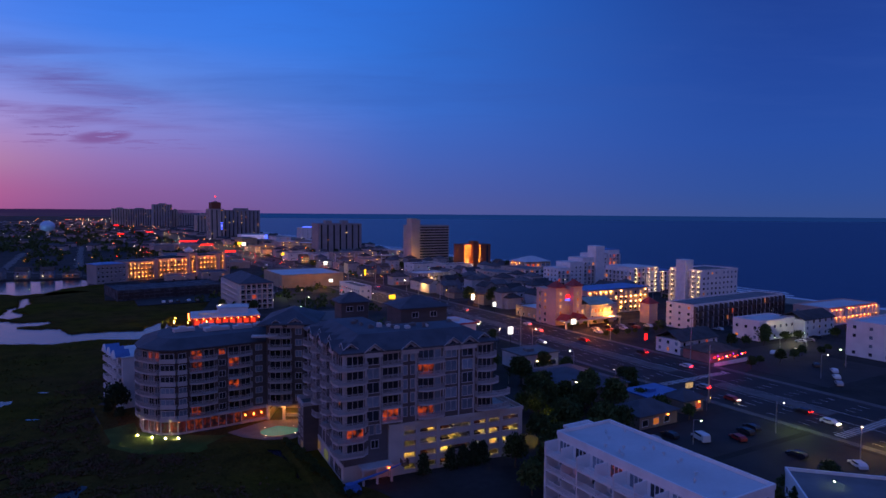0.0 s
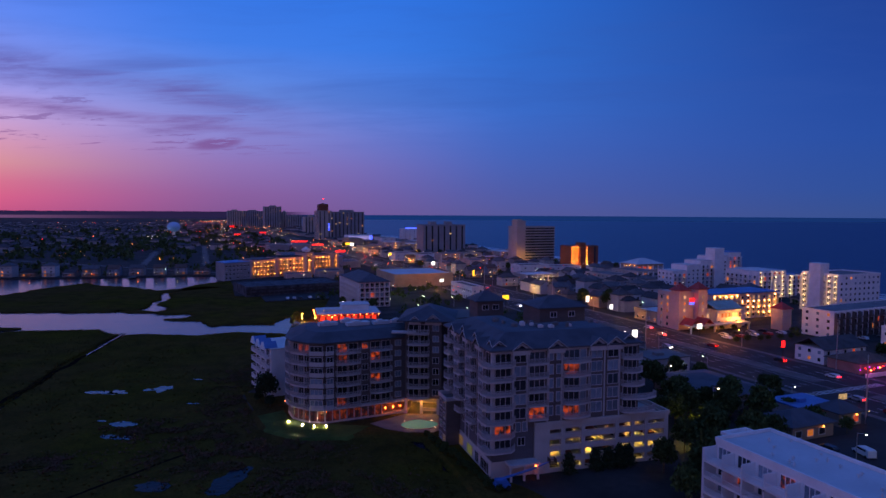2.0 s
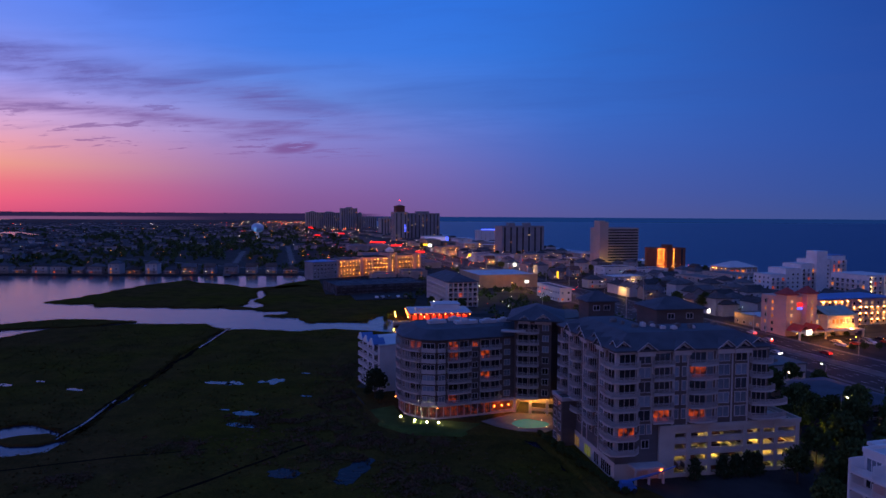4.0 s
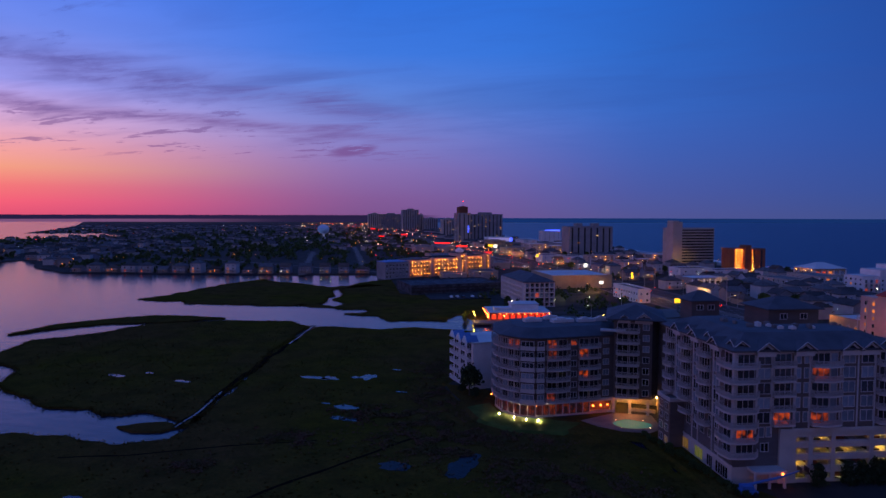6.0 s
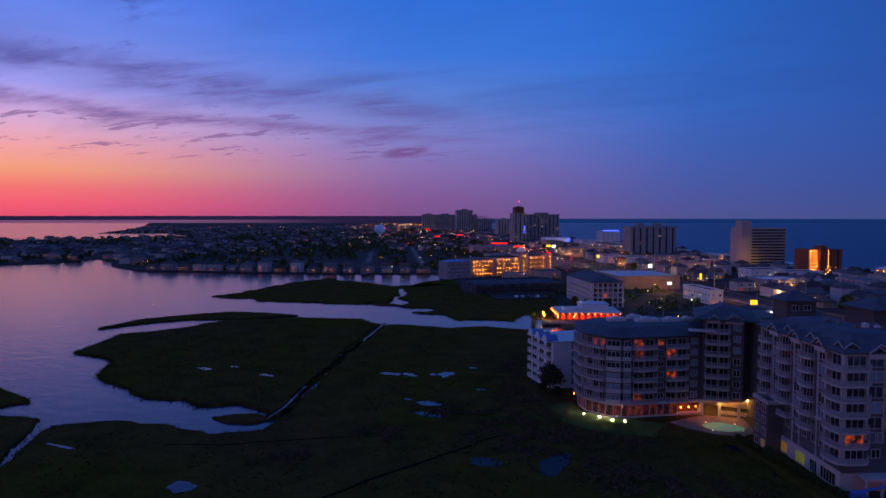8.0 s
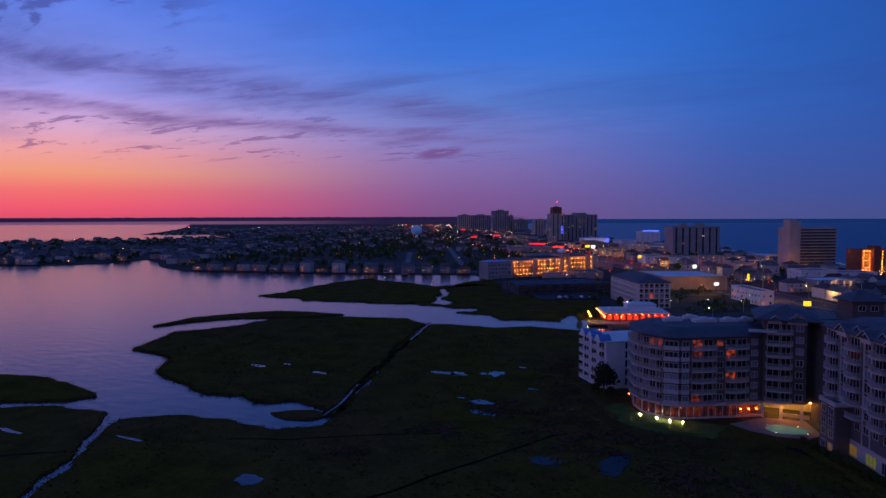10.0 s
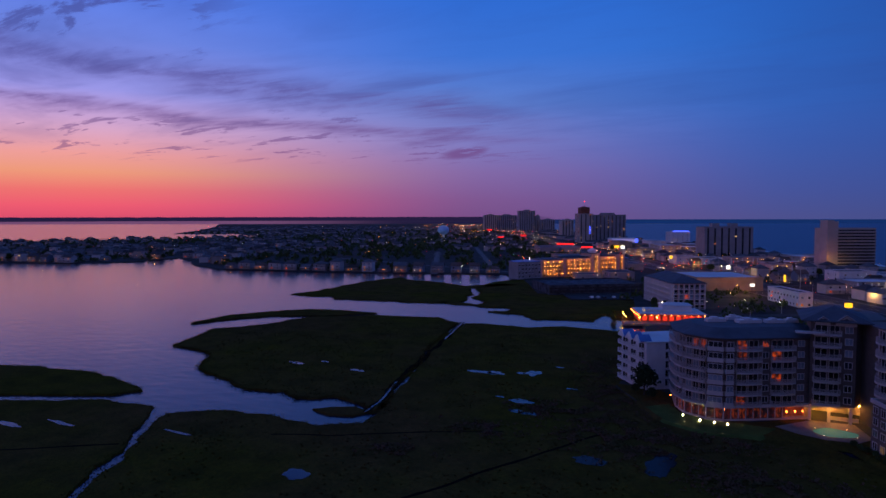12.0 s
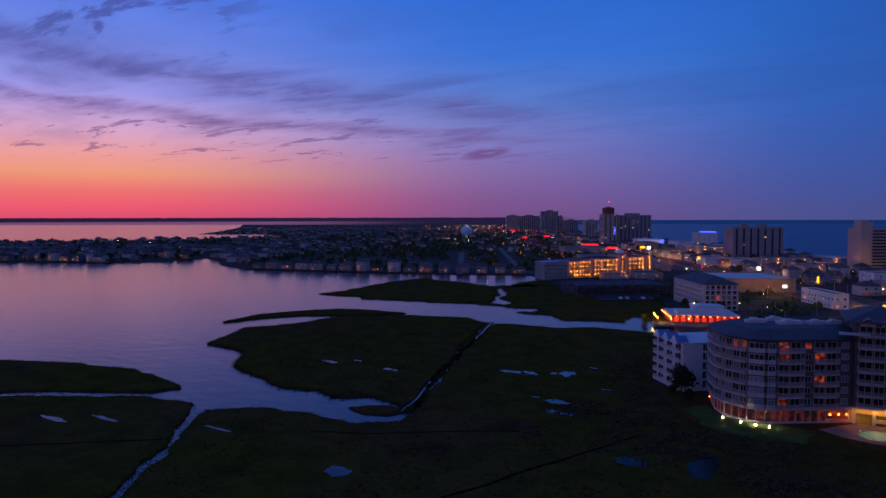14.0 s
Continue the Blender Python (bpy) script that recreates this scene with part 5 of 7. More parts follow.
for k in range(5):
    for j in range(3):
        balcony(wl, Fw, 0.4 + 5.2 * j, 5.0 + 5.2 * j, 0.6 + 2.75 * k, 1.6, 0.0, WHITE, WHITE, 0.2)
        window(wl, Fw, 2.7 + 5.2 * j, 0.7 + 2.75 * k, 3.2, 2.0, GLASS, WHITE)
Fs = face_frame((0, 0), (17, 0))
for k in range(5):
    window(wl, Fs, 7.0, 1.0 + 2.75 * k, 1.6, 2.0, GLASS, WHITE)

# long hotel by the inlet, with lit walkways
hotel = thing("hotel", at(537, 13, 1.0, 22), "long pale hotel with golden lit walkways and a blue-grey roof", "hotel")
segs = [(0, 0, 24, 12.6, 0), (24, 2, 26, 13.6, 1), (50, 2, 30, 14.6, 1), (80, 1, 8, 17.5, 2), (88, 2, 22, 15.2, 1), (110, 1, 7, 16.2, 1), (117, 3, 8, 13.0, 0)]
for x, y, w, h, kind in segs:
    part("wall", Mesh().box(x, x + w, y, y + 16, -0.5, h).data("wall", PINKISH if kind else GREYC), hotel)
    part("roof", Mesh().hip(x - 0.2, x + w + 0.2, y, y + 16, h, 1.2, 0.4).data("roof", BLUEROOF if kind == 0 else GREYROOF), hotel)
    F = face_frame((x, y), (x + w, y))
    front(hotel, F, w, 4, h / 4.4, "walkway" if kind else "windows", 0.03, 3.2 if kind != 2 else 2.6, HOTELLAMP, TAN if kind else None, TAN)
    if kind:
        for xx in (0.6, w - 0.6):
            part("pier", cached(("hp", h), lambda: Mesh().box(-0.9, 0.9, -2.0, 0.2, -0.5, h + 0.3).data("pier", PINKISH)), hotel, F @ pose(xx, 0, 0))
hotel.scale = (0.92, 1, 1.1)
part("turret", Mesh().box(81.5, 86.5, 2, 8, 17, 19.5).hip(81.5, 86.5, 2, 8, 19.5, 2.5, 0.5).data("turret", WHITE), hotel)
seawall = thing("retaining_wall", at(432, 21, 1.0, 8), "long blue-grey concrete deck wall below the hotel", "wall")
DECKM = mat("dark_deck_concrete", (0.10, 0.115, 0.135), 0.95, var=0.6, scale=0.25, fine=1.2, spec=0.1)
part("wall", Mesh().box(0, 66, 0, 40, -0.5, 5.4).data("wall", DECKM), seawall)
# two rows of dark plates on the solid wall stand in for shaded openings
for j in range(22):
    part("panel", cached("sw_dark_opening", lambda: Mesh().box(-1.3, 1.3, -0.15, 0.1, 0.8, 2.4).box(-1.3, 1.3, -0.15, 0.1, 3.2, 4.4).data("panel", DARKMETAL)), seawall, pose(1.6 + 3 * j, 0, 0))
part("parapet", Mesh().wallring([(-0.1, -0.1), (66.1, -0.1), (66.1, 40.1), (-0.1, 40.1)], 5.4, 6.2, 0.3).data("parapet", DECKM), seawall)

# beige condominium with hipped roof near the restaurant
c2 = thing("condominium", at(362, 78, 1.0), "pinkish beige condominium with balconies and a dark hipped roof", "building")
part("wall", Mesh().box(0, 18, 0, 46, -0.5, 14.2).data("wall", PINKISH), c2)
part("roof", Mesh().hip(0, 18, 0, 46, 14.2, 4.2, 0.8).data("roof", SHINGLE), c2)
front(c2, face_frame((0, 0), (18, 0)), 18, 5, 2.84, "balconies", 0.03, 3.0, None, CREAM, WHITE)
front(c2, face_frame((0, 46), (0, 0)), 46, 5, 2.84, "balconies", 0.03, 3.8, None, CREAM, WHITE)

# waterside restaurant with strings of red and gold lights
rs = thing("restaurant", at(318, 46, 1.0, -8), "low waterside restaurant strung with red and gold lights", "restaurant")
part("wall", Mesh().box(0, 30, 0, 20, -0.5, 4.0).data("wall", mat("red_wood_wall", (0.45, 0.10, 0.06), 0.8, var=0.2)), rs)
part("roof", Mesh().box(-0.8, 31, -0.8, 21, 4.0, 4.4).box(3, 12, 5, 12, 4.4, 5.8).data("roof", MEMBRANE), rs)
part("upper_storey", Mesh().box(12, 26, 8, 18, 4.4, 7.2).data("upper_storey", WHITE), rs)
part("upper_roof", Mesh().hip(12, 26, 8, 18, 7.2, 1.0, 0.5).data("upper_roof", MEMBRANE), rs)
part("deck", Mesh().box(-9, 30, -9, 0, -0.4, 0.5).data("deck", WOOD), rs)
for j in range(9):
    plain_window(rs, face_frame((0, 0), (30, 0)), 2 + 3.2 * j, 0.9, 2.2, 2.2, glow_mat("red_glow_pane", (255, 60, 24), 0.9, 0.5), REDROOF)
for j in range(5):
    plain_window(rs, face_frame((0, 20), (0, 0)), 2.4 + 3.8 * j, 0.9, 2.4, 2.2, glow_mat("red_glow_pane", (255, 60, 24), 0.9, 0.5), REDROOF)
for j in range(11):
    lamp_at(rs, pose(-1.2 + 3.1 * j, -1.6, 3.7), glow_mat("string_lamp", (255, 100, 40), 22.0, 0.8), 0.22)
    lamp_at(rs, pose(-1.6, -1.0 + 2.0 * j, 3.7), glow_mat("string_lamp", (255, 100, 40), 22.0, 0.8), 0.22)
for x, y in ((-8, -7), (-8, 0), (-7.5, 7), (-2, -9), (6, -9)):
    part("pole", cached("rs_pole", lambda: Mesh().tube((0, 0, -1), (0, 0, 3.6), 0.07, 0.05, 6).data("pole", WOOD)), rs, pose(x, y, 0))
    lamp_at(rs, pose(x, y, 3.8), glow_mat("gold_lamp", (255, 190, 60), 60.0, 0.6), 0.22)

# mid-town and beach buildings: u0, u1, v0, v1, height
block("warehouse_store", 447, 496, 126, 172, 9.0, "tan warehouse store with a pale flat roof", "shop", TAN, MEMBRANE, "none", "none", 4, 0)
block("shop", 366, 400, 151, 159, 8.0, "white boxy shop with a dark window band", "shop", WHITE, GRAVELROOF, "windows", "windows", 3.4, 0.2)
tw = block("tower_block", 596, 618, 308, 352, 40.0, "tall cream beach tower with curved balconies and a floodlit end wall", "tower", BEIGEC, GRAVELROOF, "bands", "none", 2.75, 0.05, 3.2, None, 0.9, slabm=BEIGEC)
part("stair_tower", Mesh().box(-2.2, 8, -1.5, 10, -0.5, 47.0).box(-2.2, 4, -1.5, 10, 47.0, 48.2).data("stair_tower", BEIGEC), tw)
for x in (-1.0, 7.0):
    lamp_at(tw, pose(x, -4.5, 1.0), glow_mat("tower_flood", (255, 200, 80), 330.0, 0.1), 0.6)
bt = block("tower_block", 542, 562, 338, 370, 22.0, "brown brick apartment tower with golden stairwell lights", "tower", BRICK, GRAVELROOF, "strips", "none", 2.75, 0.08, 4.0, None, 0.6)
part("stair_tower", Mesh().box(9, 15, -3, 6, -0.5, 26.0).data("stair_tower", BRICK), bt)
for k in range(8):
    for x in (1.6, 4.2, 7.0, 18.5):
        lamp_at(bt, pose(x, -0.4, 2.2 + 2.7 * k), HOTELLAMP, 0.25)
gt = block("tower_block", 766, 792, 264, 322, 38.5, "grey slab tower with dark vertical window strips", "tower", GREYC, GRAVELROOF, "strips", "none", 2.8, 0.04, 5.2, None, 1.0)
for x in (12, 34):
    part("roof_house", Mesh().box(x, x + 8, 6, 16, 38.5, 43.5).data("roof_house", GREYC), gt)
for k, (u0, u1, v0, v1, h, m_, lab) in enumerate((
        (1285, 1325, 228, 255, 57, BEIGEC, "tall beige twin tower with a red crown light"), (1330, 1375, 262, 335, 55, GREYC, "broad dark grey apartment tower"),
        (1640, 1680, 262, 292, 42, BEIGEC, "beige mid-rise tower by the beach"), (2230, 2280, 226, 282, 72, GREYC, "tall grey tower far along the beach"), (2240, 2290, 286, 300, 55, BEIGEC, "pale tower far along the beach"),
        (2200, 2240, 300, 345, 41, GREYC, "dark tower far along the beach"), (2420, 2470, 118, 165, 58, BEIGEC, "pale tower far along the beach"), (2415, 2465, 165, 240, 57, GREYC, "broad grey tower far along the beach"))):
    t_ = block("tower_block", u0, u1, v0, v1, h, lab, "tower", m_, GRAVELROOF, "strips", "strips" if k < 2 else "none", 2.9, 0.06, 7.5, None, 1.2)
    part("roof_house", Mesh().box((v1 - v0) * 0.3, (v1 - v0) * 0.7, 5, 15, h, h + 5).data("roof_house", m_), t_)
    if k == 0:
        part("crown", Mesh().box(4, 22, 4, 30, 57, 70).hip(4, 22, 4, 30, 70, 3, 0.5).data("crown", BRICK), t_)
        part("mast", Mesh().tube((13, 10, 72), (13, 10, 82), 0.3, 0.1, 6).data("mast", METAL), t_)
        lamp_at(t_, pose(13, 10, 82), LAMPR, 1.2)
        for j in range(4):
            part("sign", cached("blue_sign", lambda: Mesh().box(-1.6, 1.6, -0.4, 0, 0, 2.2).data("sign", NEONB)), t_, pose(22, -0.2, 18 + 4 * j))
bh = block("hotel", 1175, 1200, 372, 408, 23, "white beach hotel with a blue neon roof band", "hotel", WHITE, GRAVELROOF, "windows", "windows", 3, 0.15, 4)
part("neon_sign", Mesh().box(4, 34, -0.6, 0, 24, 26).data("neon_sign", NEONB), bh)
sg = thing("shop", at(1120, 250, 1.0), "low casino-like shop with striped white and blue light bands", "shop")
part("wall", Mesh().box(0, 45, 0, 30, -0.5, 14).data("wall", WHITE), sg)
for j in range(5):
    part("light_band", cached("lb", lambda: Mesh().box(0, 40, -0.5, 0, 0, 0.8).data("light_band", glow_mat("band_lilac", (190, 175, 255), 0.8, 0.3))), sg, pose(0, 0, 2 + 2.4 * j))
part("light_band", Mesh().box(40, 45, -0.6, 0, 3, 13).data("light_band", NEONB), sg)

# orange-lit hotel with red gables on the highway
oh = thing("hotel", at(239, 201, 1.0), "cream hotel with red gable roofs, corner towers and golden lit walkways", "hotel")
part("wall", Mesh().box(0, 12, 2, 16, -0.5, 17.5).data("wall", PINKISH), oh)
for x, y, w, h in ((-0.5, 0.5, 6, 18.5), (9.5, -1.0, 5.5, 19.0)):
    part("corner_tower", Mesh().box(x, x + w, y, y + 6, -0.5, h).data("corner_tower", PINKISH), oh)
    part("tower_roof", Mesh().hip(x, x + w, y, y + 6, h, 3.2, 0.6).data("tower_roof", REDROOF), oh)
    for k in range(5):
        plain_window(oh, pose(x, y, 0), w / 2, 2.5 + 3.1 * k, 1.2, 1.3, LIT if k % 2 else LITWHITE, CREAM)
part("neon_sign", Mesh().box(6.0, 9.4, -0.4, 0, 13.0, 14.6).data("neon_sign", NEONR), oh, pose(0, 1.9, 0))
part("neon_sign", Mesh().box(6.0, 9.4, -0.4, 0, 11.8, 12.6).data("neon_sign", NEONB), oh, pose(0, 1.9, 0))
part("hall", Mesh().box(12, 40, 0, 24, -0.5, 9.5).data("hall", CREAM), oh)
part("hall_roof", Mesh().box(11.8, 40.2, -0.2, 24.2, 9.5, 10.0).data("hall_roof", GREYROOF), oh)
part("atrium_roof", Mesh().gable(18, 34, -4, 10, 9.4, 3.0, 0.5).data("atrium_roof", mat("green_glass_roof", (0.30, 0.42, 0.34), 0.3, var=0.2)), oh)
part("atrium", Mesh().box(18, 34, -4, 10, -0.5, 9.4).data("atrium", CREAM), oh)
for k in range(2):
    for j in range(7):
        plain_window(oh, pose(18, -4, 0), 1.3 + 2.2 * j, 2.0 + 3.6 * k, 1.3, 1.9, RND.choice((LITWHITE, LIT, GLASS)), CREAM)
for k in range(2):
    for j in range(9):
        plain_window(oh, pose(12, 0, 0), 1.4 + 2.9 * j, 1.2 + 3.9 * k, 1.4, 1.7, RND.choice((LITWHITE, LIT, GLASS)), CREAM)
for k in range(5):
    for j in range(3):
        plain_window(oh, face_frame((0, 16), (0, 2)), 3.0 + 4.0 * j, 1.0 + 3.2 * k, 1.3, 1.5, RND.choice((LIT, GLASS, GLASS)), CREAM)
part("long_wing", Mesh().box(36, 82, 18, 36, -0.5, 13.0).data("long_wing", PINKISH), oh)
part("long_roof", Mesh().box(35.4, 82.6, 17.0, 36.6, 13.0, 13.5).data("long_roof", BLUEROOF), oh)
front(oh, pose(36, 18, 0), 46, 4, 3.1, "walkway", 0.1, 3.6, glow_mat("gallery_lamp", (255, 165, 70), 90.0, 0.5), CREAM, CREAM)
part("porch", Mesh().box(-2, 34, -9, -4.5, 3.0, 3.6).box(-2, -1.4, -9, -8.4, -0.5, 3).box(12, 12.6, -9, -8.4, -0.5, 3).box(33, 33.6, -9, -8.4, -0.5, 3).data("porch", CREAM), oh)
for x in (2, 9.5):
    part("porch_gable", cached("pgable", lambda: Mesh().gable(-3.4, 3.4, -3, 3, 0, 2.6, 0.4).data("porch_gable", REDROOF)), oh, pose(x, -4.5, 3.4, 0, 0, 90))
for j in range(12):
    lamp_at(oh, pose(-1 + 3.0 * j, -6.5, 2.7), glow_mat("porch_lamp", (255, 170, 60), 20.0, 0.6), 0.22)
ht = thing("clock_tower", at(222, 246, 1.0), "small pink stair tower with a red pyramid roof", "tower")
part("wall", Mesh().box(0, 6, 0, 6, -0.5, 10).data("wall", PINKISH), ht)
part("roof", Mesh().hip(0, 6, 0, 6, 10, 3.0, 0.5).data("roof", REDROOF), ht)

# white stepped beach condominiums
for u0, v0, hs, lab in ((372, 314, (13, 17, 20, 23, 26), "white stepped beach condominium with many small balconies"), (312, 330, (17.5, 17.5, 14.5), "white beach condominium with lit balconies")):
    st = thing("condominium", at(u0, v0, 1.0), lab, "building")
    for k, h in enumerate(hs):
        x = k * 12.5
        d = 16 if len(hs) == 5 else 26
        part("wall", Mesh().box(x, x + 12.3, -k * 0.6, d, -0.5, h).data("wall", WHITE), st)
        part("roof", Mesh().box(x + 0.2, x + 12.1, -k * 0.6 + 0.2, d - 0.2, h, h + 0.5).data("roof", BLUEROOF if k == len(hs) - 1 else MEMBRANE), st)
        front(st, pose(x, -k * 0.6, 0), 12.3, int(h / 2.9), 2.9, "balconies" if k % 2 == 0 else "windows", 0.10, 4.0, None)
        if len(hs) == 3:
            for q in range(int(h / 2.9)):
                for j in (3, 9):
                    lamp_at(st, pose(x + j, -k * 0.6 - 0.4, q * 2.9 + 2.3), PALELAMP, 0.2)
    if len(hs) == 5:
        part("stair_tower", Mesh().box(36, 45, -3.5, 6, -0.5, 29.5).data("stair_tower", WHITE), st)
        front(st, face_frame((0, 16), (0, 0)), 16, 4, 3.1, "windows", 0.05, 3.4, None)
    else:
        front(st, face_frame((0, 26), (0, 0)), 26, 5, 3.1, "balconies", 0.1, 3.6, None)

# white tower, long brown-fronted apartments, small white blocks, far orange block
wt_ = block("tower_block", 247, 270, 318, 351, 21.3, "white beach tower with a central stair shaft and lit walkways", "tower", WHITE, GRAVELROOF, "windows", "walkway", 2.75, 0.05, 3.6, PALELAMP, 0.8)
part("stair_shaft", Mesh().box(-3.5, 3.5, 9, 16, -0.5, 27.5).data("stair_shaft", WHITE), wt_)
block("apartment_block", 199, 214, 250, 330, 11.8, "long white apartment block with dark balcony bays", "building", WHITE, GRAVELROOF, "balconies", "windows", 2.9, 0.05, 4.2, None, 0.5, slabm=TAUPE, turn=4)
block("apartment_block", 168, 181, 254, 280, 8.2, "small white apartment block with a pale roof", "building", WHITE, MEMBRANE, "windows", "windows", 2.9, 0.08, 4.2)
sw2 = thing("apartment_block", at(163, 279, 1.0), "white apartment house with a grey gabled roof", "building")
part("wall", Mesh().box(0, 24, 0, 12, -0.5, 8.0).data("wall", WHITE), sw2)
part("roof", Mesh().gable(0, 24, 0, 12, 8.0, 3.0, 0.5).data("roof", GREYROOF), sw2)
front(sw2, pose(0, 0, 0), 24, 3, 2.7, "windows", 0.05, 4.4, None)
block("apartment_block", 176, 194, 322, 368, 8.0, "beach apartment block with orange-lit walkways", "building", PINKISH, MEMBRANE, "walkway", "windows", 3.0, 0.1, 3.8, ORANGELAMP)
block("apartment_block", 106, 136, 261, 306, 13.2, "large white apartment block with a lit stairwell", "building", WHITE, MEMBRANE, "windows", "windows", 2.9, 0.06, 5.2)
gh = thing("house", at(452, 346, 1.0), "large beach house with a pale hipped roof and golden lit balconies", "house")
part("wall", Mesh().box(0, 28, 0, 22, -0.5, 11).data("wall", TAN), gh)
part("roof", Mesh().hip(0, 28, 0, 22, 11, 4.5, 0.8).data("roof", MEMBRANE), gh)
front(gh, pose(0, 0, 0), 28, 3, 3.4, "balconies", 0.5, 5.0, None)
front(gh, face_frame((0, 22), (0, 0)), 22, 3, 3.4, "walkway", 0.5, 5.0, HOTELLAMP)

# pub with neon lights and its white neighbour
pb = thing("pub", at(152, 200, 1.0), "low pub with a dark roof lit by red and purple neon", "restaurant")
part("wall", Mesh().box(0, 16, 0, 12, -0.5, 3.6).data("wall", mat("pub_wall", (0.4, 0.2, 0.18), 0.8, var=0.2)), pb)
part("roof", Mesh().hip(0, 16, 0, 12, 3.6, 2.6, 0.9).data("roof", BROWNROOF), pb)
part("fence", Mesh().box(-3, 20, -4.2, -4.0, -0.4, 1.4).data("fence", WHITE), pb)
for j in range(14):
    lamp_at(pb, pose(-1.5 + 1.5 * j, -1.2 - 0.8 * (j % 3), 2.0 + 0.6 * (j % 2)), (NEONP, LAMPR, glow_mat("string_lamp", (255, 100, 40), 22.0, 0.8))[j % 3], 0.25)
pn = thing("house", at(166, 201, 1.0), "white two-storey house with a dark gabled roof", "house")
part("wall", Mesh().box(0, 22, 0, 12, -0.5, 5.6).data("wall", WHITE), pn)
part("roof", Mesh().gable(0, 22, 0, 12, 5.6, 3.2, 0.6).data("roof", GREYROOF), pn)
front(pn, face_frame((0, 12), (0, 0)), 12, 2, 2.7, "windows", 0.2, 3.5, None)
front(pn, pose(0, 0, 0), 22, 2, 2.7, "windows", 0.2, 4.2, None)

# ---- the rest of the town ----
OCC = [(55, 100, 70, 95), (60, 88, 100, 128), (28, 64, 94, 142), (355, 412, 70, 104), (300, 345, 36, 84), (442, 500, 120, 176), (362, 404, 146, 162), (535, 605, 10, 145), (425, 490, 10, 90),
       (236, 290, 196, 290), (360, 400, 310, 392), (308, 345, 326, 375), (244, 274, 310, 372), (190, 232, 245, 358), (160, 184, 250, 306), (174, 200, 318, 384), (104, 144, 246, 304), (442, 480, 338, 390),
       (148, 182, 196, 226), (590, 622, 300, 358), (538, 566, 332, 374), (762, 796, 258, 326), (1280, 1380, 220, 340), (1636, 1690, 255, 300), (1110, 1155, 245, 300), (1170, 1205, 368, 412), (218, 232, 242, 256),
       (-300, 5000, 155, 201), (90, 114, 110, 158), (54, 90, 106, 158), (110, 142, 203, 252), (143, 164, 212, 294), (224, 242, 268, 312), (240, 264, 140, 158)]


LANES = [((-340, 478), (-521, 800), 7.0), ((-340, 600), (-534, 953), 7.0), ((-1700, 880), (-1255, 1113), 30.0), ((-1010, 330), (-640, 640), 5.0), ((-640, 640), (-250, 520), 5.0)]


def free(u, v, r):
    p = U * u + V * v
    for a, b, w in LANES:
        a, b = Vector(a), Vector(b)
        t = min(1, max(0, (p - a).dot(b - a) / (b - a).length_squared))
        if (p - a.lerp(b, t)).length < w + min(r, 7):
            return False
    return not any(a - r < u < b + r and c - r < v < d + r for a, b, c, d in OCC)


def inside(x, y, poly):
    n, c = len(poly), False
    for i in range(n):
        (x0, y0), (x1, y1) = poly[i], poly[i - 1]
        if (y0 > y) != (y1 > y) and x < (x1 - x0) * (y - y0) / (y1 - y0) + x0:
            c = not c
    return c


def house(w, d, floors, hip, wallm, roofm, seed, label):
    """A beach house: walls, roof with eaves, a raised porch with posts, windows, some of them lit, and a door."""
    r = random.Random(seed)
    root = thing("house", pose(0, 0, -60), label, "house", "houses of the town")
    h = 2.8 * floors + 0.6
    m = Mesh().box(-w / 2, w / 2, -d / 2, d / 2, -0.4, h)
    if not hip:
        m.add([(-w / 2, -d / 2, h), (-w / 2, d / 2, h), (-w / 2, 0, h + d * 0.3), (w / 2, -d / 2, h), (w / 2, d / 2, h), (w / 2, 0, h + d * 0.3)], [(0, 2, 1), (3, 4, 5)])
    part("wall", m.data("wall", wallm), root)
    rm = Mesh()
    (rm.hip if hip else rm.gable)(-w / 2, w / 2, -d / 2, d / 2, h, d * 0.3, 0.5, 0.22)
    if seed % 2:
        rm.box(w * 0.2, w * 0.2 + 0.7, -0.4, 0.4, h, h + d * 0.36 + 0.6)
    part("roof", rm.data("roof", roofm), root)
    pm = Mesh().box(-w / 2, w / 2, -d / 2 - 2.0, -d / 2, 2.6, 2.85).box(-w / 2, w / 2, -d / 2 - 2.0, -d / 2 - 1.92, 3.5, 3.6)
    for k in range(5):
        x = -w / 2 + 0.1 + (w - 0.2) * k / 4
        pm.box(x - 0.08, x + 0.08, -d / 2 - 2.0, -d / 2 - 1.84, -0.4, 3.6)
    part("porch", pm.data("porch", PALE), root)
    F = face_frame((-w / 2, -d / 2), (w / 2, -d / 2))
    for k in range(floors):
        for x in (w * 0.25, w * 0.72):
            lit = r.random() < 0.3
            plain_window(root, F, x, 0.9 + 2.8 * k, 1.5, 1.35, (LIT if r.random() < 0.6 else LITRED) if lit else (CURTAIN if r.random() < 0.4 else GLASS))
    if seed % 3 == 0:
        lamp_at(root, pose(w * 0.1, -d / 2 - 0.4, 2.3), glow_mat("porch_bulb", (255, 120, 40), 16.0, 1.2), 0.2, "porch_lamp")
    if seed % 7 == 2:
        lamp_at(root, pose(-w * 0.3, -d / 2 - 2.1, 2.3), glow_mat("porch_bulb_pale", (255, 215, 150), 12.0, 1.2), 0.18, "porch_lamp")
    return root


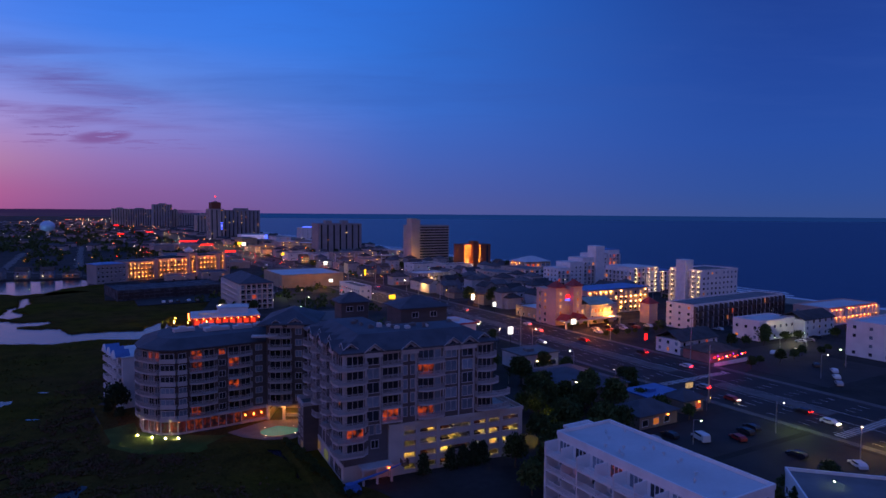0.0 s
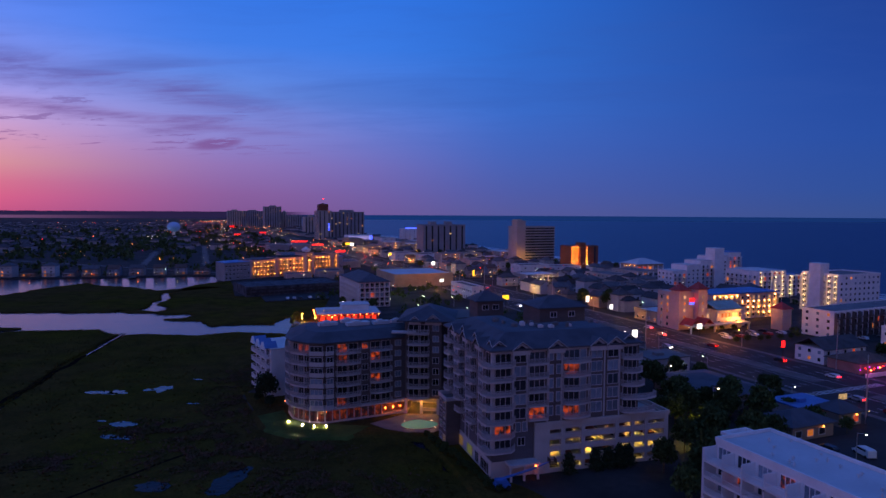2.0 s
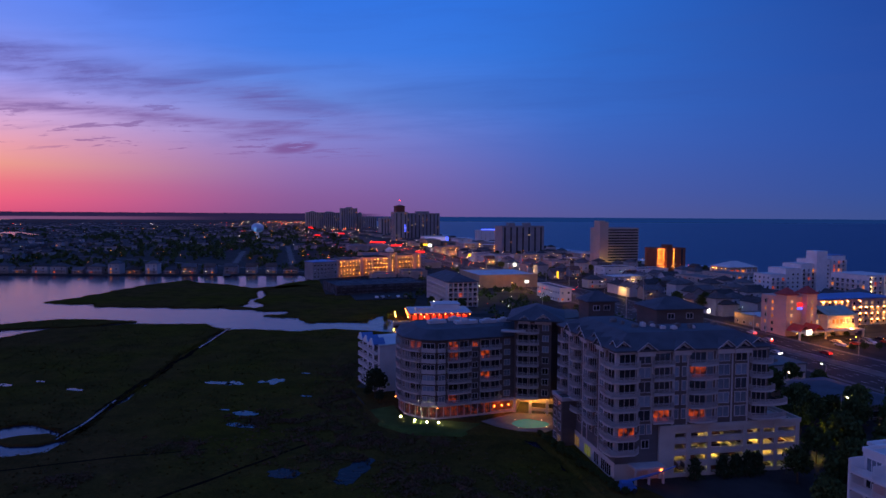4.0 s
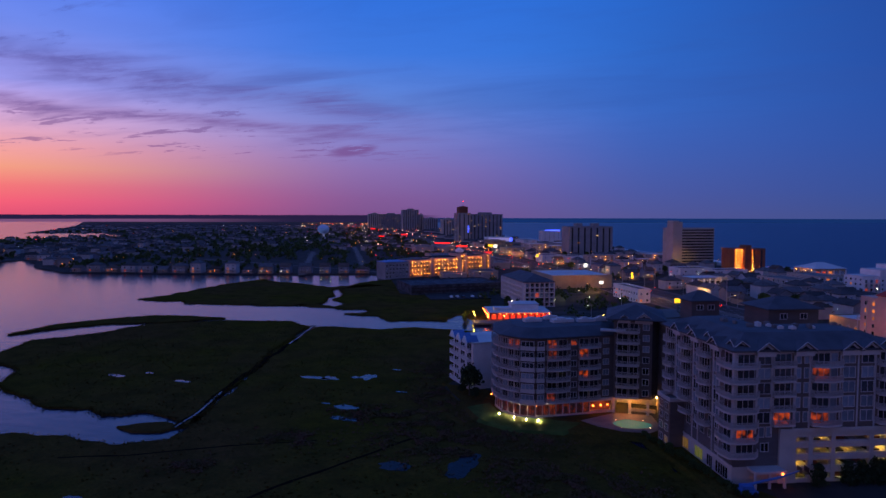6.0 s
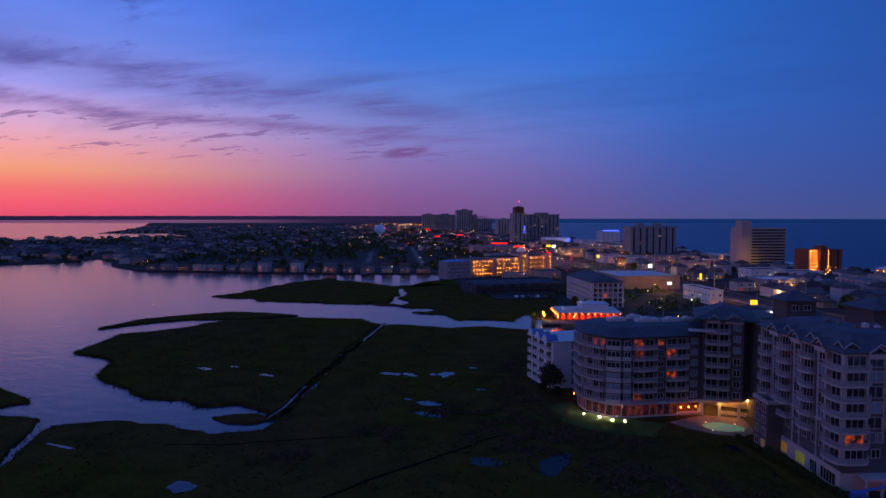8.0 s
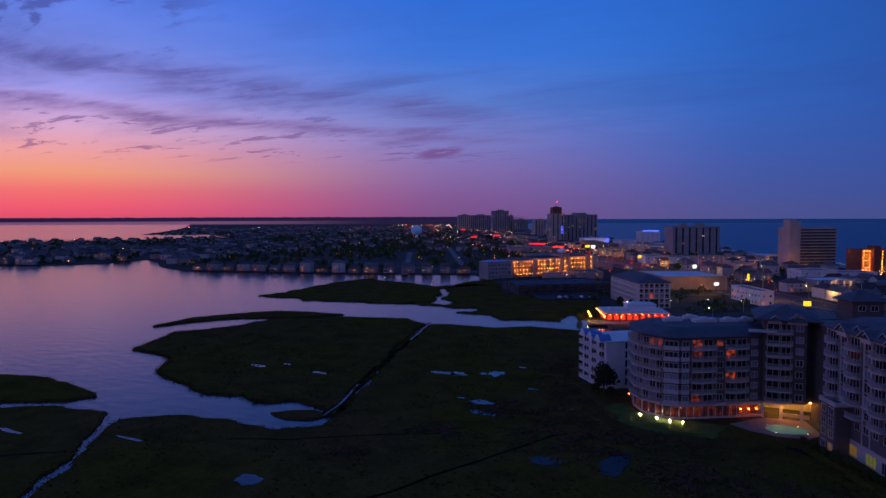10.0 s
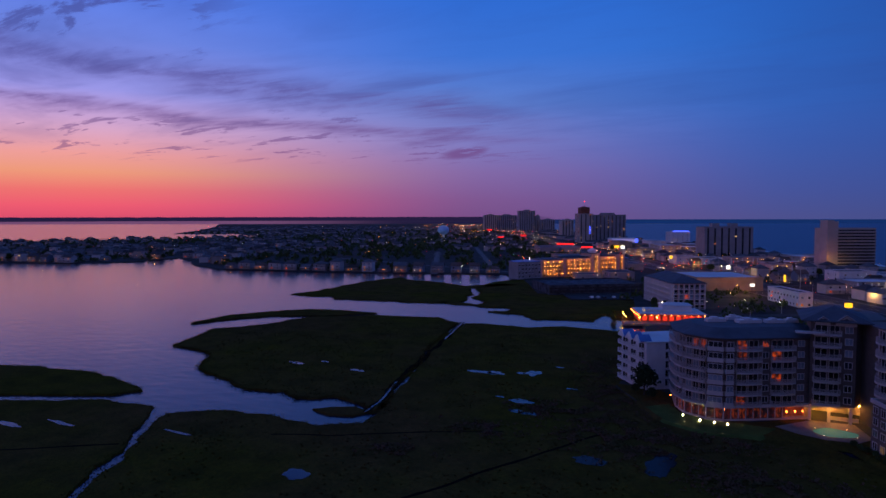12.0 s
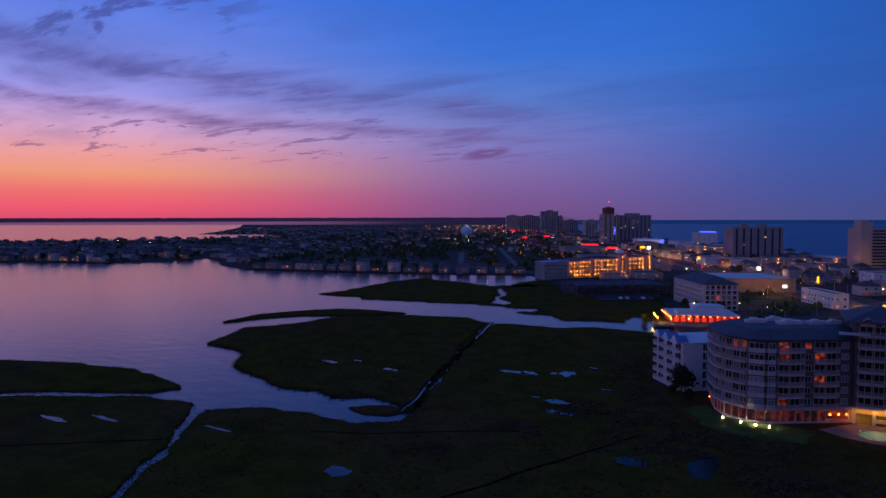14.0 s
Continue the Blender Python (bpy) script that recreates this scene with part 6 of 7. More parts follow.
BLUES = mat("blue_grey_siding", (0.18, 0.22, 0.28), 0.8, var=0.12, scale=0.4, rand=0.5)
PALE = mat("pale_siding", (0.46, 0.45, 0.44), 0.8, var=0.12, scale=0.4, rand=0.9)
TANS = mat("tan_siding", (0.28, 0.23, 0.18), 0.8, var=0.12, scale=0.4, rand=0.4)
KINDS = [house(11, 9, 2, False, SIDING, GREYROOF, 0, "two-storey grey house with a dark gabled roof and porch"), house(13, 10, 2, True, PALE, GREYROOF, 1, "pale two-storey house with a dark hipped roof"),
         house(9, 9, 2, False, BLUES, BROWNROOF, 2, "blue-grey house with a brown gabled roof"), house(12, 9, 1, True, TANS, BROWNROOF, 3, "low tan bungalow with a brown hipped roof"),
         house(10, 10, 3, True, PALE, GREYROOF, 4, "tall pale beach house on three floors"), house(14, 9, 2, False, PALE, GREYROOF, 5, "long pale house with a dark gabled roof"),
         house(9, 8, 1, False, SIDING, GREYROOF, 6, "small grey cottage with a gabled roof"), house(12, 10, 2, False, TANS, GREYROOF, 9, "tan two-storey house with a grey gabled roof")]
for k_ in KINDS:
    x_, y_ = P(2600 + 20 * KINDS.index(k_), 100)
    k_.matrix_basis = pose(x_, y_, 1.0, 0, 0, GRID)
R4 = random.Random(5)
# named blocks along the highway
for u0, u1, v0, v1, h, lab, wl_, so in (
        (258, 276, 204, 236, 5.0, "white low shop with a flat roof", WHITE, "windows"),
        (424, 446, 222, 250, 8.0, "tan apartment court with dark balconies", BRICK, "balconies"), (505, 525, 262, 330, 7.0, "long white low building before the tower", WHITE, "windows"),
        (400, 432, 280, 330, 10.0, "white beach apartment house with balconies", WHITE, "balconies"), (560, 585, 215, 260, 8.0, "pale motel with golden lit walkways", PINKISH, "walkway"),
        (640, 664, 240, 320, 9.0, "long motel with golden lit walkways", TAN, "walkway"), (690, 720, 205, 260, 10.0, "white motel block beside the highway", WHITE, "windows"),
        (840, 880, 205, 300, 12.0, "pale hotel with golden lit walkways", TAN, "walkway"), (900, 950, 300, 380, 14.0, "white beach hotel with rows of windows", WHITE, "windows"), (960, 1010, 215, 320, 13.0, "broad white hotel with a flat roof", WHITE, "windows"),
        (680, 720, 330, 385, 12, "beach apartments with golden lights", PINKISH, "walkway"), (520, 545, 60, 110, 6.0, "low flat shop with dark windows", GREYC, "windows"), (620, 660, 95, 150, 7.0, "white flat-roofed supermarket by the highway", WHITE, "none"),
        (700, 760, 80, 150, 7.0, "flat-roofed store with a car park", TAN, "none"), (900, 960, 90, 150, 8.0, "grey flat-roofed shop by the highway", GREYC, "none")):
    if wl_ is BRICK:
        wl_ = TANS
    n = max(1, round((v1 - v0) / 30)) if u0 > 380 else 1
    step = (v1 - v0) / n
    for q in range(n):
        a, b = v0 + q * step, v0 + (q + 1) * step - (4.5 if n > 1 else 0)
        hh = h * (R4.uniform(0.62, 1.15) if n > 1 else 1)
        block("motel" if so == "walkway" else "building", u0 + (R4.uniform(0, 8) if n > 1 else 0), u1, a, b, hh, lab, "building", wl_ if R4.random() < 0.6 else R4.choice((TAN, GREYC, TANS, BEIGEC)), R4.choice((MEMBRANE, GRAVELROOF, GRAVELROOF, SHINGLE)), so,
              "windows", 2.9, 0.2, 4.4, HOTELLAMP)
    OCC.append((u0, u1, v0, v1))
town_core = town_edge
placed = []
count = 0
for row in range(-30, 12):
    v = row * 26.0 + 8
    for col in range(0, 75):
        u = 250 + col * 15.0 + R4.uniform(-2, 2)
        vv = v + R4.uniform(-3, 3) + (6 if col % 2 else 0)
        x, y = P(u, vv)
        if vv > 150 or not inside(x, y, town_core) or not inside(x + 9, y - 14, town_core) or not inside(x - 12, y, town_core) or not free(u, vv, 9):
            continue
        if vv > 30 and u < 330:
            continue
        dist = math.hypot(x, y)
        if dist > 900 and R4.random() < 0.45 or dist > 1250 or R4.random() < 0.10:
            continue
        if count > 215:
            break
        copy_thing(R4.choice(KINDS), pose(x, y, 1.0, 0, 0, GRID + R4.choice((0, 90, 180, 0, 0)) + R4.uniform(-6, 6)))
        placed.append((x, y))
        count += 1
for a, b in zip(town_edge[20:25], town_edge[21:26]):
    n = int(math.dist(a, b) / 15)
    e = (Vector(b) - Vector(a)).normalized()
    for i in range(n):
        p = Vector(a).lerp(Vector(b), (i + 0.5) / n) + Vector((-e.y, e.x)) * R4.uniform(10, 12)
        copy_thing(R4.choice(KINDS), pose(p.x, p.y, 1.0, 0, 0, math.degrees(math.atan2(e.y, e.x)) + R4.uniform(-5, 5)))
        placed.append((p.x, p.y))
for n_, (a, b, w) in enumerate(LANES):
    if n_ == 2:
        struct("canal", with_mat(strip([a, b], w * 1.9, 1.03, 31).data("canal"), BAY), "narrow canal between the far houses mirroring the sky", "canal")
    else:
        struct("road", with_mat(strip([a, b], w * 1.2, 1.03, 40 + n_).data("road"), KERB), "pale concrete street between houses", "road")
# the strip of houses along the west shore
for i in range(26):
    t = i / 25
    x, y = -1150 + 480 * t + R4.uniform(-4, 4), 262 + 0.0 * t + 150 * t ** 0.6 + 20 + R4.uniform(0, 4)
    if inside(x, y, town_core):
        copy_thing(R4.choice(KINDS), pose(x, y, 1.0, 0, 0, 15 + R4.uniform(-6, 6)))
        placed.append((x, y))
# streets and blocks on the ocean side
for row in range(0, 7):
    for col in range(0, 52):
        v, u = 213 + row * 25 + R4.uniform(-2, 2), 236 + col * 16.5
        if v > 378 or not free(u, v, 10) or any(abs(u - s) < 9 for s in (142, 232, 338, 480, 640, 800)) or len(placed) > 385 or R4.random() < 0.16 + max(0, (u - 500) / 1500):
            continue
        x, y = P(u, v)
        copy_thing(R4.choice(KINDS[:6]), pose(x, y, 1.0, 0, 0, GRID + R4.choice((0, 90, 0, 90)) + R4.uniform(-1, 1)))
        placed.append((x, y))

gs = thing("petrol_station", at(242, 142, 1.0), "white shop with a red band and red sign by the highway", "shop")
part("wall", Mesh().box(0, 14, 0, 18, -0.5, 5.0).data("wall", WHITE), gs)
part("red_band", Mesh().wallring([(-0.3, -0.3), (14.3, -0.3), (14.3, 18.3), (-0.3, 18.3)], 4.6, 5.3, 0.3).data("red_band", mat("red_fascia", (0.5, 0.03, 0.03), 0.5, var=0.1)), gs)
part("roof", Mesh().box(0, 14, 0, 18, 5.0, 5.2).box(4, 9, 6, 11, 5.2, 6.6).data("roof", MEMBRANE), gs)
front(gs, pose(0, 0, 0), 14, 1, 4, "windows", 0.9, 3.0, None)
# houses and shops on the near side of the highway
for u, v, w, d, h, rm_, lab in ((182, 140, 16, 12, 5.2, GRAVELROOF, "flat grey-roofed shop among trees"), (150, 132, 20, 26, 4.0, SHINGLE, "low restaurant with a large dark roof"), (128, 142, 13, 9, 3.6, BLUEROOF, "low blue-roofed shop with lit sign"),
                                (118, 128, 14, 10, 3.4, SHINGLE, "low shop with a dark teal roof"), (120, 146, 8, 7, 3.4, SHINGLE, "small kiosk with a dark roof")):
    s_ = thing("shop", at(u - d / 2, v - w / 2, 1.0), lab, "shop")
    part("wall", Mesh().box(0, w, 0, d, -0.5, h).data("wall", TANS if rm_ is SHINGLE else PALE), s_)
    part("roof", (Mesh().hip(0, w, 0, d, h, 2.4, 0.7) if rm_ is SHINGLE else Mesh().box(-0.4, w + 0.4, -0.4, d + 0.4, h, h + 0.4).box(w * 0.3, w * 0.5, d * 0.3, d * 0.5, h + 0.4, h + 1.3)).data("roof", rm_), s_)
    for j in range(int(w / 4)):
        plain_window(s_, pose(0, 0, 0), 2 + 4 * j, 0.8, 2.0, 1.6, R4.choice((LIT, GLASS, LITRED, GLASS)))
    lamp_at(s_, pose(w * 0.7, -0.6, 2.9), LAMPO, 0.25)

# lit signs on posts
for u, v, w, h, z, g, lab in ((213, 154, 2.4, 3.0, 4.8, NEONW, "white lit shop sign on a post"), (312, 199.5, 2.0, 3.4, 4.0, NEONW, "white lit motel sign on a post"), (290, 199.6, 1.8, 2.4, 3.0, NEONW, "white lit sign on a post"),
                              (226, 200, 2.6, 2.2, 3.2, NEONW, "white lit hotel sign on a post"), (126, 156, 3.0, 1.6, 3.2, LITWHITE, "warm lit sign board by the highway"), (330, 156, 4, 2.5, 5, NEONY, "pale yellow lit sign"),
                              (182, 199.5, 1.6, 2.6, 3.5, NEONR, "red lit pub sign on a post"), (470, 199.5, 1.4, 5.0, 4, NEONY, "tall yellow lit sign"), (430, 156, 3, 2, 5, NEONW, "white lit sign on a post"),
                              (520, 156, 30, 1.0, 5.5, NEONR, "long red neon eave of a shop"), (395, 158, 16, 0.6, 3.0, glow_mat("string_band", (255, 90, 40), 2.4, 0.2), "orange lit eave of a shop"), (560, 199, 3, 3, 6, NEONW, "white lit sign on a post"),
                              (760, 156, 12, 2.0, 7, NEONR, "red lit shop front sign"), (905, 156, 16, 2.0, 8, NEONR, "red lit shop front sign"), (1010, 150, 18, 2.0, 8, NEONR, "long red lit shop front"), (880, 199, 5, 4, 8, NEONW, "white lit sign board"), (1363, 79, 12, 2, 8, NEONR, "red lit shop front sign"), (1060, 150, 16, 2, 6, NEONR, "long red lit shop front"), (1465, 140, 14, 2.4, 8, NEONR, "red lit sign of a shop"), (2061, 110, 14, 3, 9, NEONR, "red lit sign of a shop"), (930, 205, 7, 3, 7, NEONY, "pale yellow lit sign"), (700, 200, 3, 3, 6, NEONY, "pale yellow lit sign")):
    s_ = thing("sign", at(u, v, 1.0), lab, "sign")
    part("panel", Mesh().box(-w / 2, w / 2, -0.15, 0.15, z, z + h).data("panel", g), s_)
    part("post", Mesh().box(-0.12, 0.12, -0.1, 0.1, -0.3, z).box(-w / 2 - 0.06, w / 2 + 0.06, -0.1, 0.1, z + h, z + h + 0.12).data("post", DARKMETAL), s_)

# gabled townhouses behind the highway motels
for u, v, k in ((322, 252, 4), (336, 246, 0), (346, 262, 4), (360, 250, 0), (372, 264, 4), (330, 276, 5), (352, 282, 0), (300, 216, 1), (316, 226, 3), (290, 240, 0), (284, 216, 6)):
    if free(u, v, 0):
        copy_thing(KINDS[k], at(u, v, 1.0, (0, 90)[k % 2]))
        placed.append(P(u, v))

# water towers and mast
wtr = thing("water_tower", pose(-780, 1276, 1.0), "pale blue ball water tower on a stem", "water tower")
part("tank", Mesh().ball((0, 0, 21.5), 13.5, 24, 12, 0.8).data("tank", mat("water_tower_blue", (0.35, 0.6, 0.85), 0.5, var=0.1)), wtr)
part("stem", Mesh().tube((0, 0, -1), (0, 0, 13), 3.2, 2.6, 12).tube((0, 0, -1), (0, 0, 3), 6, 3.2, 12).data("stem", WHITE), wtr)
# added pale blue lights that brighten the tank, no fixtures built
for dx, dy in ((-9, -14), (0, -16), (9, -14)):
    point(-780 + dx * 1.6, 1276 + dy * 1.6, 9, 1500, (150, 200, 255), 1)

# street lamps
def street_lamp(glow_, h, label):
    root = thing("street_lamp", pose(0, 0, -70), label, "street lamp", "street lamps")
    part("pole", Mesh().tube((0, 0, -0.3), (0, 0, h), 0.11, 0.07, 6).tube((0, 0, h), (1.6, 0, h + 0.25), 0.05, 0.04, 6).data("pole", METAL), root)
    part("head", Mesh().box(1.3, 2.1, -0.18, 0.18, h + 0.18, h + 0.34).data("head", DARKMETAL), root)
    part("lamp", Mesh().ball((1.7, 0, h + 0.1), 0.21, 8, 5, 0.7).data("lamp", glow_), root)
    return root


LS = glow_mat("street_white", (255, 222, 165), 40.0, 0.8)
LO = glow_mat("street_orange", (255, 165, 70), 40.0, 0.8)
LG = glow_mat("street_green", (215, 255, 170), 34.0, 0.8)
SL = [street_lamp(LS, 8, "tall street lamp with a white light"), street_lamp(LO, 7, "street lamp with an orange light"), street_lamp(LG, 6, "street lamp with a greenish light")]
for i, s_ in enumerate(SL):
    s_.matrix_basis = at(1350 + 30 * i, 157, 1.0)
for i in range(22):
    u = 70 + i * 46
    for v, k in ((156.8, 0), (199.0, 1)):
        if R4.random() < 0.62:
            copy_thing(SL[R4.choice((k, 0, 1, 1))], at(u + R4.uniform(-8, 8), v, 1.0, 0 if k == 0 else 180))
lots = [(95, 150), (100, 125), (75, 150), (62, 118), (150, 240), (152, 262), (120, 215), (125, 240), (190, 300), (160, 125), (170, 150), (135, 118), (200, 120), (210, 145), (228, 100), (246, 130), (268, 110), (285, 90), (300, 120),
        (318, 100), (330, 60), (345, 130), (352, 112), (410, 112), (420, 140), (436, 100), (505, 130), (515, 90), (610, 60), (640, 80), (670, 40), (228, 290), (236, 320), (285, 320), (300, 250), (345, 300), (420, 345), (470, 300), (530, 310)]
for u, v in lots:
    copy_thing(R4.choice(SL), at(u, v, 1.0, R4.uniform(0, 360)))
for u, v in ((165, 118), (158, 140), (148, 112), (140, 128), (132, 136), (125, 120), (176, 128), (190, 112), (150, 150), (138, 151), (116, 151), (120, 112), (205, 132), (218, 110)):
    copy_thing(SL[1 if u % 3 else 0], at(u, v, 1.0, R4.uniform(0, 360))).scale = (0.5, 0.5, 0.5)
for i in range(40):
    x, y = R4.choice(placed)
    copy_thing(R4.choice(SL[1:]), pose(x + 8, y - 8, 1.0, 0, 0, R4.uniform(0, 360)))
# added lights, not street lamps: coloured pools on lots, fronts and shrubs
for x, y, w, c in ((88.5, 158.5, 260, (225, 255, 120)), (102, 146, 420, (255, 190, 60)), (84, 139, 160, (255, 210, 110)), (34, 205, 500, (220, 220, 110)), (30, 192, 500, (255, 200, 90)), (22, 150, 350, (255, 220, 80)), (150, 268, 700, (255, 240, 190)),
                   (44, 300, 700, (255, 130, 40)), (72, 294, 2200, (255, 150, 50)), (84, 316, 3000, (255, 150, 50)), (100, 225, 220, (255, 60, 160)), (-127, 299, 1500, (255, 190, 40)), (-95, 395, 800, (230, 240, 170)), (-80, 440, 1500, (255, 180, 80)), (-40, 420, 900, (255, 170, 90)), (0, 480, 1500, (255, 180, 110))):
    point(x, y, 5.0, w * 2.2, c, 0.3)
# added warm lights along the highway to brighten the town, no fixtures built
for u, v, w in ((215, 199, 900), (275, 200, 1300), (318, 203, 1300), (352, 152, 900), (385, 205, 1300), (430, 150, 1500), (465, 205, 1500), (505, 150, 2500), (540, 205, 2200), (600, 160, 2500), (655, 210, 3000), (720, 160, 3500), (800, 210, 4000), (900, 160, 6000), (1010, 170, 8000), (590, 300, 3500)):
    x, y = P(u, v)
    point(x, y, 6.0, w * 1.0, RND.choice(((255, 170, 70), (255, 190, 100), (255, 140, 60))), 0.4)

# distant lights of the town
DG = (glow_mat("far_white", (255, 220, 170), 13.0, 0.0), glow_mat("far_orange", (255, 130, 45), 12.0, 0.0), glow_mat("far_red", (255, 30, 20), 12.0, 0.0), glow_mat("far_green", (150, 255, 200), 5.0, 0.0))
for k, (g, n) in enumerate(zip(DG, (560, 900, 460, 50))):
    m = Mesh()
    for i in range(n):
        if i % 5 < 2:
            u, v = R4.uniform(1150, 3900), R4.gauss(90, 130)
        elif i % 5 == 2:
            u, v = R4.uniform(900, 3400), R4.uniform(-1400, 350)
        elif i % 5 == 3:
            u, v = R4.uniform(520, 1150), R4.gauss(190, 90)
        else:
            u, v = R4.uniform(340, 1000), R4.uniform(60, 370) if k != 1 or i % 10 < 5 else R4.uniform(-450, 60)
        x, y = P(u, min(v, 370))
        if not inside(x, y, town_core):
            continue
        d = math.hypot(x, y)
        r = R4.uniform(0.2, 0.5) * (0.24 + d / 2900)
        m.ball((x, y, R4.uniform(3, 9)), r, 5, 3)
    struct("distant_lights", with_mat(m.data("distant_lights"), g), "scattered small lights of the distant town", "lights", kind="stuff")
# far houses and woods
fh_ = Mesh()
for i in range(1500):
    u, v = R4.uniform(900, 3300), R4.uniform(-1300, 370)
    x, y = P(u, v)
    if not inside(x, y, town_core) or not inside(x - 30, y - 30, town_core) or not free(u, v, 12) or math.hypot(x, y) < 950:
        continue
    w, d, h = R4.uniform(5, 8), R4.uniform(4, 6), R4.uniform(3.5, 8)
    fh_.box(x - w, x + w, y - d, y + d, 0.5, h, 0).gable(x - w, x + w, y - d, y + d, h, 2.6, 0.5, 0.3, 1)
struct("distant_houses", fh_.data("distant_houses", PALE, GREYROOF), "distant houses of the town", "houses", kind="stuff")

# ---- trees ----
def tree(h, spread, clumps, leaf, leafm, label, seed, cone=False):
    """A tapered trunk with limbs and a crown of many small leaf clumps with gaps."""
    r = random.Random(seed)
    root = thing("tree", pose(0, 0, -80), label, "tree", "trees")
    tm = Mesh().tube((0, 0, -0.3), (0, 0, h * 0.5), h * 0.03, h * 0.018, 7)
    tips = []
    for k in range(7):
        a = math.tau * k / 7 + r.uniform(-0.3, 0.3)
        z0 = h * r.uniform(0.25, 0.5)
        tip = (spread * 0.6 * math.cos(a), spread * 0.6 * math.sin(a), z0 + h * r.uniform(0.15, 0.32))
        tm.tube((0, 0, z0), tip, h * 0.012, h * 0.005, 5)
        tips.append(tip)
    part("trunk", tm.data("trunk", TRUNK), root)
    cm_ = Mesh()
    for c in range(clumps):
        a, t = r.uniform(0, math.tau), r.random()
        if cone:
            z = h * (0.08 + 0.9 * t)
            rad = spread * (1 - t) ** 0.8 * r.uniform(0.55, 1.0)
        else:
            ph = r.uniform(-0.5, 1)
            rad = spread * math.sqrt(max(0, 1 - (ph * 0.95) ** 2)) * r.uniform(0.45, 1.0) * (0.8 + 0.35 * noise.noise((math.cos(a) * 1.5, math.sin(a) * 1.5, seed + ph)))
            z = h * (0.62 + 0.36 * ph)
        cx, cy = rad * math.cos(a), rad * math.sin(a)
        for q in range(7):
            p = Vector((cx, cy, z)) + Vector((r.gauss(0, 1), r.gauss(0, 1), r.gauss(0, 0.8))) * leaf * 1.3
            e = Euler((r.uniform(0, 6), r.uniform(0, 6), r.uniform(0, 6))).to_matrix()
            s = leaf * r.uniform(0.6, 1.2)
            cm_.add([p + e @ Vector(v) for v in ((-s, -s * 0.5, 0), (s, -s * 0.6, 0), (s * 0.8, s * 0.6, s * 0.2), (-s * 0.7, s * 0.5, -s * 0.1))], [(0, 1, 2, 3)])
    part("crown", cm_.data("crown", leafm), root)
    return root


TREES = [tree(8, 3.6, 150, 0.42, LEAF, "leafy round-crowned street tree", 1), tree(6, 3.0, 120, 0.4, LEAF, "small leafy tree with an uneven crown", 2), tree(10, 4.4, 190, 0.5, LEAF, "tall broad leafy tree", 3),
         tree(5, 1.5, 110, 0.28, PINE, "dark clipped conical evergreen", 4, True), tree(9, 4.0, 170, 0.4, PINE, "dark bushy pine at the marsh edge", 5)]
for i, t_ in enumerate(TREES):
    x_, y_ = P(1400 + 20 * i, 120)
    t_.matrix_basis = pose(x_, y_, 1.0)


def plant(k, x, y, s=1.0, z=1.0):
    ob = copy_thing(TREES[k], pose(x, y, z, 0, 0, R4.uniform(0, 360)))
    ob.scale = (s, s, s * R4.uniform(0.9, 1.1))
    return ob


for x, y in ((-5.3, 131), (0.4, 134.0), (3.2, 135.2), (5.6, 136.2), (7.6, 137.2)):
    plant(3, x, y, 0.95)
for x, y, s in ((-88.6, 168.2, 0.95), (-86.0, 165.4, 0.4), (-91.5, 170.2, 0.35)):
    plant(4, x, y, s, 0.6)
for u, v, s in [(R4.uniform(92, 150), R4.uniform(62, 104), R4.uniform(0.7, 1.1)) for _ in range(34)] + [(R4.uniform(112, 150), R4.uniform(100, 156), R4.uniform(0.5, 0.9)) for _ in range(26)] + [(R4.uniform(150, 240), R4.uniform(70, 156), R4.uniform(0.5, 0.95)) for _ in range(42)]:
    x, y = P(u, v)
    if free(u, v, 1) and not (-40 < x < 21 and y < 190) and not any(abs(u - a) < 9 and abs(v - b) < 10 for a, b in ((182, 140), (150, 132), (128, 142), (118, 128))):
        plant(R4.choice((0, 1, 2)), x, y, s)
for u, v, s in [(R4.uniform(66, 74), 107 + 6 * i, 0.55) for i in range(5)] + [(140 + R4.uniform(-3, 3), 206 + 9 * i, 0.5) for i in range(8)] + [(165 + R4.uniform(-4, 4), 232 + 8 * i, 0.7) for i in range(6)] + [(150 + R4.uniform(-6, 6), 290 + 3 * i, 0.8) for i in range(6)]:
    x, y = P(u, v)
    plant(R4.choice((0, 1, 2)), x, y, s)
for i in range(22):
    x, y = -120 + R4.uniform(-4, 22), 300 + R4.uniform(-25, 75)
    if not (32 < 0.868 * x + 0.497 * y < 88 and 280 < -0.497 * x + 0.868 * y < 345):
        plant(R4.choice((0, 1, 2)), x, y, R4.uniform(0.5, 0.8))
for x, y, s in ((14.5, 134.5, 0.8), (18.5, 128, 0.75), (22, 136, 0.9), (25, 142, 0.8), (21.5, 147, 0.9), (28, 151, 1.0), (31, 160, 0.9), (34, 169, 0.9), (39, 176, 0.8), (46, 172, 0.9), (41, 187, 0.7), (51, 165, 0.8), (58, 169, 0.7), (65, 167, 0.6), (30, 191, 0.8),
                (26, 181, 0.9), (36, 141, 0.7), (37, 150, 0.9), (44, 156, 0.8), (24, 168, 0.9), (27, 205, 0.7), (56, 180, 0.6), (67, 178, 0.5), (16, 121, 0.7), (42, 163, 0.9), (34, 180, 0.8), (48, 183, 0.6)):
    plant(R4.choice((0, 1, 2)), x, y, s)
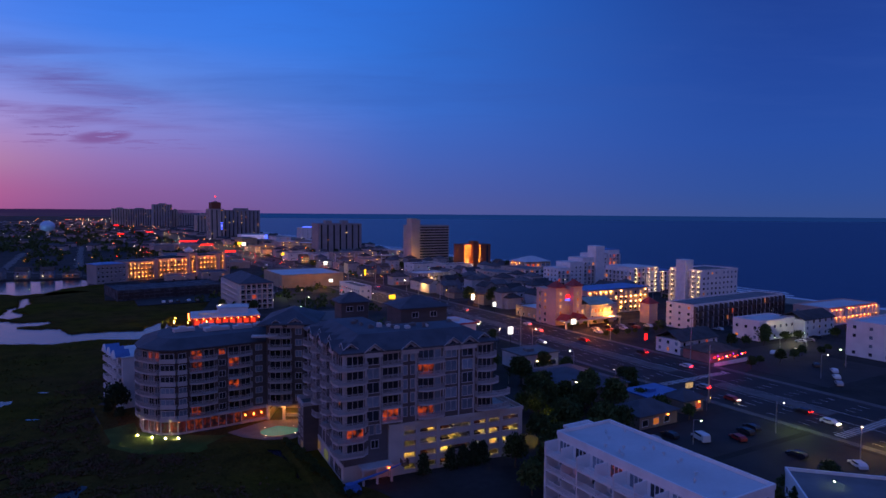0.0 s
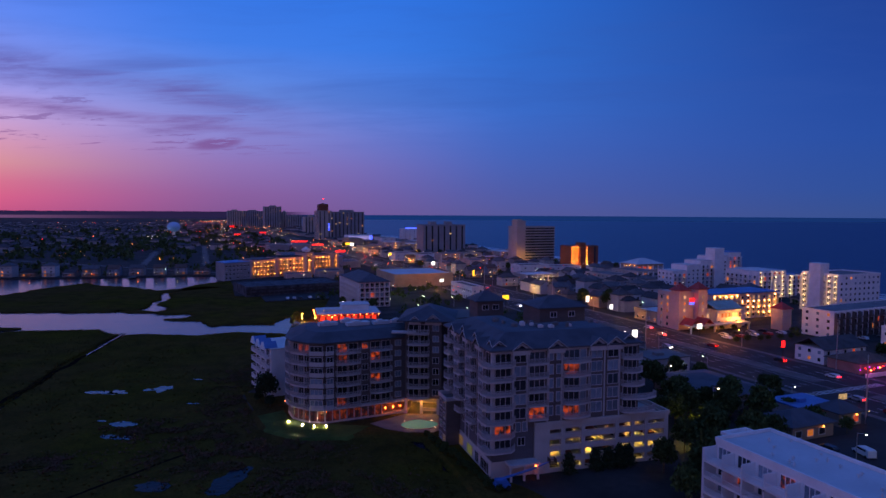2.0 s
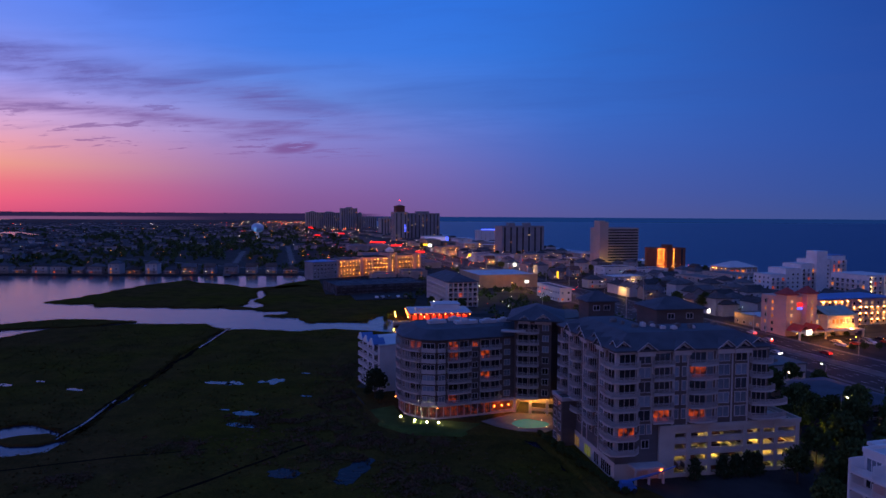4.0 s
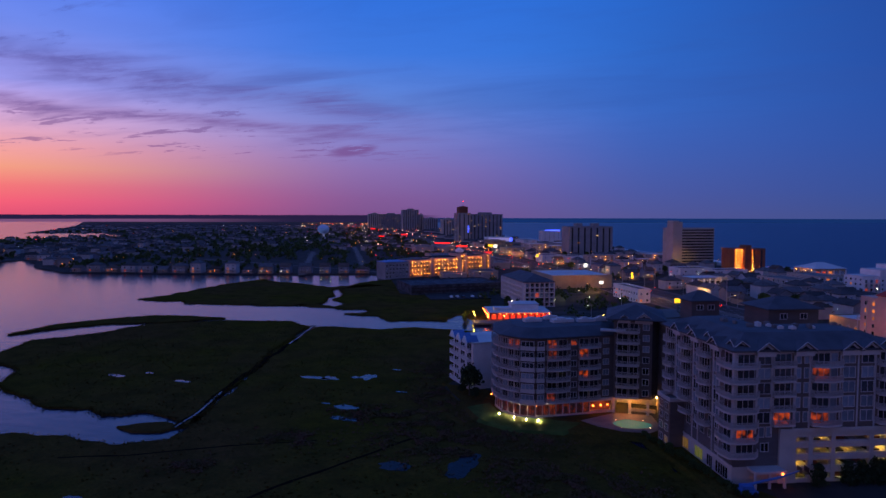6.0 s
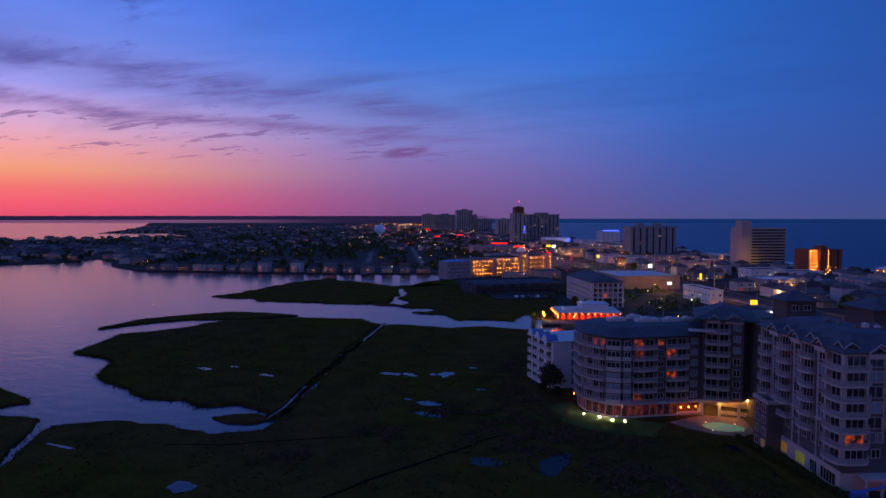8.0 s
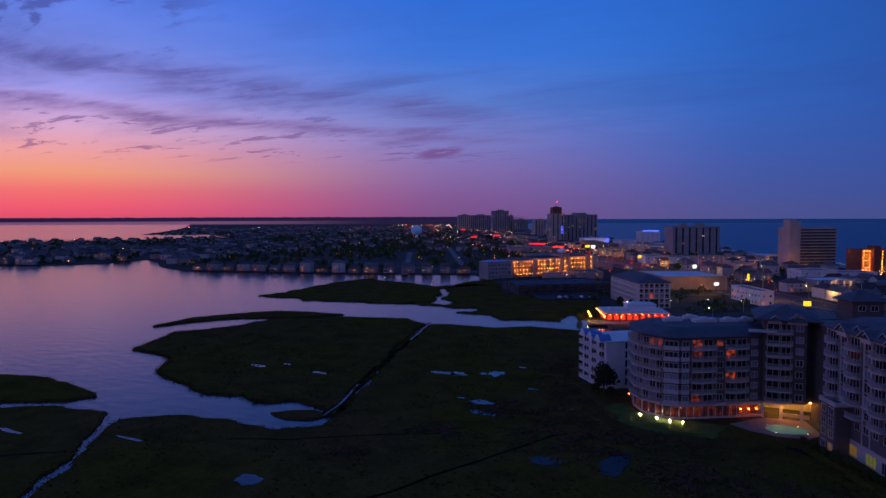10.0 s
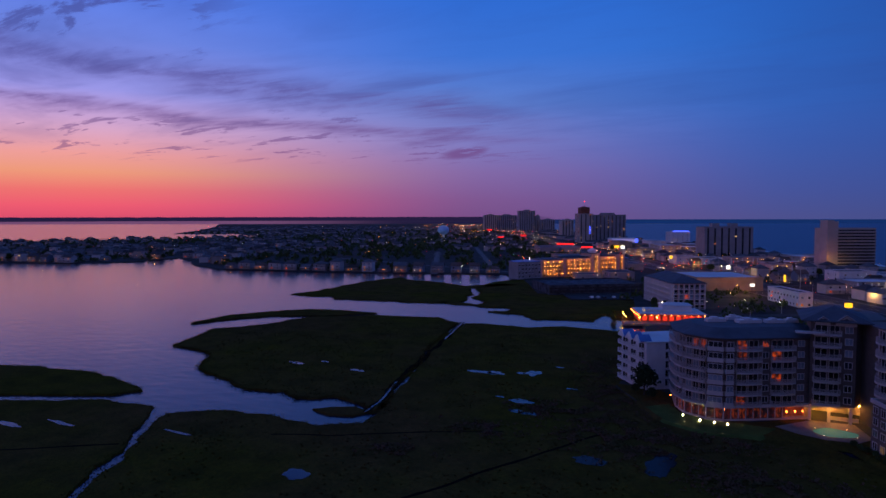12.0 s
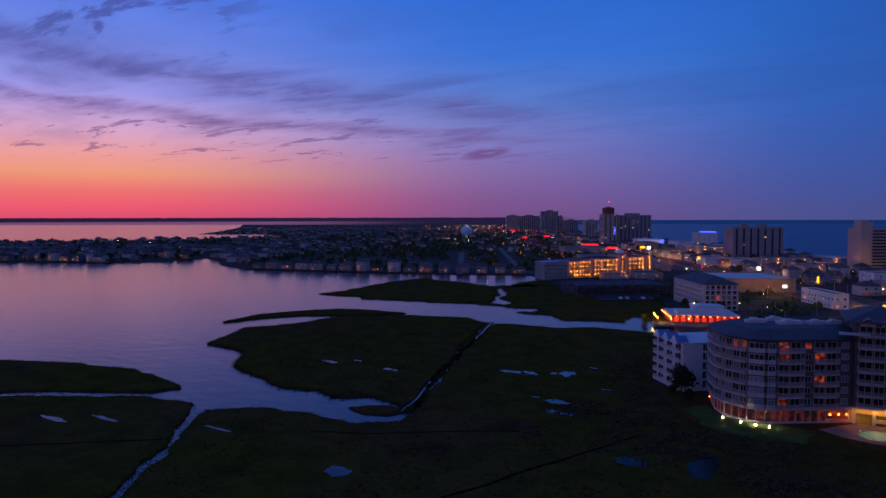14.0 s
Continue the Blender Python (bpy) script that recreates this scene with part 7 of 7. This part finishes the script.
for x, y, s in ((-131, 297, 0.4), (-133, 304, 0.45), (-129, 292, 0.35), (-134, 311, 0.5)):
    plant(1, x, y, s, 0.6)
for i in range(22):
    t = i / 21
    plant(1, -39 + 20 * t + R4.uniform(-1.2, 0.4), 149 - 29 * t + R4.uniform(-1.5, 0.5), R4.uniform(0.18, 0.34), 0.8)
for i in range(90):
    x, y = R4.choice(placed)
    plant(R4.choice((0, 1, 2, 2)), x + R4.choice((-9, 9)) + R4.uniform(-2, 2), y + R4.uniform(-9, 9), R4.uniform(0.6, 1.0))
wm = Mesh()
for i in range(7000):
    u, v = R4.uniform(540, 2600), R4.uniform(-1300, 150)
    x, y = P(u, v)
    if not inside(x, y, town_core) or not inside(x - 14, y - 14, town_core) or not free(u, v, 5):
        continue
    s = R4.uniform(1.9, 3.9)
    if x < -1250 and i % 3:
        continue
    for q in range(14):
        p = Vector((x, y, 1 + s * 0.9)) + Vector((R4.gauss(0, 0.6), R4.gauss(0, 0.6), R4.gauss(0, 0.45))) * s
        e = Euler((R4.uniform(0, 6), R4.uniform(0, 6), R4.uniform(0, 6))).to_matrix()
        t = s * 0.42
        wm.add([p + e @ Vector(c) for c in ((-t, -t, 0), (t, -t * 0.7, 0), (t * 0.7, t, 0.2), (-t, t * 0.6, 0))], [(0, 1, 2, 3)])
for i in range(2400):
    u, v = R4.uniform(200, 1000), R4.uniform(60, 385)
    x, y = P(u, v)
    if not free(u, v, 2) or any(math.hypot(x - a, y - b) < 8 for a, b in placed) or R4.random() < 0.25 or (v > 200 and i % 3) or any(abs(u - s_) < 6 for s_ in (228, 338, 480, 640, 800, 232)):
        continue
    s = R4.uniform(1.2, 2.6)
    for q in range(26):
        p = Vector((x, y, 1 + s * 0.9)) + Vector((R4.gauss(0, 0.6), R4.gauss(0, 0.6), R4.gauss(0, 0.45))) * s
        e = Euler((R4.uniform(0, 6), R4.uniform(0, 6), R4.uniform(0, 6))).to_matrix()
        t = s * 0.3
        wm.add([p + e @ Vector(c) for c in ((-t, -t, 0), (t, -t * 0.7, 0), (t * 0.7, t, 0.2), (-t, t * 0.6, 0))], [(0, 1, 2, 3)])
struct("woods", with_mat(wm.data("woods"), LEAF), "dark garden trees between the distant houses", "trees", kind="stuff")
# marsh shrubs and reeds
rm_ = Mesh()
for i in range(46000):
    if i % 3 == 0:
        pl = marsh_polys[R4.choice((0, 0, 1, 1, 2, 3, 4, 5, 6))]
        x, y = pl[R4.randrange(len(pl))]
        x, y = x + R4.gauss(0, 0.7), y + R4.gauss(0, 0.7)
        s = R4.uniform(0.15, 0.4)
    else:
        x, y = R4.uniform(-330, -20), R4.uniform(30, 330)
        if not any(inside(x, y, mp_) for mp_ in marshes[:3]):
            continue
        if R4.random() > 0.35 + noise.noise((x * 0.05, y * 0.05, 3)):
            continue
        s = R4.uniform(0.25, 0.6)
    a = R4.uniform(0, math.tau)
    for q in range(3):
        c_, n_ = math.cos(a + q * 2.1), math.sin(a + q * 2.1)
        t = R4.uniform(0.5, 0.8)
        rm_.add([(x + n_ * s * 0.5, y - c_ * s * 0.5, 0.5), (x - n_ * s * 0.5, y + c_ * s * 0.5, 0.5), (x + c_ * s * t - n_ * s * 0.2, y + n_ * s * t + c_ * s * 0.2, 0.53 + s * 0.55), (x + c_ * s * t + n_ * s * 0.25, y + n_ * s * t - c_ * s * 0.25, 0.53 + s * 0.5)], [(0, 1, 2, 3)])
struct("reeds", with_mat(rm_.data("reeds"), MARSH), "rough tufts of marsh grass", "grass", kind="stuff")
# brown brush in drifts near the buildings
bm_ = Mesh()
for cx, cy, rx, ry, n in ((-100.7, 143.4, 15, 7, 900), (-108, 197, 8, 14, 500), (-84, 128, 14, 9, 900), (-55, 118, 16, 9, 800), (-97, 166, 9, 12, 450), (-118, 120, 9, 5, 260), (-70, 139, 12, 5, 500), (-40, 108, 16, 8, 600), (-128, 99, 8, 4, 160)):
    for i in range(n * 2):
        x, y = R4.gauss(cx, rx * 0.6), R4.gauss(cy, ry * 0.6)
        if noise.noise((x * 0.16, y * 0.16, 8)) < -0.12 or not inside(x, y, marshes[0]) or (-82 < x < -55 and 142 < y) or 5 > math.hypot(x + 74.5, y - 118):
            continue
        s = R4.uniform(0.2, 0.5)
        for q in range(6):
            p = Vector((x, y, 0.6 + s * 0.5)) + Vector((R4.gauss(0, 0.6), R4.gauss(0, 0.6), R4.gauss(0, 0.3))) * s
            e = Euler((R4.uniform(-0.9, 0.9), R4.uniform(-0.9, 0.9), R4.uniform(0, 6))).to_matrix()
            t = s * 0.4
            bm_.add([p + e @ Vector(c) for c in ((-t, -t, 0), (t, -t * 0.7, 0), (t * 0.7, t, 0.1), (-t, t * 0.6, 0))], [(0, 1, 2, 3)])
struct("brush", with_mat(bm_.data("brush"), BRUSH), "brown and olive scrub on the marsh edge", "brush", kind="stuff")

# ---- cars ----
def car(paint, label, van=False):
    root = thing("car", pose(0, 0, -90), label, "van" if van else "car", "cars")
    L, Wd = (5.4, 2.0) if van else (4.5, 1.8)
    prof = [(-L / 2, 0.35), (L / 2, 0.35), (L / 2, 0.8), (L / 2 - 0.9, 0.95), (L / 2 - 1.5, 1.9 if van else 1.4), (-L / 2 + 0.7, 2.1 if van else 1.42), (-L / 2 + 0.1, 1.9 if van else 0.95)]
    n = len(prof)
    part("body", Mesh().add([(x, -Wd / 2, z) for x, z in prof] + [(x, Wd / 2, z) for x, z in prof], [tuple(reversed(range(n)))[::-1], tuple(range(n, 2 * n))[::-1]] + [(i, n + i, n + (i + 1) % n, (i + 1) % n) for i in range(n)]).data("body", paint), root)
    part("glass", Mesh().box(-L / 2 + 0.9, L / 2 - 1.5, -Wd / 2 - 0.01, Wd / 2 + 0.01, 0.98 if not van else 1.4, 1.32 if not van else 1.85).data("glass", GLASS), root)
    for x in (-L / 2 + 0.85, L / 2 - 0.85):
        for y in (-Wd / 2, Wd / 2):
            part("wheel", cached("wheel", lambda: Mesh().tube((0, -0.11, 0), (0, 0.11, 0), 0.33, 0.33, 10).data("wheel", mat("tyre", (0.02, 0.02, 0.02), 0.9))), root, pose(x, y, 0.33))
    return root


CARS = [car(mat("car_white", (0.7, 0.7, 0.7), 0.3, var=0.05), "white parked car"), car(mat("car_black", (0.03, 0.03, 0.035), 0.25, var=0.05), "black car"), car(mat("car_red", (0.3, 0.02, 0.02), 0.3, var=0.05), "dark red car"), car(mat("car_silver", (0.4, 0.41, 0.42), 0.3, 0.4, var=0.05), "silver car")]
VAN = car(mat("car_white", (0.7, 0.7, 0.7)), "white delivery van parked in the lot", True)
for c_, lab in zip(CARS, ("white saloon car parked on asphalt", "black saloon car parked on asphalt", "dark red car parked on asphalt", "silver car parked on asphalt")):
    tagged(c_, lab)
for i, c_ in enumerate(CARS):
    c_.matrix_basis = at(640 + 8 * i, 70, 1.04)
VAN.matrix_basis = at(101, 129, 1.03, 70)
for k, u, v, a in ((2, 96.5, 137, 75), (1, 98.5, 143, 80), (1, 99.5, 147, 80), (1, 83, 139, 95), (0, 73, 145, 60), (0, 66, 140, 60), (3, 106, 118, 90), (1, 106, 124, 90), (0, 117, 219, 40), (0, 122, 227, 40), (3, 112, 211, 40), (1, 130, 230, 40), (0, 150, 236, 20), (3, 148, 248, 20),
                   (1, 150, 255, 20), (0, 158, 268, 110), (3, 158, 274, 110), (1, 160, 282, 110), (0, 194, 262, 90), (3, 194, 275, 90), (1, 194, 290, 90), (0, 410, 44, 90), (3, 410, 48, 90), (1, 410, 52, 90), (0, 410, 58, 90), (3, 410, 63, 90), (0, 421, 98, 90), (1, 421, 104, 90), (3, 421, 112, 90), (0, 235, 296, 60), (3, 233, 304, 60)):
    copy_thing(CARS[k], at(u, v, 1.04, a))


def moving(k, u, v, away):
    c_ = copy_thing(CARS[k], at(u, v, 1.07, 90 if away else -90))
    for y in (-0.6, 0.6):
        if away:
            lamp_at(c_, pose(-2.28, y, 0.8), glow_mat("tail_lamp", (255, 20, 12), 30.0, 0.3), 0.14, "tail_lamp")
        else:
            lamp_at(c_, pose(2.25, y, 0.65), glow_mat("head_lamp", (255, 240, 215), 50.0, 0.3), 0.14, "head_lamp")


for i, (u, v, aw) in enumerate(((92, 169, 0), (101, 172, 1), (118, 165, 0), (131, 169, 1), (152, 187, 1), (176, 191, 1), (205, 187, 1), (232, 184, 1), (248, 190, 1), (262, 169, 0), (266, 172, 0), (300, 187, 1), (332, 166, 0), (345, 191, 1), (390, 169, 0), (420, 187, 1), (455, 165, 0), (500, 190, 1),
                                (540, 170, 0), (590, 187, 1), (640, 166, 0), (700, 190, 1), (760, 187, 1), (210, 168, 0))):
    moving(i % 4, u, v, aw)

# cars and hedge trees before the red-gabled hotel
for i in range(9):
    copy_thing(CARS[(i * 3) % 4], at(216 + (i % 2) * 6, 206 + 4.1 * i, 1.04, 90 + R4.uniform(-4, 4)))
for i in range(12):
    x, y = P(206 + R4.uniform(-1, 1) if i < 7 else 232 + R4.uniform(-1, 1), 202 + 6 * (i % 7))
    plant(R4.choice((0, 1)), x, y, R4.uniform(0.32, 0.5))
# blue boom lift in front of the condominium
bl = thing("boom_lift", pose(-19.0, 121.6, 1.0, 0, 0, 20), "blue boom lift with a raised arm", "boom lift")
BLUE = mat("machine_blue", (0.05, 0.17, 0.5), 0.45, var=0.2, scale=1.5)
part("chassis", Mesh().box(-1.6, 1.6, -1.0, 1.0, 0.5, 1.1).box(-1.3, 0.9, -0.8, 0.8, 1.1, 2.0).data("chassis", BLUE), bl)
for x in (-1.1, 1.1):
    for y in (-1.05, 1.05):
        part("wheel", cached("bigwheel", lambda: Mesh().tube((0, -0.18, 0), (0, 0.18, 0), 0.5, 0.5, 12).data("wheel", mat("tyre", (0.02, 0.02, 0.02), 0.9))), bl, pose(x, y, 0.5))
part("boom", Mesh().tube((-1.0, 0, 1.8), (6.4, 0.2, 3.4), 0.28, 0.22, 6).tube((6.2, 0.2, 3.35), (10.2, 0.4, 4.6), 0.18, 0.14, 6).data("boom", BLUE), bl)
part("basket", Mesh().box(10.0, 11.4, -0.5, 1.2, 4.2, 4.35).box(10.0, 10.06, -0.5, 1.2, 4.3, 5.4).box(11.34, 11.4, -0.5, 1.2, 4.3, 5.4).box(10.0, 11.4, -0.5, -0.44, 5.3, 5.4).data("basket", DARKMETAL), bl)

# utility poles
for u, v in ((160, 199.3), (84, 200.2), (210, 157.0), (250, 199.4), (300, 157), (350, 199.4), (400, 157.2), (450, 199.5), (520, 157), (580, 199.4), (120, 157.0)):
    up = thing("utility_pole", at(u, v, 1.0), "tall grey utility pole beside the highway", "pole", "utility poles")
    part("mast", cached("upole", lambda: Mesh().tube((0, 0, -0.3), (0, 0, 17), 0.2, 0.11, 8).data("mast", METAL)), up)
    part("crossarm", cached("uarm", lambda: Mesh().box(-1.3, 1.3, -0.07, 0.07, 15.6, 15.8).data("crossarm", WOOD)), up)
